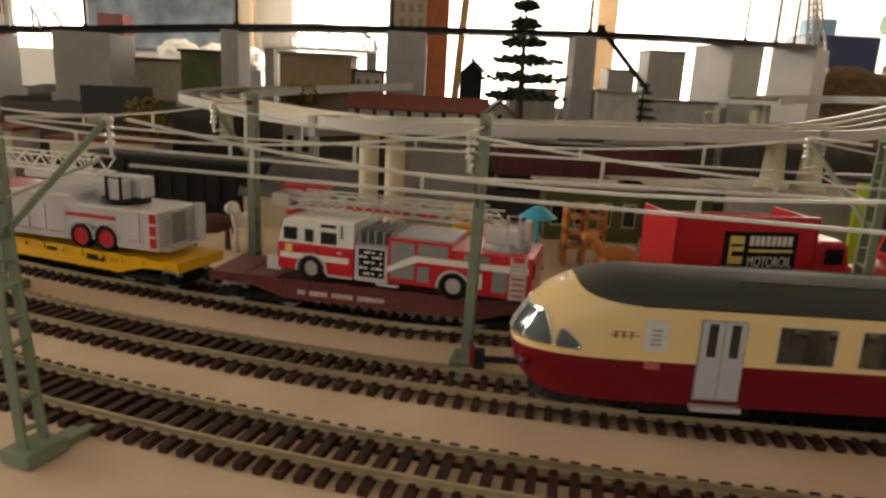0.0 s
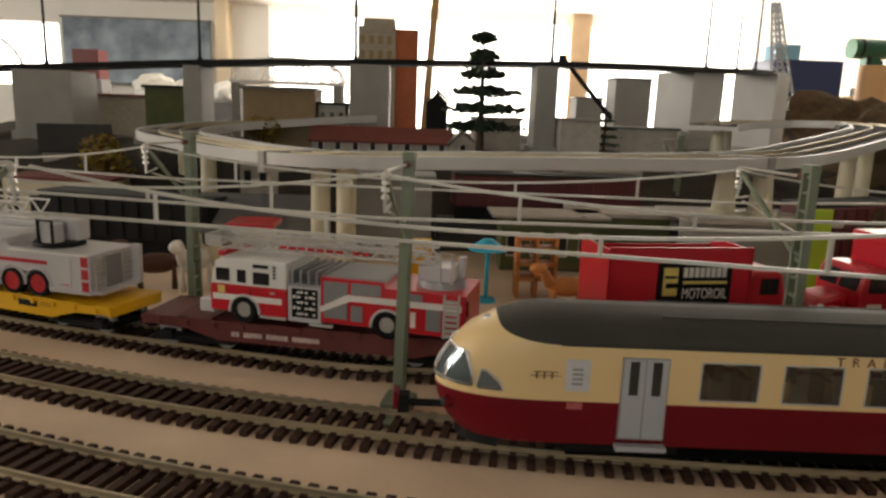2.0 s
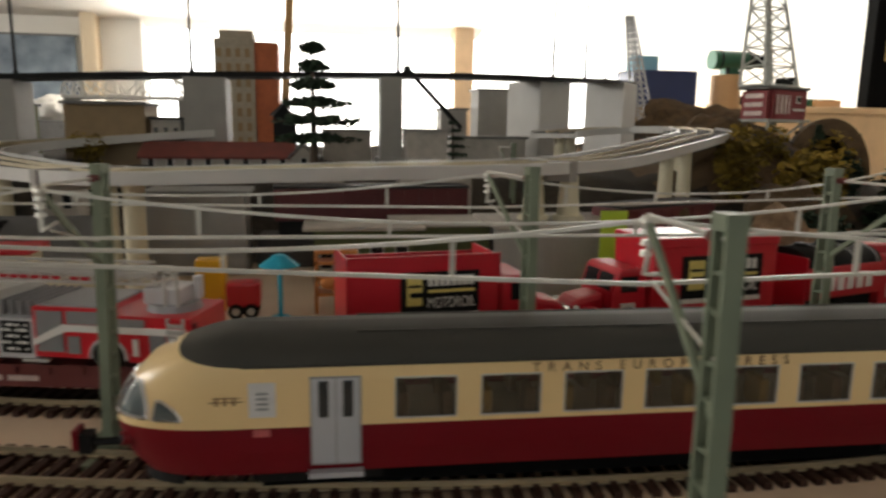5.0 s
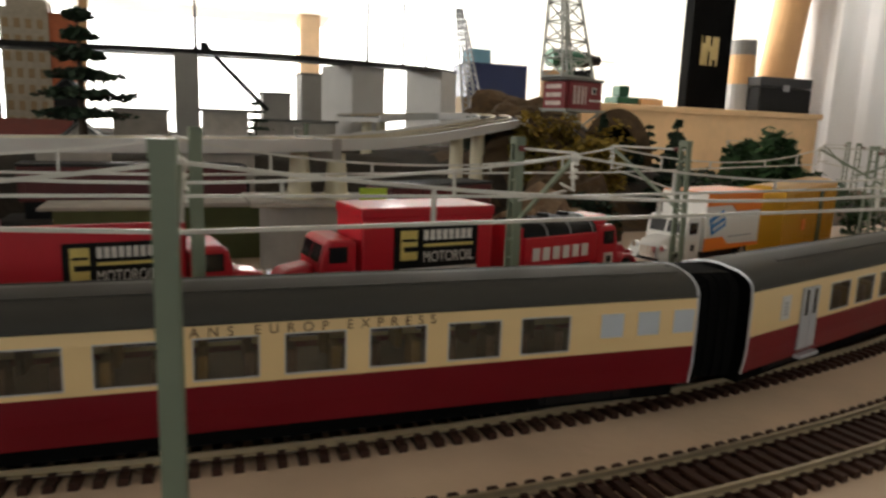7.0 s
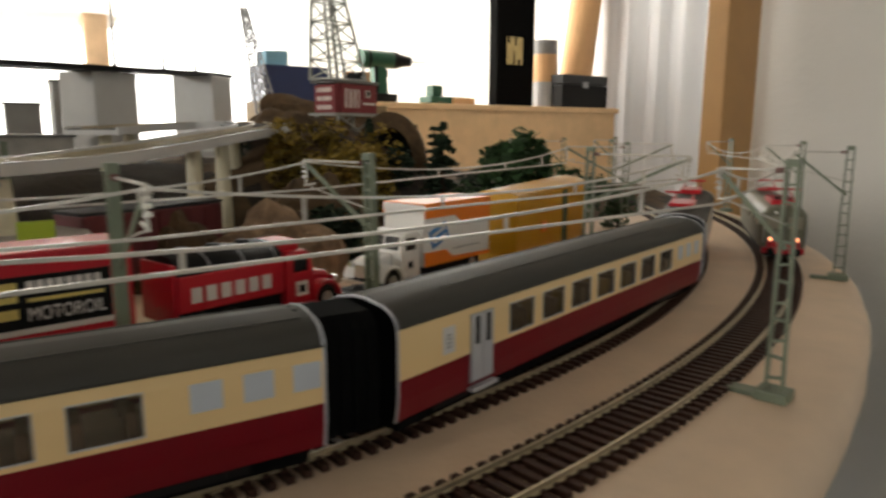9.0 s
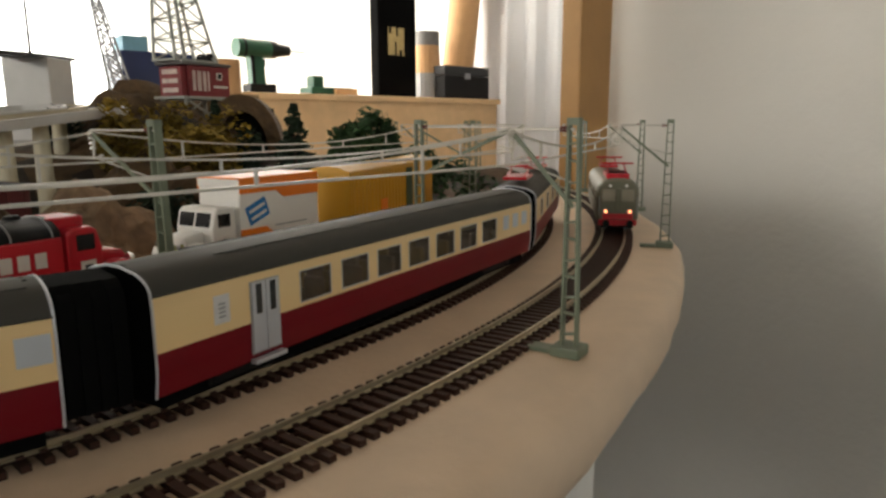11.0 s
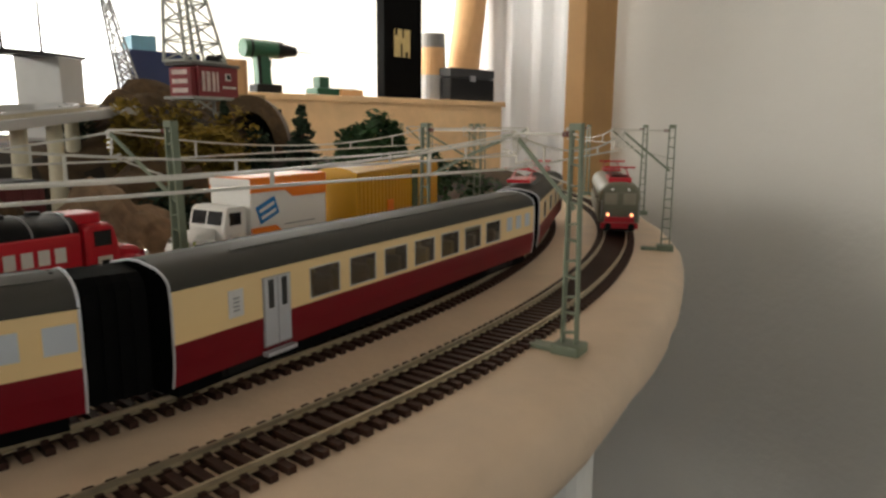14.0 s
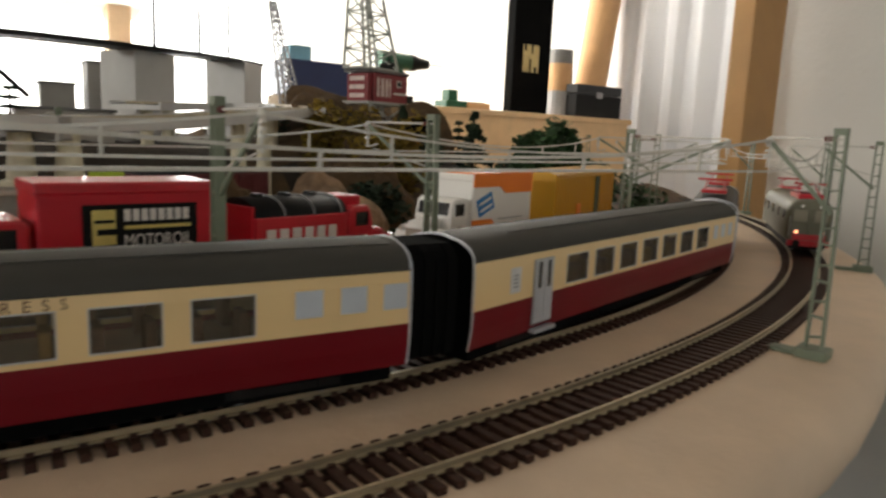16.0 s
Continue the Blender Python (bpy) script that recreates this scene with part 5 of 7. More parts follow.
def removal_truck(m):
    t = box_truck(m, "white toy removal truck with orange flashes", M_WHITE, 0.0610, 0.0430)
    t["group"] = "trucks on the freight wagons"
    W = 0.0148
    for s in (-1, 1):
        bm = bmesh.new()
        prism(bm, [(0.0300, 0.0432), (0.0905, 0.0432), (0.0905, 0.0320), (0.0620, 0.0320), (0.0560, 0.0360), (0.0300, 0.0360)], s * (W + 0.0003) - 0.0003, s * (W + 0.0003) + 0.0003)
        part("upper_flash", bm, M_ORANGE, t, "orange upper flash")
        bm = bmesh.new()
        prism(bm, [(0.0300, 0.0098), (0.0300, 0.0175), (0.0480, 0.0175), (0.0545, 0.0128), (0.0905, 0.0118), (0.0905, 0.0098)], s * W - 0.0004, s * W + 0.0004)
        part("lower_flash", bm, M_ORANGE, t, "orange lower flash")
        logo = part("badge", box(-0.0075, 0.0075, -0.0004, 0.0004, -0.0050, 0.0050), M_BLUE, t, "blue slanted badge", at=Matrix.Translation((0.0420, s * W, 0.0262)) @ Matrix.Rotation(radians(-20), 4, "Y"))
        for z in (-0.0022, 0.0018):
            part("badge_bar", box(-0.0058, 0.0058, -0.0006, 0.0006, z - 0.0008, z + 0.0008), M_STRIPE, logo)
        part("line_bar", box(0.055, 0.080, s * W - 0.0004, s * W + 0.0004, 0.0168, 0.0174), M_GREYMET, t)
    part("roof_panel", box(0.0300, 0.0912, -W, W, 0.0425, 0.0440), M_ORANGE, t, "orange roof", bevel=0.0005)
    return t


removal_truck(vehicle_pose(0.4085))


def container_wagon(m, length):
    t = thing("box_wagon", m, "ochre yellow ribbed box wagon on black bogies", "box wagon")
    W, z0, z1 = 0.0155, 0.0130, 0.0605
    body = part("body", box(0, length, -W, W, z0, z1), M_OCHRE, t, "ochre yellow ribbed body", bevel=0.0008)
    n = int(length / 0.0062)
    for i in range(n):
        x = 0.004 + i * (length - 0.008) / (n - 1)
        for s in (-1, 1):
            part("rib", box(x - 0.0007, x + 0.0007, s * W - 0.0006, s * W + 0.0006, z0 + 0.002, z1 - 0.003), M_OCHRE, body)
    bm = bmesh.new()
    prism(bm, [(-W - 0.0005, z1 - 0.001), (-W * 0.5, z1 + 0.0022), (0, z1 + 0.0030), (W * 0.5, z1 + 0.0022), (W + 0.0005, z1 - 0.001)], 0, length)
    part("roof", bm, M_OCHRE, t, at=Matrix.Translation((length, 0, 0)) @ Matrix.Rotation(math.pi / 2, 4, "Z"))
    for s in (-1, 1):
        part("red_emblem", box(length * 0.30, length * 0.37, s * W - 0.0009, s * W + 0.0009, 0.030, 0.038), M_ORANGE, t, "orange red emblem shape", bevel=0.0006)
        part("door", box(length * 0.60, length * 0.68, s * W - 0.0010, s * W + 0.0010, z0 + 0.002, z1 - 0.004), M_OLIVEDOOR, t, "dark green sliding door")
    part("underframe", box(0.004, length - 0.004, -0.010, 0.010, 0.0085, 0.0132), M_BLACK, t)
    bogie(t, 0.022)
    bogie(t, length - 0.022)
    return t


M_OLIVEDOOR = material("dark_green_door", (0.03, 0.06, 0.02), 0.5, vary=0.1, size=0.01)
container_wagon(freight_pose(0.521, 0.165), 0.165)


# ---- the electric locomotive on the outer track ----
M_LOCO = material("olive_grey_paint", (0.15, 0.145, 0.10), 0.45, vary=0.1, size=0.02)
M_LOCOPALE = material("pale_cab_glass", (0.28, 0.26, 0.20), 0.2, vary=0.15, size=0.01)
M_LAMP = glowing("warm_headlamp", (1.0, 0.32, 0.14), 3.0)


def locomotive(m, length=0.165):
    t = thing("electric_locomotive", m, "olive grey electric locomotive with red buffer beam", "locomotive")
    W = 0.0165
    bm = bmesh.new()
    half = [(0.0160, 0.0145), (W, 0.020), (W, 0.036), (0.0155, 0.0405), (0.0120, 0.0445), (0.0060, 0.0462), (0.0, 0.0466)]
    ring = [(-o, z) for o, z in half] + [(o, z) for o, z in half[-2::-1]]
    stations = ((0.000, 0.82, 0.93), (0.0025, 0.95, 0.98), (0.007, 1.0, 1.0), (length - 0.007, 1.0, 1.0), (length, 0.85, 0.94))
    vr = [[bm.verts.new((x, y * kw, 0.0145 + (z - 0.0145) * kh)) for y, z in ring] for x, kw, kh in stations]
    for r, q in zip(vr, vr[1:]):
        for i in range(len(ring) - 1):
            bm.faces.new((r[i], r[i + 1], q[i + 1], q[i])).smooth = True
    bm.faces.new(vr[0])
    bm.faces.new(vr[-1][::-1])
    bmesh.ops.recalc_face_normals(bm, faces=bm.faces[:])
    body = part("body", bm, M_LOCO, t, "olive grey body")
    for y in (-0.0072, 0.0072):
        part("cab_window", box(-0.0012, 0.001, y - 0.0050, y + 0.0050, 0.0290, 0.0385), M_LOCOPALE, body, "pale cab window", bevel=0.0005)
    part("front_door", box(-0.0012, 0.001, -0.0016, 0.0016, 0.0190, 0.0390), M_LOCO, body, bevel=0.0003)
    part("red_apron", box(-0.0013, 0.001, -0.0115, 0.0115, 0.0150, 0.0195), M_TRUCKRED, body, "red apron", bevel=0.0004)
    for s in (-1, 1):
        for x in (0.016, 0.05, 0.085, 0.12, length - 0.016):
            part("side_window", box(x - 0.005, x + 0.005, s * W - 0.0004, s * W + 0.0004, 0.0290, 0.0360), M_GLASSDARK, body)
        h = part("headlight", cyl(0.0020, 0.0020, 0.0022, 14, pose(-0.0018, s * 0.0092, 0.0212, 0, 90, 0)), M_GREYMET, body)
        part("lens", cyl(0.0012, 0.0012, 0.0006, 12, pose(-0.0022, s * 0.0092, 0.0212, 0, 90, 0)), M_LAMP, h, "glowing warm headlamp")
        part("roof_lamp", cyl(0.0012, 0.0012, 0.0014, 12, pose(-0.0004, s * 0.0062, 0.0412, 0, 90, 0)), M_WHITE, body)
        bm = cyl(0.0010, 0.0010, 0.0050, 10, pose(-0.0052, s * 0.0090, 0.0125, 0, 90, 0))
        cyl(0.0026, 0.0026, 0.0010, 14, pose(-0.0062, s * 0.0090, 0.0125, 0, 90, 0), bm)
        part("buffer", bm, M_BLACK, t)
        bm = bmesh.new()
        rod(bm, (-0.0022, s * 0.0145, 0.018), (-0.0022, s * 0.0145, 0.033), 0.0004, 5)
        part("handrail", bm, M_GREYMET, body)
    part("buffer_beam", box(-0.0020, 0.002, -0.0145, 0.0145, 0.0102, 0.0148), M_TRUCKRED, t, "red buffer beam", bevel=0.0004)
    part("frame", box(0.004, length - 0.004, -0.0125, 0.0125, 0.0075, 0.0150), M_BLACK, t)
    for x in (0.03, 0.08, length - 0.03):
        bogie(t, x)
    roof = part("roof_unit", box(0.010, 0.052, -0.0090, 0.0090, 0.0455, 0.0500), M_TRUCKRED, t, "red roof unit", bevel=0.0012)
    for x in (0.028, length - 0.04):
        bm = bmesh.new()
        for y in (-0.007, 0.007):
            tube(bm, [(x - 0.012, y, 0.050), (x + 0.010, y, 0.054), (x - 0.010, y * 0.6, 0.0575)], 0.0007, 5)
        rod(bm, (x - 0.010, -0.012, 0.0575), (x - 0.010, 0.012, 0.0575), 0.0008, 5)
        quad_box(bm, x - 0.016, x + 0.016, -0.008, 0.008, 0.0485, 0.0500)
        part("pantograph", bm, M_TRUCKRED, t, "red folded pantograph")
    return t


locomotive(on_track(TRACK_A, s_at_x(TRACK_A, 0.742), 0.165, 0.035))


# ---- the viaduct and the upper line ----
M_ROOFRED = material("brick_red_roof", (0.16, 0.035, 0.025), 0.7, vary=0.2, size=0.008, bump=0.3, bump_size=0.003)
M_ROOFGREY = material("grey_slate_roof", (0.16, 0.155, 0.15), 0.6, vary=0.15, size=0.008, bump=0.3, bump_size=0.003)
M_ROOFBLACK = material("black_slate_roof", (0.018, 0.018, 0.020), 0.6, vary=0.2, size=0.008, bump=0.3, bump_size=0.003)
M_PLASTERTAN = material("tan_wall_card", (0.26, 0.18, 0.10), 0.8, vary=0.12, size=0.01, bump=0.2, bump_size=0.003)
M_PLASTERWHITE = material("white_wall_card", (0.45, 0.41, 0.36), 0.8, vary=0.16, size=0.01)
M_LIGHTBLUE = material("light_blue_gable", (0.20, 0.42, 0.55), 0.7, vary=0.08, size=0.01)
M_OLIVEWALL = material("olive_wall_card", (0.11, 0.12, 0.045), 0.8, vary=0.15, size=0.01)
M_LIME = material("lime_card", (0.42, 0.58, 0.04), 0.6, vary=0.06, size=0.02)
M_CYAN = material("cyan_plastic", (0.01, 0.36, 0.52), 0.4, vary=0.06, size=0.01)
M_DARKRED = material("dark_red_wagon", (0.10, 0.012, 0.014), 0.5, vary=0.12, size=0.01)
M_BRICK = material("orange_brick_card", (0.36, 0.10, 0.04), 0.8, vary=0.15, size=0.006)
M_TOWER = material("stone_tower_card", (0.33, 0.29, 0.23), 0.8, vary=0.15, size=0.006, bump=0.2, bump_size=0.003)
M_EARTH = material("brown_earth_scatter", (0.028, 0.020, 0.012), 0.95, vary=0.5, size=0.02, bump=0.6, bump_size=0.004)
M_CARD = material("cardboard", (0.52, 0.30, 0.14), 0.7, vary=0.08, size=0.05)
M_DRILL = material("green_plastic", (0.003, 0.065, 0.030), 0.5, vary=0.06, size=0.05)
M_GOLD = material("gold_print", (0.50, 0.38, 0.16), 0.4, 0.3, vary=0.15, size=0.02)
M_BLUEBOX = material("dark_blue_card", (0.010, 0.024, 0.10), 0.5, vary=0.1, size=0.03)
M_HORSEBROWN = material("brown_figure", (0.10, 0.035, 0.015), 0.5, vary=0.1, size=0.01)
M_ORANGETOY = material("orange_figure", (0.55, 0.20, 0.05), 0.5, vary=0.08, size=0.01)


class Line3:
    """A spline in space, kept as short steps."""
    def __init__(self, pts):
        P = [Vector(p) for p in pts]
        P = [2 * P[0] - P[1]] + P + [2 * P[-1] - P[-2]]
        self.line = []
        for i in range(1, len(P) - 2):
            a, b, c, d = P[i - 1:i + 3]
            for k in range(10):
                t = k / 10
                self.line.append(0.5 * (2 * b + (c - a) * t + (2 * a - 5 * b + 4 * c - d) * t * t + (3 * b - a - 3 * c + d) * t ** 3))
        self.line.append(P[-2])

    def sweep(self, profile, i0=0, i1=None):
        bm = bmesh.new()
        L = self.line
        i1 = len(L) - 1 if i1 is None else i1
        rows = []
        for i in range(i0, i1 + 1):
            d = L[min(i + 1, len(L) - 1)] - L[max(i - 1, 0)]
            side = Vector((-d.y, d.x, 0)).normalized()
            rows.append([bm.verts.new(L[i] + side * o + Vector((0, 0, z))) for o, z in profile])
        k = len(profile)
        for r, q in zip(rows, rows[1:]):
            for i in range(k):
                bm.faces.new((r[i], r[(i + 1) % k], q[(i + 1) % k], q[i]))
        bm.faces.new(rows[0][::-1])
        bm.faces.new(rows[-1])
        bmesh.ops.recalc_face_normals(bm, faces=bm.faces[:])
        return bm


VIA = Line3([(-0.02, 0.83, 0.098), (-0.12, 0.80, 0.090), (-0.185, 0.74, 0.084), (-0.187, 0.66, 0.080), (-0.122, 0.575, 0.077), (-0.068, 0.512, 0.0762), (-0.018, 0.468, 0.0770), (0.038, 0.456, 0.0790), (0.122, 0.457, 0.0812),
             (0.200, 0.466, 0.0825), (0.282, 0.512, 0.0842), (0.350, 0.570, 0.0895), (0.425, 0.635, 0.0980), (0.488, 0.705, 0.1045), (0.505, 0.775, 0.1085), (0.465, 0.835, 0.1080), (0.395, 0.820, 0.1050), (0.345, 0.765, 0.1020)])
via = thing("viaduct", pose(0, 0, 0), "pale grey curved model viaduct on cream pillars", "viaduct")
cuts = [0, 30, 55, 95, len(VIA.line) - 1]
for i0, i1 in zip(cuts, cuts[1:]):
    span = part("span", VIA.sweep([(-0.026, -0.0068), (0.026, -0.0068), (0.026, -0.002), (-0.026, -0.002)], i0, i1), M_DECK, via, "pale grey viaduct span")
    for s in (-1, 1):
        part("parapet", VIA.sweep([(s * 0.026 - 0.0012, -0.0066), (s * 0.026 + 0.0012, -0.0066), (s * 0.026 + 0.0012, 0.0008), (s * 0.026 - 0.0012, 0.0008)], i0, i1), M_DECK, span)
    part("trackbed", VIA.sweep([(-0.0235, -0.002), (0.0235, -0.002), (0.0235, -0.0012), (-0.0235, -0.0012)], i0, i1), M_BALLAST, span, "dark trackbed")
    for o in (-0.0083, 0.0083):
        part("rail", VIA.sweep([(o - 0.0005, -0.0012), (o + 0.0005, -0.0012), (o + 0.0005, 0.0010), (o - 0.0005, 0.0010)], i0, i1), M_RAIL, span)
for i in (30, 55, 95):
    p = VIA.line[i]
    d = VIA.line[i + 1] - VIA.line[i - 1]
    a = math.atan2(d.y, d.x)
    part("joint_block", box(-0.0035, 0.0035, -0.0285, 0.0285, -0.012, 0.0012), M_CONCRETE, via, "grey joint block", at=Matrix.Translation(p) @ Matrix.Rotation(a, 4, "Z"), bevel=0.0006)


def pillar(x, y, top, r0, r1, base=0.0, label="cream round viaduct pillar"):
    t = thing("viaduct_pillar", pose(x, y, base), label, "pillar", "pillars of the viaduct")
    part("shaft", cyl(r0, r1, top - base, 20), M_PILLAR, t, smooth=False)
    part("foot", cyl(r0 * 1.35, r0 * 1.3, 0.003, 20), M_PILLAR, t)


for x, y in ((-0.027, 0.475), (-0.010, 0.468)):
    pillar(x, y, 0.069, 0.0062, 0.0062)
for x, y, h in ((-0.175, 0.665, 0.0715), (-0.135, 0.60, 0.070), (0.395, 0.605, 0.0855), (0.425, 0.628, 0.089), (0.455, 0.69, 0.092), (0.488, 0.77, 0.100), (0.39, 0.83, 0.0965), (0.36, 0.785, 0.095)):
    pillar(x, y, h, 0.0070, 0.0058)
tank = thing("concrete_block", pose(0.252, 0.480, 0), "grey round-ended concrete block below the viaduct", "building")
bm = bmesh.new()
prof = [(0.030 * math.cos(a) + (0.012 if math.cos(a) > 0 else -0.012), 0.030 * math.sin(a)) for a in np.linspace(0, 2 * math.pi, 33)[:-1]]
lo = [bm.verts.new((x, y, 0)) for x, y in prof]
hi = [bm.verts.new((x, y, 0.043)) for x, y in prof]
for i in range(32):
    bm.faces.new((lo[i], lo[(i + 1) % 32], hi[(i + 1) % 32], hi[i]))
bm.faces.new(hi)
part("wall", bm, M_CONCRETE, tank)
part("slab", box(-0.050, 0.046, -0.033, 0.033, 0.043, 0.0455), M_PLASTERWHITE, tank, bevel=0.0006)
for x, y in ((0.235, 0.478), (0.258, 0.475)):
    pillar(x, y, 0.0745, 0.0078, 0.0058, 0.0455, "white tapered viaduct pillar on a block")

# upper line on grey piers
UP = Line3([(-0.95, 0.82, 0.122), (-0.62, 0.825, 0.130), (-0.402, 0.83, 0.1385), (-0.219, 0.83, 0.1495), (-0.044, 0.83, 0.1565), (0.186, 0.84, 0.1630), (0.30, 0.87, 0.1665), (0.413, 0.925, 0.1695), (0.50, 1.01, 0.1755), (0.575, 1.11, 0.1815)])
upper = thing("upper_line", pose(0, 0, 0), "thin black upper railway line on grey piers", "railway line")
part("deck", UP.sweep([(-0.022, -0.0045), (0.022, -0.0045), (0.022, 0), (-0.022, 0)]), M_BLACK, upper)
for o in (-0.0083, 0.0083):
    part("rail", UP.sweep([(o - 0.0006, 0), (o + 0.0006, 0), (o + 0.0006, 0.002), (o - 0.0006, 0.002)]), M_BLACK, upper)


def pier(x0, x1, y0, y1, top, label="pale grey rectangular pier of the upper line", turn=0):
    cx, cy = (x0 + x1) / 2, (y0 + y1) / 2
    t = thing("bridge_pier", pose(cx, cy, 0, 0, 0, turn), label, "pier", "piers of the upper line")
    part("shaft", box(x0 - cx, x1 - cx, y0 - cy, y1 - cy, 0, top), M_DECK if turn else M_CONCRETE, t, bevel=0.0012)
    part("foot", box(x0 - cx - 0.003, x1 - cx + 0.003, y0 - cy - 0.003, y1 - cy + 0.003, 0, 0.070), M_CONCRETE, t)


pier(-0.535, -0.470, 0.80, 0.86, 0.1290)
pier(-0.400, -0.338, 0.80, 0.86, 0.1345)
pier(-0.222, -0.203, 0.805, 0.855, 0.1450)
pier(-0.043, 0.000, 0.805, 0.855, 0.1525)
pier(0.163, 0.187, 0.815, 0.860, 0.1585)
pier(0.352, 0.408, 0.900, 0.960, 0.1640, turn=28, label="pale rectangular pier of the upper line")
pier(0.505, 0.560, 1.020, 1.080, 0.1735, turn=45, label="pale rectangular pier of the upper line")
POLES = [(-0.385, 0.845, 0.139, 0.20), (-0.215, 0.845, 0.150, 0.20), (-0.040, 0.845, 0.157, 0.20), (0.186, 0.855, 0.163, 0.17), (0.40, 0.935, 0.169, 0.15), (0.47, 1.00, 0.173, 0.13), (0.53, 1.07, 0.178, 0.13)]
for x, y, z, h in POLES:
    t = thing("line_pole", pose(x, y, z), "thin dark catenary pole standing on the upper line", "pole", "poles of the upper line")
    part("shaft", cyl(0.0017, 0.0013, h, 8), M_BLACK, t)
    part("foot", cyl(0.0034, 0.0026, 0.006, 10), M_BLACK, t)
    bm = bmesh.new()
    rod(bm, (0, 0, h - 0.010), (-0.030, -0.016, h - 0.006), 0.0008, 5)
    rod(bm, (0, 0, h - 0.030), (-0.030, -0.016, h - 0.008), 0.0007, 5)
    part("arm", bm, M_BLACK, t)
for (x0, y0, z0, h0), (x1, y1, z1, h1) in zip(POLES[3:], POLES[4:]):
    t = thing("upper_wire", pose(x0, y0, z0 + h0), "thin dark wire between poles of the upper line", "wire", "wires of the upper line")
    d = Vector((x1 - x0, y1 - y0, z1 + h1 - z0 - h0))
    o = Vector((-0.030, -0.016, -0.007))
    bm = bmesh.new()
    tube(bm, [o + d * u - Vector((0, 0, 0.020 * (1 - (2 * u - 1) ** 2))) for u in np.linspace(0, 1, 9)], 0.0006, 4)
    part("carrier_wire", bm, M_BLACK, t)
    bm = bmesh.new()
    rod(bm, o - Vector((0, 0, 0.024)), o + d - Vector((0, 0, 0.024)), 0.0006, 4)
    part("contact_wire", bm, M_BLACK, t)
sig = thing("signal_arm", pose(0.195, 0.835, 0.1625), "dark slanting strut below the upper line", "strut")
bm = bmesh.new()
bar(bm, (0, 0, 0.006), (0.068, 0.03, -0.058), 0.004, 0.004)
part("strut", bm, M_BLACK, sig)
part("head", box(-0.005, 0.003, -0.003, 0.003, 0.0, 0.010), M_BLACK, sig)


# ---- land behind the viaduct ----
def height_at(x, y):
    def ramp(v, a, b):
        k = max(0, min(1, (v - a) / (b - a)))
        return k * k * (3 - 2 * k)
    h = 0.060 * ramp(y, 0.585, 0.70) * (1 - 0.65 * ramp(x, 0.60, 0.80))
    h += 0.050 * math.exp(-((x - 0.60) / 0.075) ** 2 - ((y - 0.80) / 0.09) ** 2)
    h += 0.105 * math.exp(-((x - 0.80) / 0.16) ** 2 - ((y - 1.30) / 0.11) ** 2)
    h += 0.030 * math.exp(-((x - 0.52) / 0.06) ** 2 - ((y - 0.72) / 0.06) ** 2)
    h += 0.010 * ramp(y, 0.6, 0.7) * noise.noise(Vector((x * 16, y * 16, 0))) + 0.005 * ramp(y, 0.6, 0.7) * noise.noise(Vector((x * 50, y * 50, 3)))
    return max(h, 0.0005)


bm = bmesh.new()
nx, ny = 110, 58
grid = [[None] * ny for _ in range(nx)]
for i in range(nx):
    for j in range(ny):
        x, y = -0.68 + 1.74 * i / (nx - 1), 0.575 + 1.0 * j / (ny - 1)
        grid[i][j] = bm.verts.new((x, y, height_at(x, y)))
for i in range(nx - 1):
    for j in range(ny - 1):
        f = bm.faces.new((grid[i][j], grid[i + 1][j], grid[i + 1][j + 1], grid[i][j + 1]))
        f.smooth = True
        f.material_index = 1 if grid[i][j].co.x > 0.42 and noise.noise(Vector((i * 0.3, j * 0.3, 9))) > -0.1 else 0
land = part("landscape", bm, [M_EARTH, M_ROCK], None, "brown scattered model landscape rising behind the viaduct")
tagged(land, "brown scattered model landscape rising behind the viaduct", "landscape", kind="structure")


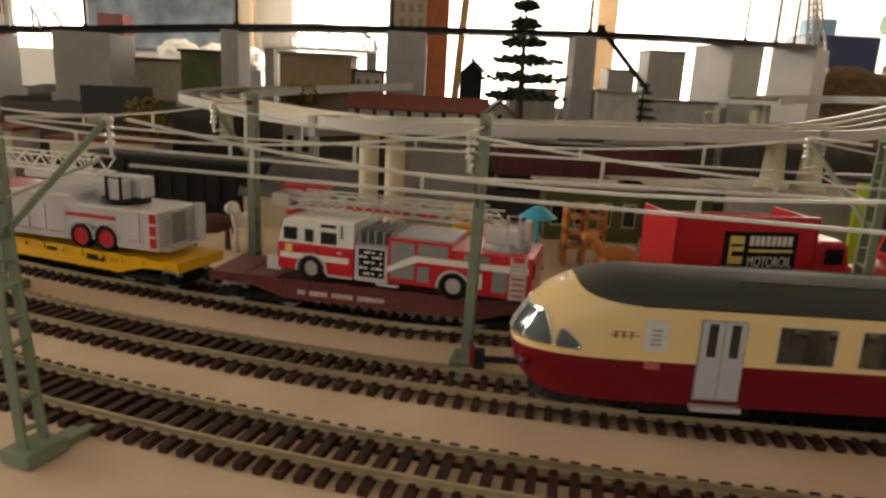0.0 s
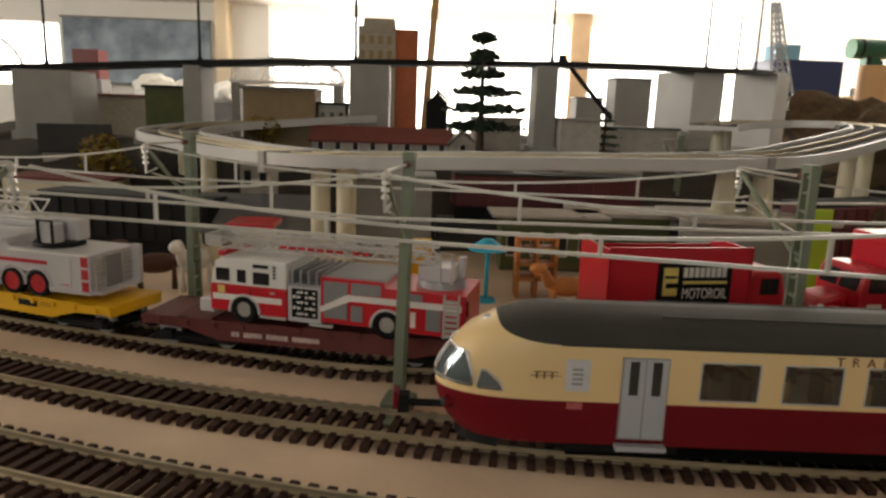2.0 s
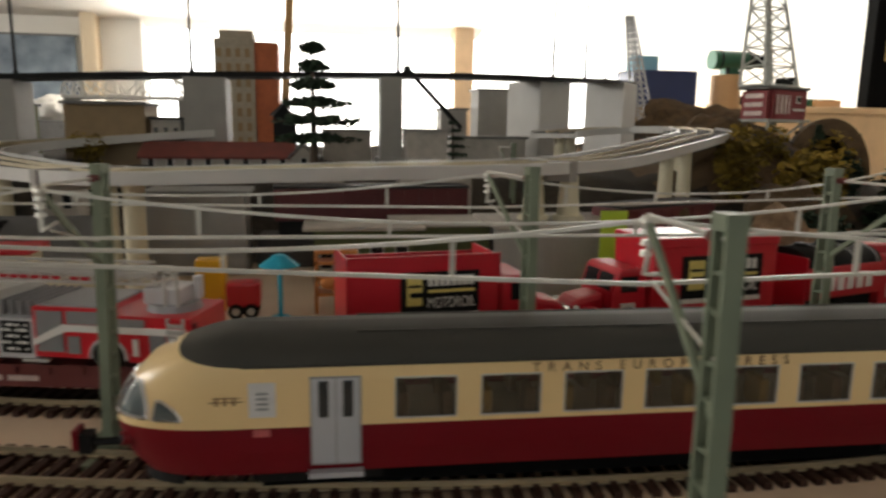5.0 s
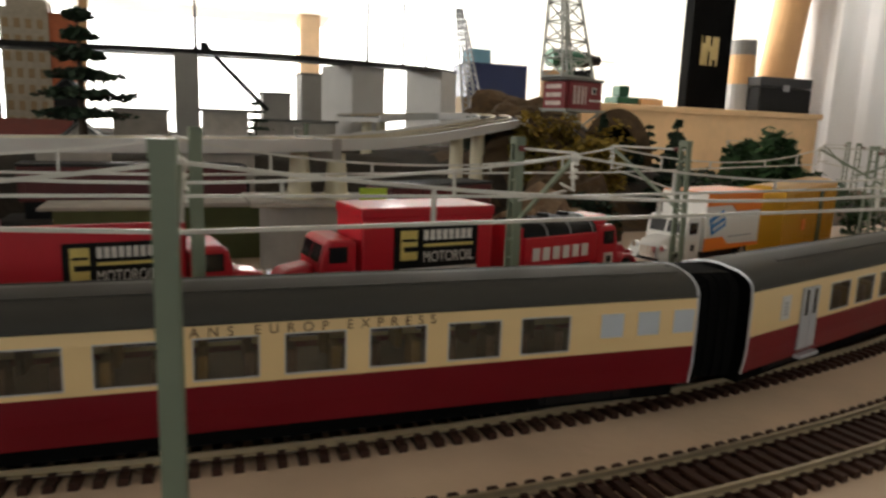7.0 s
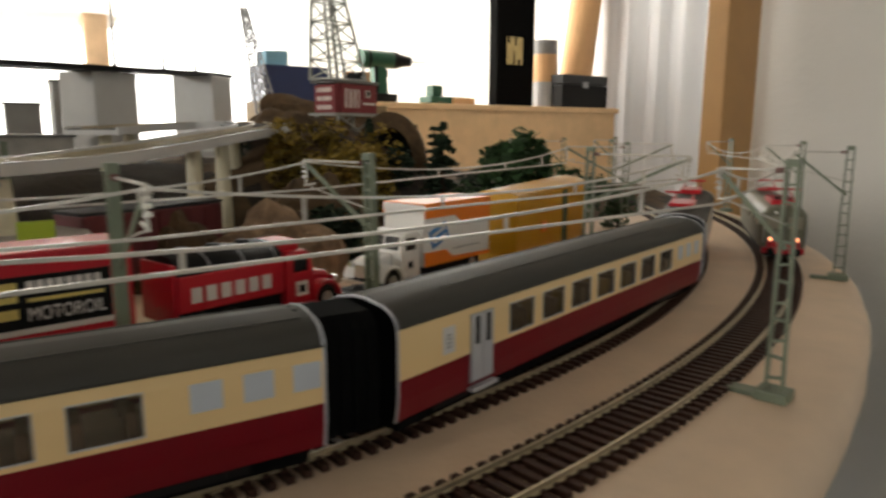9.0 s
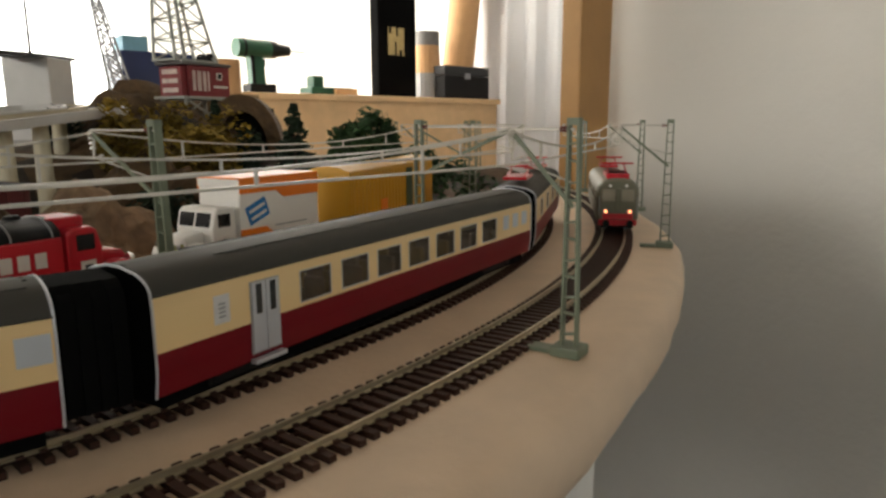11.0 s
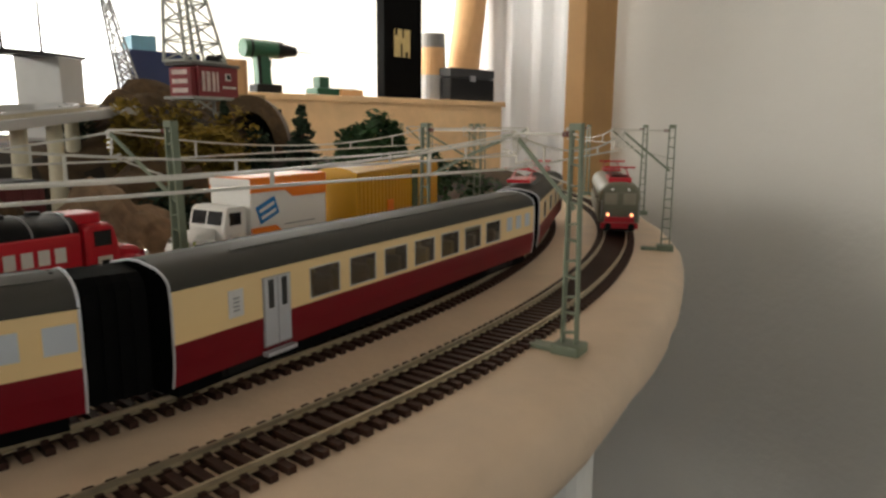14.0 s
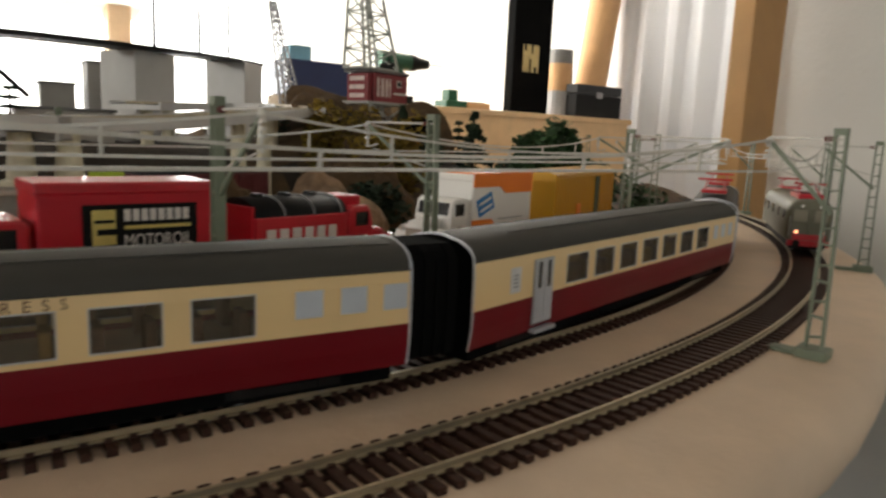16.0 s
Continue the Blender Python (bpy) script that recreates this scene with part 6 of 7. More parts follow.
# ---- model buildings ----
def gable_house(x, y, z, w, d, wall_h, roof_h, wall, roof, label, turn=0, along=True, windows=0, gable=None):
    """A house of w by d; the ridge runs along x, or else along y."""
    t = thing("model_house", pose(x, y, z, 0, 0, turn), label, "model house")
    part("wall", box(-w / 2, w / 2, -d / 2, d / 2, -0.01, wall_h), wall, t)
    o = 0.003
    bm = bmesh.new()
    if along:
        a, b = d / 2 + o, w / 2 + o
        v = [(-b, -a, wall_h - 0.001), (b, -a, wall_h - 0.001), (b, 0, wall_h + roof_h), (-b, 0, wall_h + roof_h), (-b, a, wall_h - 0.001), (b, a, wall_h - 0.001)]
    else:
        a, b = w / 2 + o, d / 2 + o
        v = [(-a, -b, wall_h - 0.001), (-a, b, wall_h - 0.001), (0, b, wall_h + roof_h), (0, -b, wall_h + roof_h), (a, -b, wall_h - 0.001), (a, b, wall_h - 0.001)]
    V = [bm.verts.new(p) for p in v] + [bm.verts.new((p[0], p[1], p[2] + 0.0022)) for p in v]
    for q in ((0, 1, 2, 3), (3, 2, 5, 4)):
        bm.faces.new([V[k] for k in q][::-1])
        bm.faces.new([V[k + 6] for k in q])
    for a1, b1 in ((0, 1), (1, 2), (2, 5), (5, 4), (4, 3), (3, 0)):
        bm.faces.new((V[a1], V[b1], V[b1 + 6], V[a1 + 6]))
    bmesh.ops.recalc_face_normals(bm, faces=bm.faces[:])
    part("roof", bm, roof, t)
    bm = bmesh.new()
    if along:
        for s in (-1, 1):
            prism(bm, [(-d / 2, wall_h - 0.0005), (d / 2, wall_h - 0.0005), (0, wall_h + roof_h - 0.0015)], s * w / 2 - 0.0008, s * w / 2 + 0.0008)
        part("gable", bm, gable or wall, t, at=Matrix.Rotation(math.pi / 2, 4, "Z"))
    else:
        prism(bm, [(-w / 2, wall_h - 0.0005), (w / 2, wall_h - 0.0005), (0, wall_h + roof_h - 0.0015)], -d / 2 - 0.0006, d / 2 + 0.0006)
        part("gable", bm, gable or wall, t)
    for k in range(windows):
        wx = -w / 2 + w * (k + 0.5) / windows
        wz = wall_h * 0.55
        f = part("window", box(wx - 0.0035, wx + 0.0035, -d / 2 - 0.0006, -d / 2 + 0.0004, wz - 0.005, wz + 0.005), M_WHITE, t)
        part("pane", box(wx - 0.0027, wx + 0.0027, -d / 2 - 0.0009, -d / 2, wz - 0.0042, wz + 0.0042), M_GLASSDARK, f)
    return t


def flat_house(x0, x1, y0, y1, z0, z1, wall, roof, label, rows=0, cols=0, over=0.003, category="model building", lip=0.003):
    cx, cy = (x0 + x1) / 2, (y0 + y1) / 2
    t = thing("model_building", pose(cx, cy, z0), label, category)
    w, d, h = x1 - x0, y1 - y0, z1 - z0
    part("wall", box(-w / 2, w / 2, -d / 2, d / 2, -0.008, h), wall, t, bevel=0.0006)
    part("roof", box(-w / 2 - over, w / 2 + over, -d / 2 - over, d / 2 + over, h, h + lip), roof, t, bevel=0.0005)
    for r in range(rows):
        for c in range(cols):
            wx, wz = -w / 2 + w * (c + 0.5) / cols, h * (r + 0.6) / (rows + 0.2)
            a, b = w / cols * 0.28, h / (rows + 0.2) * 0.28
            f = part("window", box(wx - a, wx + a, -d / 2 - 0.0007, -d / 2 + 0.0004, wz - b, wz + b), M_PLASTERWHITE, t)
            part("pane", box(wx - a * 0.8, wx + a * 0.8, -d / 2 - 0.0010, -d / 2, wz - b * 0.8, wz + b * 0.8), M_GLASSDARK, f)
    return t


# front row, below the viaduct
gable_house(-0.075, 0.515, 0, 0.074, 0.05, 0.022, 0.021, M_PILLAR, M_ROOFGREY, "low shed with a wide grey roof and cream gable")
flat_house(-0.064, -0.045, 0.405, 0.425, 0, 0.040, M_PILLAR, M_RED, "small cream kiosk with a red roof", 1, 1)
flat_house(0.092, 0.158, 0.495, 0.522, 0, 0.037, M_OLIVEWALL, M_PLASTERWHITE, "olive green low building with a pale flat roof", 1, 4, over=0.007, lip=0.002)
flat_house(0.152, 0.215, 0.515, 0.55, 0, 0.036, M_OLIVEWALL, M_PLASTERWHITE, "dark open warehouse with a pale flat roof", 0, 0, over=0.006)
flat_house(-0.02, 0.045, 0.535, 0.575, 0, 0.056, M_CONCRETE, M_ROOFGREY, "plain grey factory hall below the viaduct", 0, 0)
flat_house(0.068, 0.115, 0.60, 0.63, 0.0, 0.070, M_PLASTERWHITE, M_CONCRETE, "white low station building below the viaduct", 1, 4)
flat_house(0.16, 0.22, 0.60, 0.63, 0.0, 0.066, M_PLASTERWHITE, M_CONCRETE, "white platform building below the viaduct", 1, 4)
flat_house(0.262, 0.2785, 0.428, 0.4305, 0, 0.056, M_LIME, M_LIME, "lime green upright card panel", over=0.0, category="card panel", lip=0.0005)
flat_house(-0.11, -0.085, 0.60, 0.63, 0.0, 0.064, M_PLASTERWHITE, M_ROOFRED, "small white house below the viaduct", 2, 2)
flat_house(-0.30, -0.215, 0.60, 0.64, 0.0, 0.040, M_PILLAR, M_ROOFRED, "low cream building with a red roof", 1, 5)
flat_house(-0.46, -0.33, 0.60, 0.64, 0.0, 0.045, M_PLASTERWHITE, M_ROOFRED, "long low white building with a red roof", 1, 6)


def rail_wagon(x, y, z, turn, length, mat, label, h=0.030):
    t = thing("model_wagon", pose(x, y, z, 0, 0, turn), label, "railway wagon", "wagons below the viaduct")
    part("body", box(0, length, -0.015, 0.015, 0.012, 0.012 + h), mat, t, bevel=0.0015)
    n = int(length / 0.011)
    for i in range(n):
        q = 0.004 + i * (length - 0.008) / (n - 1)
        part("rib", box(q - 0.0006, q + 0.0006, -0.0157, -0.0145, 0.014, 0.010 + h), mat, t)
    part("roof", box(-0.0005, length + 0.0005, -0.0155, 0.0155, 0.012 + h, 0.0140 + h), M_ROOFBLACK, t, bevel=0.0006)
    part("frame", box(0.003, length - 0.003, -0.010, 0.010, 0.0, 0.012), M_BLACK, t)


rail_wagon(0.062, 0.575, 0.022, 3, 0.148, M_DARKRED, "dark red box wagon standing below the viaduct", 0.024)
rail_wagon(-0.225, 0.535, 0, -14, 0.13, M_BLACK, "black covered wagon standing below the viaduct", 0.029)
rail_wagon(0.290, 0.485, 0, 24, 0.10, M_DARKRED, "dark red tank wagon standing by the rocks", 0.040)
bank = thing("raised_trackbed", pose(0.05, 0.555, 0), "dark raised trackbed below the viaduct", "trackbed")
part("bed", box(0, 0.20, 0, 0.045, 0, 0.022), M_BALLAST, bank, bevel=0.002)
# upper row
gable_house(-0.288, 0.700, 0.046, 0.056, 0.042, 0.012, 0.022, M_PLASTERWHITE, M_ROOFBLACK, "black-roofed house with a light blue gable", turn=28, gable=M_LIGHTBLUE)
flat_house(-0.157, -0.080, 0.80, 0.86, 0.062, 0.1225, M_PLASTERTAN, M_ROOFGREY, "tan brown warehouse with a flat roof", 0, 0)
flat_house(-0.078, -0.048, 0.815, 0.86, 0.062, 0.108, M_PLASTERWHITE, M_ROOFBLACK, "small half-timbered house front", 2, 3)
gable_house(-0.005, 0.79, 0.062, 0.145, 0.05, 0.009, 0.0135, M_PLASTERWHITE, M_ROOFRED, "long house with a brick red roof", windows=8)
gable_house(0.080, 0.775, 0.062, 0.026, 0.04, 0.010, 0.013, M_PLASTERWHITE, M_ROOFGREY, "small white gabled house", along=False, windows=1)
flat_house(0.10, 0.155, 0.86, 0.91, 0.062, 0.098, M_PLASTERWHITE, M_CONCRETE, "plain white modern model building", 0, 0)
flat_house(0.19, 0.235, 0.80, 0.84, 0.062, 0.100, M_PLASTERWHITE, M_CONCRETE, "white model building beside the pier", 0, 0)
flat_house(0.25, 0.34, 0.85, 0.90, 0.062, 0.092, M_PLASTERWHITE, M_ROOFGREY, "low pale model building by the piers", 0, 0)
flat_house(0.36, 0.42, 1.20, 1.26, 0.05, 0.168, M_CONCRETE, M_ROOFGREY, "tall plain grey block building by the window", 0, 0)
flat_house(0.30, 0.345, 1.22, 1.27, 0.05, 0.135, M_CONCRETE, M_ROOFGREY, "plain grey block building beside the tower", 0, 0)
flat_house(-0.30, -0.235, 0.90, 0.95, 0.062, 0.122, M_OLIVEWALL, M_ROOFBLACK, "plain dark green shop building", 0, 0)
flat_house(-0.40, -0.31, 0.94, 0.99, 0.062, 0.110, M_TOWER, M_ROOFRED, "plain stone-coloured model town house", 0, 0)
tower = thing("model_tower", pose(-0.024, 1.285, 0.05), "tall stone and orange brick model tower", "model tower")
part("shaft", box(-0.050, 0.014, -0.035, 0.035, -0.01, 0.194), M_TOWER, tower, bevel=0.001)
part("brick_side", box(0.014, 0.052, -0.033, 0.033, -0.01, 0.190), M_BRICK, tower, bevel=0.001)
part("crown", box(-0.042, 0.012, -0.030, 0.030, 0.194, 0.207), M_TOWER, tower, bevel=0.001)
for r in range(7):
    for c in range(4):
        part("window", box(-0.046 + c * 0.015, -0.038 + c * 0.015, -0.0356, -0.0345, 0.02 + r * 0.024, 0.034 + r * 0.024), M_PLASTERTAN, tower)
pole = thing("orange_pole", pose(0.045, 1.12, 0.055), "slanting orange timber stick", "stick")
bm = bmesh.new()
bar(bm, (-0.006, 0, -0.01), (0.024, 0, 0.45), 0.011, 0.011)
part("stick", bm, M_TIMBER, pole)
sb = gable_house(0.055, 0.90, 0.090, 0.026, 0.024, 0.026, 0.014, M_BLACK, M_ROOFBLACK, "dark signal box on the hill", along=False)


# ---- trees, bushes and rocks ----
def blob_leaves(rng, n, place, size, bm):
    """Small leaf clumps: little bent triangles at places that the function gives."""
    for _ in range(n):
        p = place()
        a, b = rng.uniform(0, 6.28), rng.uniform(-0.9, 0.9)
        u = Vector((math.cos(a), math.sin(a), b)) * size * rng.uniform(0.6, 1.3)
        v = Vector((-math.sin(a), math.cos(a), rng.uniform(-0.6, 0.6))) * size * rng.uniform(0.5, 1.1)
        w = [bm.verts.new(p + q) for q in (-u - v * 0.4, u * 0.3 - v, u, u * 0.2 + v)]
        bm.faces.new(w)


def pine(x, y, z, h, r, seed, label, bare=0.28, tiers=7):
    """A layered model pine: a trunk, tiers of branch pads with gaps."""
    rng = random.Random(seed)
    t = thing("model_pine", pose(x, y, z), label, "tree", "model trees")
    part("trunk", cyl(0.0035 * h / 0.1, 0.0008, h * 0.97, 8), M_TRUNK, t)
    bm = bmesh.new()
    for k in range(tiers):
        u = k / (tiers - 1)
        zz = h * (bare + (0.97 - bare) * u)
        rr = r * (1.0 - 0.78 * u) * rng.uniform(0.85, 1.15)
        n = 6 + rng.randint(0, 2)
        for i in range(n):
            a = i * 6.283 / n + rng.uniform(-0.4, 0.4)
            L = rr * rng.uniform(0.65, 1.15)
            droop = -0.10 * L
            rod(bm, (0, 0, zz), (L * math.cos(a), L * math.sin(a), zz + droop), 0.0006, 4)
    part("branch", bm, M_TRUNK, t)
    bm = bmesh.new()
    for k in range(tiers):
        u = k / (tiers - 1)
        zz = h * (bare + (0.97 - bare) * u)
        rr = r * (1.0 - 0.78 * u) * rng.uniform(0.85, 1.12)
        n = 7
        for i in range(n):
            a = i * 6.283 / n + rng.uniform(-0.4, 0.4)
            L = rr * rng.uniform(0.6, 1.1)

            def place():
                q = rng.uniform(0.25, 1.0)
                s = L * 0.22
                return Vector((L * q * math.cos(a) + rng.gauss(0, s), L * q * math.sin(a) + rng.gauss(0, s), zz - 0.1 * L * q + rng.gauss(0, h * 0.011)))
            blob_leaves(rng, 60, place, 0.0032 * h / 0.1, bm)
    part("crown", bm, M_FIR, t, "dark green needle pads")
    return t


def bush(x, y, z, r, h, mat, seed, label, n=900, trunk=True):
    rng = random.Random(seed)
    t = thing("model_bush", pose(x, y, z), label, "bush", "model bushes")
    if trunk:
        part("stem", cyl(r * 0.08, r * 0.04, h * 0.5, 7), M_TRUNK, t)
    lobes = [(rng.uniform(-0.5, 0.5) * r, rng.uniform(-0.5, 0.5) * r, h * rng.uniform(0.3, 0.75), rng.uniform(0.35, 0.6)) for _ in range(7)]
    bm = bmesh.new()

    def place():
        lx, ly, lz, k = rng.choice(lobes)
        d = Vector((rng.gauss(0, 1), rng.gauss(0, 1), rng.gauss(0, 1))).normalized()
        q = rng.uniform(0.7, 1.05) * k
        return Vector((lx + d.x * r * q, ly + d.y * r * q, max(0.001, lz + d.z * h * q * 0.55)))
    blob_leaves(rng, n, place, r * 0.10, bm)
    part("crown", bm, mat, t)
    return t


def rock(x, y, z, sx, sy, sz, seed, label, mat=None):
    bm = bmesh.new()
    bmesh.ops.create_icosphere(bm, subdivisions=4, radius=1.0)
    for v in bm.verts:
        n = noise.noise(v.co * 1.3 + Vector((seed, 0, 0))) * 0.35 + noise.noise(v.co * 3.5 + Vector((seed, 5, 0))) * 0.16 + noise.noise(v.co * 9 + Vector((seed, 9, 0))) * 0.06
        v.co *= 1 + n
        v.co = Vector((v.co.x * sx, v.co.y * sy, max(-0.3, v.co.z) * sz))
    me = mesh_of(bm, mat or M_ROCK, smooth=False)
    ob = new("rock", me)
    ob.matrix_basis = pose(x, y, z)
    return tagged(ob, label, "rock", "model rocks")


def conifer(x, y, z, h, r, seed, label):
    """A dense model spruce: a trunk under whorls of drooping twigs that fill a ragged cone."""
    rng = random.Random(seed)
    t = thing("model_conifer", pose(x, y, z), label, "tree", "model trees")
    part("trunk", cyl(h * 0.035, h * 0.01, h * 0.9, 8), M_TRUNK, t)
    lobes = [(0.06 + 0.92 * rng.random() ** 1.4, rng.uniform(0, 6.283), rng.uniform(0.75, 1.15)) for _ in range(60)]
    bm = bmesh.new()

    def place():
        u, a, k = rng.choice(lobes)
        q = rng.uniform(0.15, 1.0) * r * (1.03 - u) * k
        return Vector((q * math.cos(a + rng.gauss(0, 0.2)), q * math.sin(a + rng.gauss(0, 0.2)), h * u - 0.25 * q + rng.gauss(0, h * 0.012)))
    blob_leaves(rng, 2600, place, h * 0.036, bm)
    part("crown", bm, M_FIR, t, "dark green needle twigs")
    return t


conifer(0.642, 0.612, 0.020, 0.090, 0.034, 7, "small dark green conifer among bushes")
conifer(0.585, 0.660, 0.030, 0.082, 0.026, 8, "dark green conifer before the tunnel")
pine(0.091, 0.680, 0.050, 0.126, 0.037, 3, "dark green layered model pine behind the viaduct", 0.36, 6)
pine(0.245, 0.82, 0.062, 0.05, 0.02, 11, "small dark green conifer beside the upper line", 0.1, 6)
pine(0.80, 0.86, 0.03, 0.075, 0.022, 12, "dark green conifer on the slope", 0.12, 7)
bush(0.652, 0.508, 0, 0.040, 0.098, M_BUSH, 21, "dark green leafy bush beside the freight track", 2600)
bush(0.735, 0.545, 0, 0.032, 0.066, M_BUSH, 22, "dark green leafy bush beside the freight track", 1000)
bush(0.61, 0.535, 0, 0.026, 0.062, M_BUSH, 29, "dark green leafy bush beside the freight track", 800)
bush(0.53, 0.605, 0.0, 0.040, 0.100, M_OLIVE, 23, "olive yellow autumn bush below the rocks", 1600)
bush(0.575, 0.64, 0.02, 0.030, 0.080, M_OLIVE, 30, "olive yellow autumn bush below the rocks", 900)
bush(-0.236, 0.640, 0.026, 0.026, 0.052, M_OLIVE, 24, "yellow green bush beside the black-roofed house", 800)
bush(0.47, 0.50, 0, 0.03, 0.05, M_FIR, 25, "dark green low bush", 800)
bush(-0.13, 0.775, 0.055, 0.020, 0.04, M_OLIVE, 26, "yellow green bush beside the tan warehouse", 600)
bush(0.83, 0.60, 0, 0.03, 0.05, M_BUSH, 27, "dark green bush by the far masts", 700)
bush(0.50, 0.655, 0.03, 0.032, 0.085, M_OLIVE, 31, "olive yellow bush on the rocky slope", 1100)
bush(0.555, 0.70, 0.06, 0.026, 0.050, M_OLIVE, 32, "olive yellow bush on the rocky slope", 800)
bush(0.615, 0.655, 0.02, 0.026, 0.070, M_FIR, 33, "dark green bush beside the tunnel", 900)
bush(0.69, 0.62, 0.0, 0.026, 0.060, M_FIR, 34, "dark green bush beside the tunnel", 800)
bush(0.78, 0.50, 0.0, 0.022, 0.045, M_BUSH, 35, "dark green low bush by the masts", 600)
bush(0.47, 0.72, 0.06, 0.026, 0.045, M_FIR, 36, "dark green bush on the rocky slope", 700)
M_BOULDER = material("pale_brown_boulder", (0.27, 0.18, 0.11), 0.9, vary=0.35, size=0.010, bump=0.6, bump_size=0.005, second=(0.12, 0.075, 0.045))
rock(0.405, 0.462, 0, 0.046, 0.026, 0.050, 1.0, "rough pale brown boulder beside the freight train", M_BOULDER)
rock(0.475, 0.545, 0, 0.050, 0.030, 0.060, 4.0, "rough brown boulder below the viaduct")
rock(0.350, 0.50, 0, 0.030, 0.022, 0.045, 8.0, "rough brown boulder below the viaduct")
rock(0.56, 0.78, 0.05, 0.075, 0.050, 0.064, 6.0, "brown rocky hilltop with rough faces")
rock(0.80, 1.28, 0.07, 0.16, 0.07, 0.085, 12.0, "brown rocky ridge behind the viaduct")
rock(0.625, 0.80, 0.04, 0.06, 0.05, 0.062, 14.0, "brown rocky hilltop under the crane")

# tunnel mouth
tun = thing("tunnel_portal", pose(0.646, 0.722, 0.012, 0, 0, -34), "brown stone tunnel portal in the hillside", "tunnel portal")
bm = bmesh.new()
outer = [(0.042 * math.cos(a), 0.045 + 0.064 * math.sin(a)) for a in np.linspace(0, math.pi, 19)]
inner = [(0.027 * math.cos(a), 0.045 + 0.046 * math.sin(a)) for a in np.linspace(math.pi, 0, 19)]
prism(bm, [(0.042, 0)] + outer + [(-0.042, 0), (-0.027, 0)] + inner + [(0.027, 0)], -0.012, 0.07)
part("arch", bm, M_ROCK, tun)
# black plate across the arch stands in for the darkness inside
part("bore_shade", box(-0.03, 0.03, 0.055, 0.06, 0, 0.095), M_BLACK, tun)

# crane with a red cabin
crane = thing("harbour_crane", pose(0.630, 0.800, 0.108, 0, 0, 18), "red-cabined model crane with a pale grey lattice tower", "crane")
M_CABIN = material("red_crane_cabin", (0.22, 0.018, 0.024), 0.5, vary=0.14, size=0.01)
M_LATTICE = material("pale_grey_lattice", (0.36, 0.37, 0.34), 0.5, vary=0.12, size=0.01)
part("cabin", box(-0.026, 0.034, -0.020, 0.020, 0.012, 0.046), M_CABIN, crane, "dark red crane cabin", bevel=0.0012)
part("front_panel", box(-0.0345, -0.026, -0.017, 0.017, 0.012, 0.044), M_CABIN, crane, bevel=0.001)
for z in (0.016, 0.026, 0.036):
    part("front_slat", box(-0.0352, -0.0340, -0.012, 0.012, z, z + 0.005), M_MARK, crane, "pale front slat")
part("roof", box(-0.036, 0.036, -0.022, 0.022, 0.046, 0.0495), M_ROOFGREY, crane, bevel=0.001)
part("deck", box(-0.038, 0.038, -0.024, 0.024, 0.009, 0.012), M_LATTICE, crane)
for x0, x1, z0, z1 in ((-0.021, -0.009, 0.018, 0.040), (-0.006, 0.003, 0.018, 0.040)):
    part("side_panel", box(x0, x1, -0.0207, -0.0195, z0, z1), M_MARK, crane, "pale side panel")
    part("panel_bar", box(x0 + 0.004, x0 + 0.006, -0.0210, -0.0200, z0, z1), M_CABIN, crane)
f = part("window", box(0.014, 0.022, -0.0207, -0.0195, 0.031, 0.039), M_STRIPE, crane)
part("pane", box(0.0153, 0.0207, -0.0210, -0.0200, 0.0323, 0.0377), M_GLASSDARK, f)
part("name_bar", box(0.009, 0.030, -0.0207, -0.0195, 0.022, 0.0245), M_STRIPE, crane)
for x in (-0.03, 0.03):
    for y in (-0.018, 0.018):
        bm = bmesh.new()
        bar(bm, (x * 1.2, y * 1.2, -0.05), (x, y, 0.010), 0.0035, 0.0035)
        part("leg", bm, M_LATTICE, crane)
for y in (-0.020, 0.020):
    bm = bmesh.new()
    bar(bm, (-0.036, y, -0.026), (0.032, y, 0.009), 0.002, 0.002)
    bar(bm, (0.036, y, -0.026), (-0.032, y, 0.009), 0.002, 0.002)
    part("cross_brace", bm, M_LATTICE, crane)
jib = part("jib", box(-0.042, 0.020, -0.018, 0.018, 0.0495, 0.0520), M_LATTICE, crane, "pale grey lattice tower")
FOOT = [Vector((x, y, 0.052)) for x in (-0.040, 0.018) for y in (-0.017, 0.017)]
TIP = [Vector((x, y, 0.235)) for x in (-0.042, -0.036) for y in (-0.003, 0.003)]
for a, b in zip(FOOT, TIP):
    bm = bmesh.new()
    bar(bm, a, b, 0.0026, 0.0026)
    part("chord", bm, M_LATTICE, jib)
for k in range(8):
    u, v = 1 - (1 - k / 8) ** 0.9, 1 - (1 - (k + 1) / 8) ** 0.9
    for i, j in ((0, 2), (1, 3), (0, 1), (2, 3)):
        bm = bmesh.new()
        bar(bm, FOOT[i].lerp(TIP[i], u), FOOT[j].lerp(TIP[j], v), 0.0016, 0.0016)
        bar(bm, FOOT[i].lerp(TIP[i], v), FOOT[j].lerp(TIP[j], v), 0.0016, 0.0016)
        part("lattice", bm, M_LATTICE, jib)
part("winch", cyl(0.006, 0.006, 0.022, 14, pose(0.020, -0.011, 0.056, -90)), M_BLACK, crane)
bm = bmesh.new()
rod(bm, (-0.012, 0, 0.052), (-0.034, 0, 0.235), 0.0022, 8)
part("cable_tube", bm, M_LATTICE, crane)

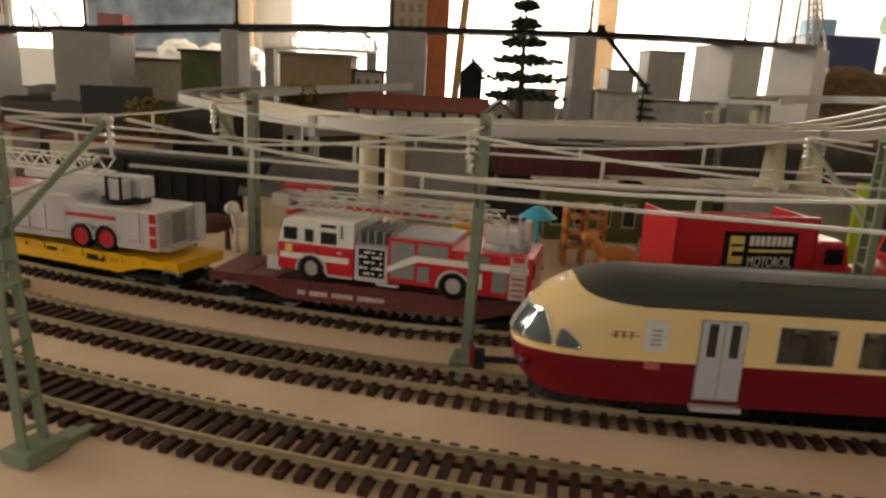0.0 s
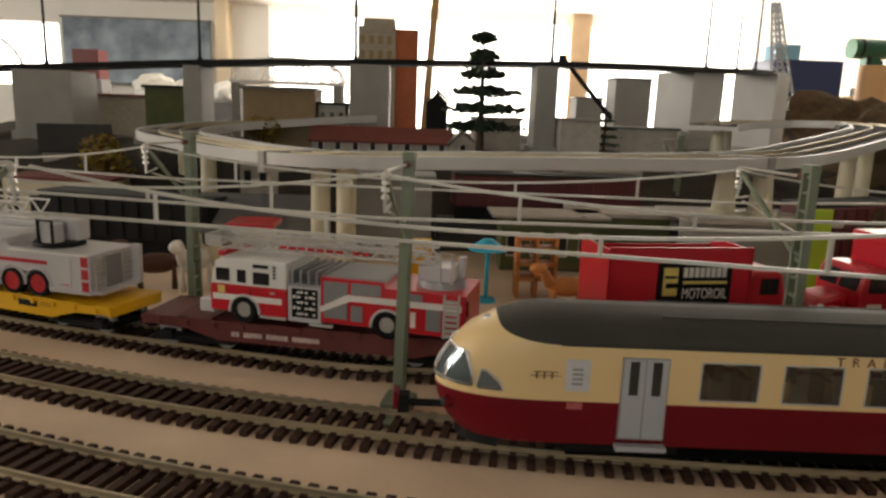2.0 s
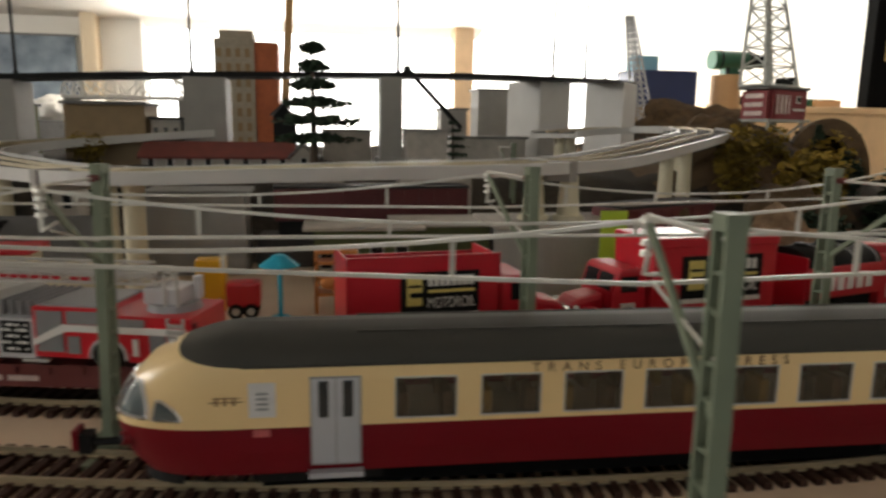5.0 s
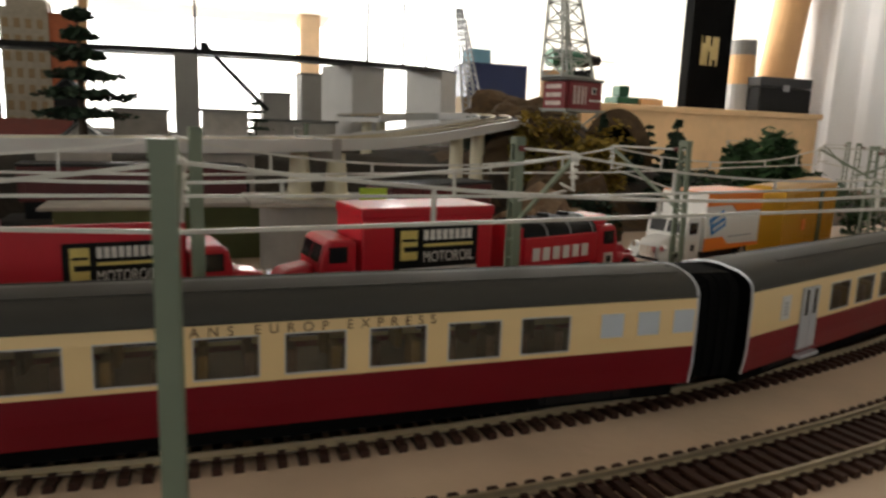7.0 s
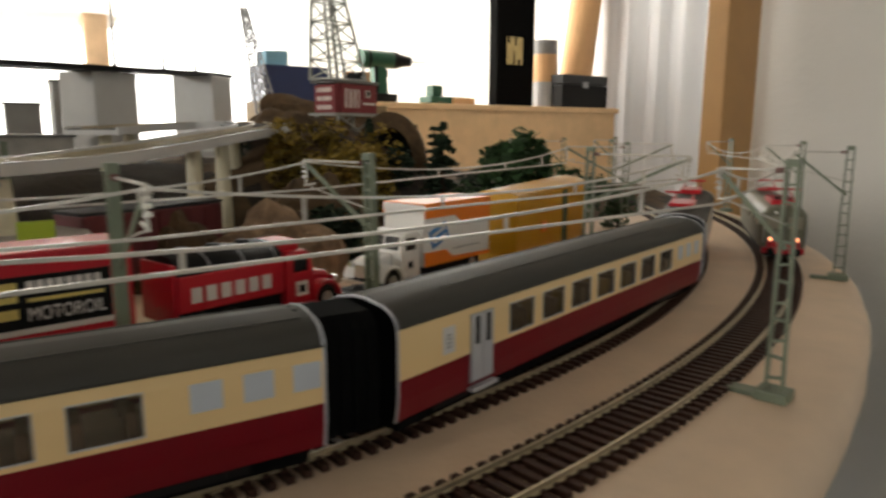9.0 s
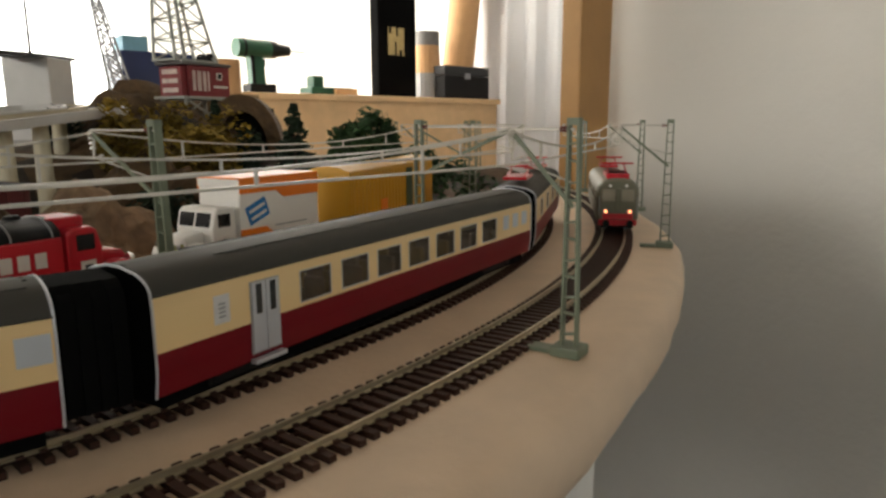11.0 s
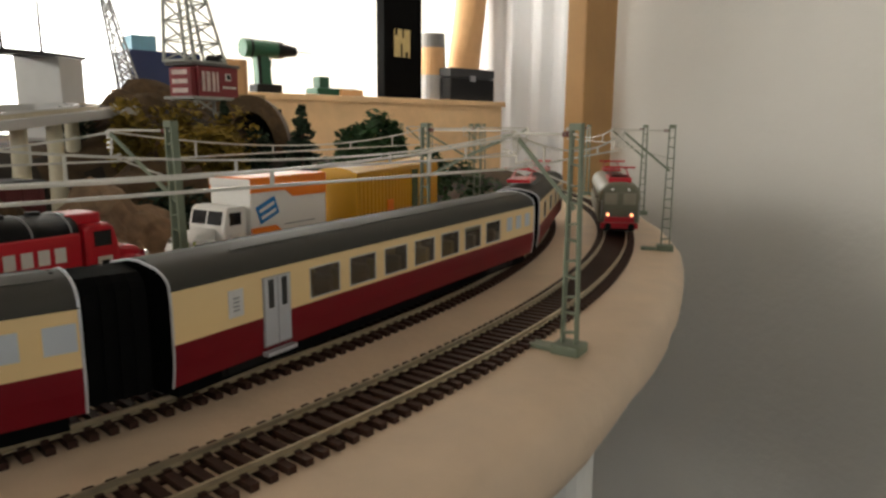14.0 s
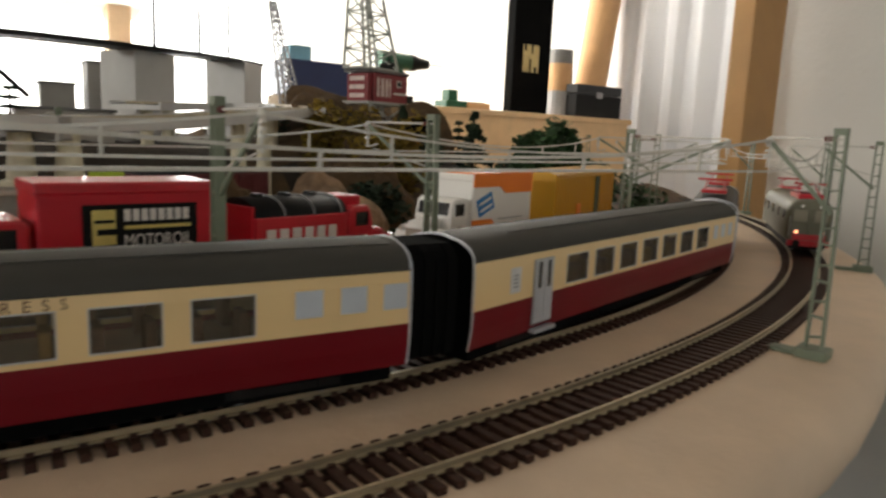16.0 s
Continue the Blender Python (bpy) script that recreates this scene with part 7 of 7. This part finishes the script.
# second, distant lattice crane
far = thing("lattice_crane", pose(0.765, 1.44, 0.10), "distant dark lattice crane with a slanting jib", "crane")
lo_w, hi_w = 0.020, 0.005
def jib_at(u, sx, sy):
    w = lo_w + (hi_w - lo_w) * u
    return Vector((0.020 - 0.052 * u + sx * w, sy * w, -0.02 + 0.26 * u))
for sx in (-1, 1):
    for sy in (-1, 1):
        bm = bmesh.new()
        bar(bm, jib_at(0, sx, sy), jib_at(1, sx, sy), 0.0035, 0.0035)
        part("chord", bm, M_GREYMET, far)
for k in range(11):
    u, v = k / 11, (k + 1) / 11
    for sy in (-1, 1):
        bm = bmesh.new()
        bar(bm, jib_at(u, -1, sy), jib_at(v, 1, sy), 0.0022, 0.0022)
        bar(bm, jib_at(u, 1, sy), jib_at(v, -1, sy), 0.0022, 0.0022)
        part("lattice", bm, M_GREYMET, far)
blue = thing("blue_box", pose(0.93, 1.68, 0), "dark blue cardboard box on a grey stand", "box")
part("carton", box(-0.088, 0.075, -0.05, 0.06, 0.166, 0.250), M_BLUEBOX, blue, "dark blue carton", bevel=0.003)
part("flap", box(-0.075, -0.02, -0.03, 0.03, 0.250, 0.285), M_LIGHTBLUE, blue, bevel=0.002)
part("stand", box(-0.10, 0.065, -0.045, 0.055, -0.9, 0.166), M_PLASTERTAN, blue)
log = thing("wooden_cylinder", pose(1.10, 1.66, 0), "light wooden cylinder on a brown stand", "cylinder")
part("cylinder", cyl(0.036, 0.036, 0.085, 24, pose(0, 0, 0.160)), M_CARD, log)
part("stand", box(-0.06, 0.06, -0.05, 0.05, -0.9, 0.160), M_PLASTERTAN, log)


# ---- figures and small things by the freight train ----
def beast(x, y, turn, size, mat, label):
    """A plain four-legged toy figure in one mesh."""
    bm = bmesh.new()
    m = Matrix.Scale(size, 4)
    bmesh.ops.create_uvsphere(bm, u_segments=14, v_segments=8, radius=0.5, matrix=m @ Matrix.Translation((0, 0, 0.62)) @ Matrix.Diagonal((1.1, 0.45, 0.5, 1)))
    for dx in (-0.38, 0.38):
        for dy in (-0.12, 0.12):
            cyl(0.07, 0.05, 0.58, 7, m @ Matrix.Translation((dx, dy, 0)), bm)
    cyl(0.16, 0.10, 0.48, 8, m @ Matrix.Translation((0.45, 0, 0.68)) @ Matrix.Rotation(radians(32), 4, "Y"), bm)
    bmesh.ops.create_uvsphere(bm, u_segments=10, v_segments=6, radius=0.16, matrix=m @ Matrix.Translation((0.78, 0, 1.08)) @ Matrix.Diagonal((1.5, 0.8, 0.9, 1)))
    cyl(0.05, 0.02, 0.45, 6, m @ Matrix.Translation((-0.52, 0, 0.35)), bm)
    ob = new("toy_figure", mesh_of(bm, mat, smooth=True))
    ob.matrix_basis = pose(x, y, 0, 0, 0, turn)
    return tagged(ob, label, "toy figure", "toy animals on the board")


beast(-0.113, 0.425, 200, 0.024, M_HORSEBROWN, "dark brown four-legged toy figure on the board")
beast(-0.092, 0.428, 260, 0.026, M_WHITE, "white four-legged toy figure on the board")
beast(0.118, 0.400, 190, 0.022, M_ORANGETOY, "orange four-legged toy figure on the board")
par = thing("toy_parasol", pose(0.075, 0.415, 0), "cyan toy parasol on a thin stand", "parasol")
part("canopy", cyl(0.0110, 0.0030, 0.006, 18, pose(0, 0, 0.030)), M_CYAN, par)
part("stem", cyl(0.0012, 0.0012, 0.030, 8), M_CYAN, par)
part("foot", cyl(0.0060, 0.0050, 0.002, 14), M_CYAN, par)
rack = thing("toy_rack", pose(0.105, 0.43, 0), "orange slatted toy rack", "rack")
for x in (-0.011, 0, 0.011):
    part("post", box(x - 0.001, x + 0.001, -0.006, 0.006, 0, 0.034), M_ORANGETOY, rack)
for z in (0.010, 0.019, 0.028, 0.034):
    part("shelf", box(-0.012, 0.012, -0.006, 0.006, z, z + 0.0018), M_ORANGETOY, rack)
red = thing("toy_barrow", pose(0.055, 0.425, 0), "small red toy cart on the board", "toy cart")
part("body", box(-0.009, 0.009, -0.006, 0.006, 0.006, 0.020), M_RED, red, bevel=0.002)
for y in (-0.006, 0.006):
    wheel(red, -0.004, y, 0.004, 0.002)
    wheel(red, 0.004, y, 0.004, 0.002)
cr = thing("toy_crate", pose(0.036, 0.44, 0), "yellow toy crate on the board", "crate")
part("body", box(-0.008, 0.008, -0.006, 0.006, 0, 0.030), M_YELLOW, cr, bevel=0.001)


# ---- the far shelf and what stands on it ----
shelf = thing("wall_shelf", pose(0, 0, 0), "light pine shelf unit along the far wall", "shelf")
part("front_board", box(1.60, 3.12, 2.56, 2.58, -0.90, 0.185), M_PINE, shelf)
part("top_board", box(1.58, 3.14, 2.55, 3.08, 0.185, 0.212), M_PINE, shelf, bevel=0.003)
blk = thing("black_box", pose(2.50, 2.72, 0.212), "tall black box with a gold emblem", "box")
part("body", box(-0.115, 0.125, -0.06, 0.0, 0, 0.66), M_VOID, blk, bevel=0.004)
part("emblem", box(-0.055, 0.045, -0.063, -0.059, 0.200, 0.330), M_GOLD, blk, "worn gold emblem shape")
for x0, x1, z0, z1 in ((-0.014, -0.006, 0.200, 0.262), (0.016, 0.030, 0.200, 0.225), (-0.050, -0.036, 0.300, 0.331), (-0.004, 0.004, 0.290, 0.331)):
    part("emblem_gap", box(x0, x1, -0.065, -0.0615, z0, z1), M_VOID, blk)
part("top_knob", box(-0.03, 0.02, -0.05, -0.02, 0.66, 0.70), M_CARD, blk, bevel=0.004)
roll = thing("cardboard_tube", pose(3.00, 2.74, 0.377, 0, 8, 0), "leaning brown cardboard tube", "cardboard tube")
part("tube", cyl(0.085, 0.085, 0.60, 28), M_CARD, roll)
bot = thing("brown_bottle", pose(2.775, 2.74, 0.212), "grey can with a brown cap", "bottle")
part("can", cyl(0.075, 0.075, 0.13, 20), M_GREYMET, bot)
part("neck", cyl(0.068, 0.062, 0.14, 20, pose(0, 0, 0.13)), M_CARD, bot)
part("cap", cyl(0.062, 0.06, 0.07, 20, pose(0, 0, 0.27)), M_ROOFGREY, bot)
dk = thing("dark_case", pose(2.92, 2.66, 0.212), "dark blue tool case on the shelf", "case")
part("body", box(-0.16, 0.17, -0.07, 0.08, 0, 0.115), M_BLACK, dk, bevel=0.006)
part("lid", box(-0.16, 0.17, -0.07, 0.08, 0.118, 0.165), M_ROOFBLACK, dk, bevel=0.006)
part("latch", box(-0.02, 0.02, -0.075, -0.068, 0.10, 0.13), M_GREYMET, dk)
gb = thing("green_tool", pose(2.07, 2.68, 0.212), "small green plastic tool on the shelf", "tool")
part("base", box(-0.085, 0.14, -0.05, 0.05, 0, 0.035), M_DRILL, gb, bevel=0.008)
part("knob", box(-0.06, -0.005, -0.03, 0.03, 0.035, 0.085), M_DRILL, gb, bevel=0.008)
part("block", box(0.03, 0.15, -0.07, -0.05, 0, 0.03), M_CARD, gb, bevel=0.003)
dr = thing("cordless_drill", pose(1.735, 2.66, 0.212, 0, 0, 0), "green cordless drill standing on its battery", "drill")
part("battery", box(-0.045, 0.075, -0.035, 0.035, 0, 0.038), M_BLACK, dr, bevel=0.006)
bm = bmesh.new()
prism(bm, [(-0.028, 0.035), (0.036, 0.035), (0.030, 0.125), (0.022, 0.15), (-0.034, 0.15), (-0.030, 0.09)], -0.022, 0.022)
part("grip", bm, M_DRILL, dr, bevel=0.006)
part("motor_body", cyl(0.038, 0.036, 0.150, 22, pose(-0.085, 0, 0.180, 0, 90, 0)), M_DRILL, dr, "green motor housing")
part("gear_ring", cyl(0.036, 0.034, 0.030, 22, pose(0.065, 0, 0.180, 0, 90, 0)), M_BLACK, dr)
part("chuck", cyl(0.029, 0.020, 0.065, 20, pose(0.095, 0, 0.180, 0, 90, 0)), M_BLACK, dr, "black chuck")
part("bit", cyl(0.0032, 0.0025, 0.085, 8, pose(0.16, 0, 0.180, 0, 90, 0)), M_GREYMET, dr)
bm = bmesh.new()
prism(bm, [(-0.026, 0.040), (-0.012, 0.040), (-0.016, 0.150), (-0.032, 0.150), (-0.028, 0.09)], -0.0235, 0.0235)
part("grip_pad", bm, M_BLACK, dr, "black rubber grip pad")
part("vent_band", cyl(0.0385, 0.0385, 0.010, 22, pose(-0.060, 0, 0.180, 0, 90, 0)), M_BLACK, dr)
part("trigger", box(0.030, 0.042, -0.010, 0.010, 0.110, 0.140), M_BLACK, dr, bevel=0.003)

# picture on the far wall, and the pale things below it
M_PICTURE = material("blue_grey_painting", (0.22, 0.27, 0.32), 0.6, vary=0.6, size=0.10, second=(0.06, 0.08, 0.11))
pic = thing("wall_picture", pose(-1.02, 3.09, 0.31), "blue grey landscape picture on the far wall", "picture")
part("canvas", box(-0.455, 0.155, -0.012, 0.0, -0.13, 0.13), M_PICTURE, pic)
for z in (-0.138, 0.130):
    part("frame", box(-0.463, 0.163, -0.016, 0.0, z, z + 0.008), M_ROOFGREY, pic)
mem = thing("cardboard_block", pose(-1.19, 2.7, 0), "brown carton on a dark stand", "carton")
part("carton", box(-0.05, 0.045, -0.04, 0.04, 0.18, 0.285), M_BROWNFLAT, mem, bevel=0.003)
part("stand", box(-0.05, 0.05, -0.04, 0.04, -0.9, 0.18), M_ROOFGREY, mem)
for x, w, h in ((-0.92, 0.12, 0.055), (-0.80, 0.10, 0.05), (-0.66, 0.09, 0.045)):
    b = thing("pale_bundle", pose(x, 2.6, 0.0), "pale crumpled plastic bundle on a stand", "bundle")
    bm = bmesh.new()
    bmesh.ops.create_icosphere(bm, subdivisions=4, radius=1.0)
    for v in bm.verts:
        v.co *= 1 + 0.22 * noise.noise(v.co * 2.5 + Vector((x * 7, 0, 0)))
        v.co = Vector((v.co.x * w * 0.6, v.co.y * 0.08, v.co.z * h))
    part("wrap", bm, M_WHITE, b, smooth=True, at=pose(0, 0, 0.105 + h * 0.8))
    part("stand", box(-w * 0.5, w * 0.5, -0.06, 0.06, -0.9, 0.11), M_ROOFGREY, b)
# white arched model bridge on the upper line
arch = thing("arch_bridge", pose(-0.50, 0.83, 0.136), "white lattice arch bridge on the upper line", "model bridge")
for y in (-0.022, 0.022):
    bm = bmesh.new()
    pts = [(0.085 * math.cos(a), y, 0.048 * math.sin(a)) for a in np.linspace(0, math.pi, 15)]
    tube(bm, pts, 0.0016, 6)
    part("arch_rib", bm, M_WHITE, arch)
    for p in pts[1:-1]:
        bm = bmesh.new()
        rod(bm, (p[0], y, 0), p, 0.0009, 5)
        part("hanger", bm, M_WHITE, arch)
truss = thing("truss_bridge", pose(-0.145, 1.00, 0.134), "white lattice truss bridge behind the upper line", "model bridge")
part("deck", box(-0.075, 0.075, -0.018, 0.018, 0, 0.004), M_WHITE, truss)
for y in (-0.017, 0.017):
    top = [Vector((0.075 * math.cos(a), y, 0.004 + 0.030 * math.sin(a) ** 0.7)) for a in np.linspace(math.pi, 0, 11)]
    bm = bmesh.new()
    tube(bm, top, 0.0014, 6)
    part("top_chord", bm, M_WHITE, truss)
    for k, (a, b) in enumerate(zip(top, top[1:])):
        bm = bmesh.new()
        rod(bm, (a.x, y, 0.004), b if k % 2 else a, 0.0009, 5)
        rod(bm, a if k % 2 else (b.x, y, 0.004), (b.x, y, 0.004) if k % 2 else a, 0.0009, 5)
        part("diagonal", bm, M_WHITE, truss)
for x in (-0.068, 0.068):
    part("bridge_post", box(x - 0.006, x + 0.006, -0.014, 0.014, -0.085, 0), M_CONCRETE, truss)
red2 = thing("red_sign_board", pose(-0.60, 0.99, 0.06), "red and white sign board behind the bridge", "sign")
part("board", box(-0.06, 0.05, -0.004, 0.004, 0, 0.15), M_WHITE, red2)
for z in (0.06, 0.10):
    part("bar", box(-0.05, 0.04, -0.006, -0.003, z, z + 0.022), M_RED, red2)
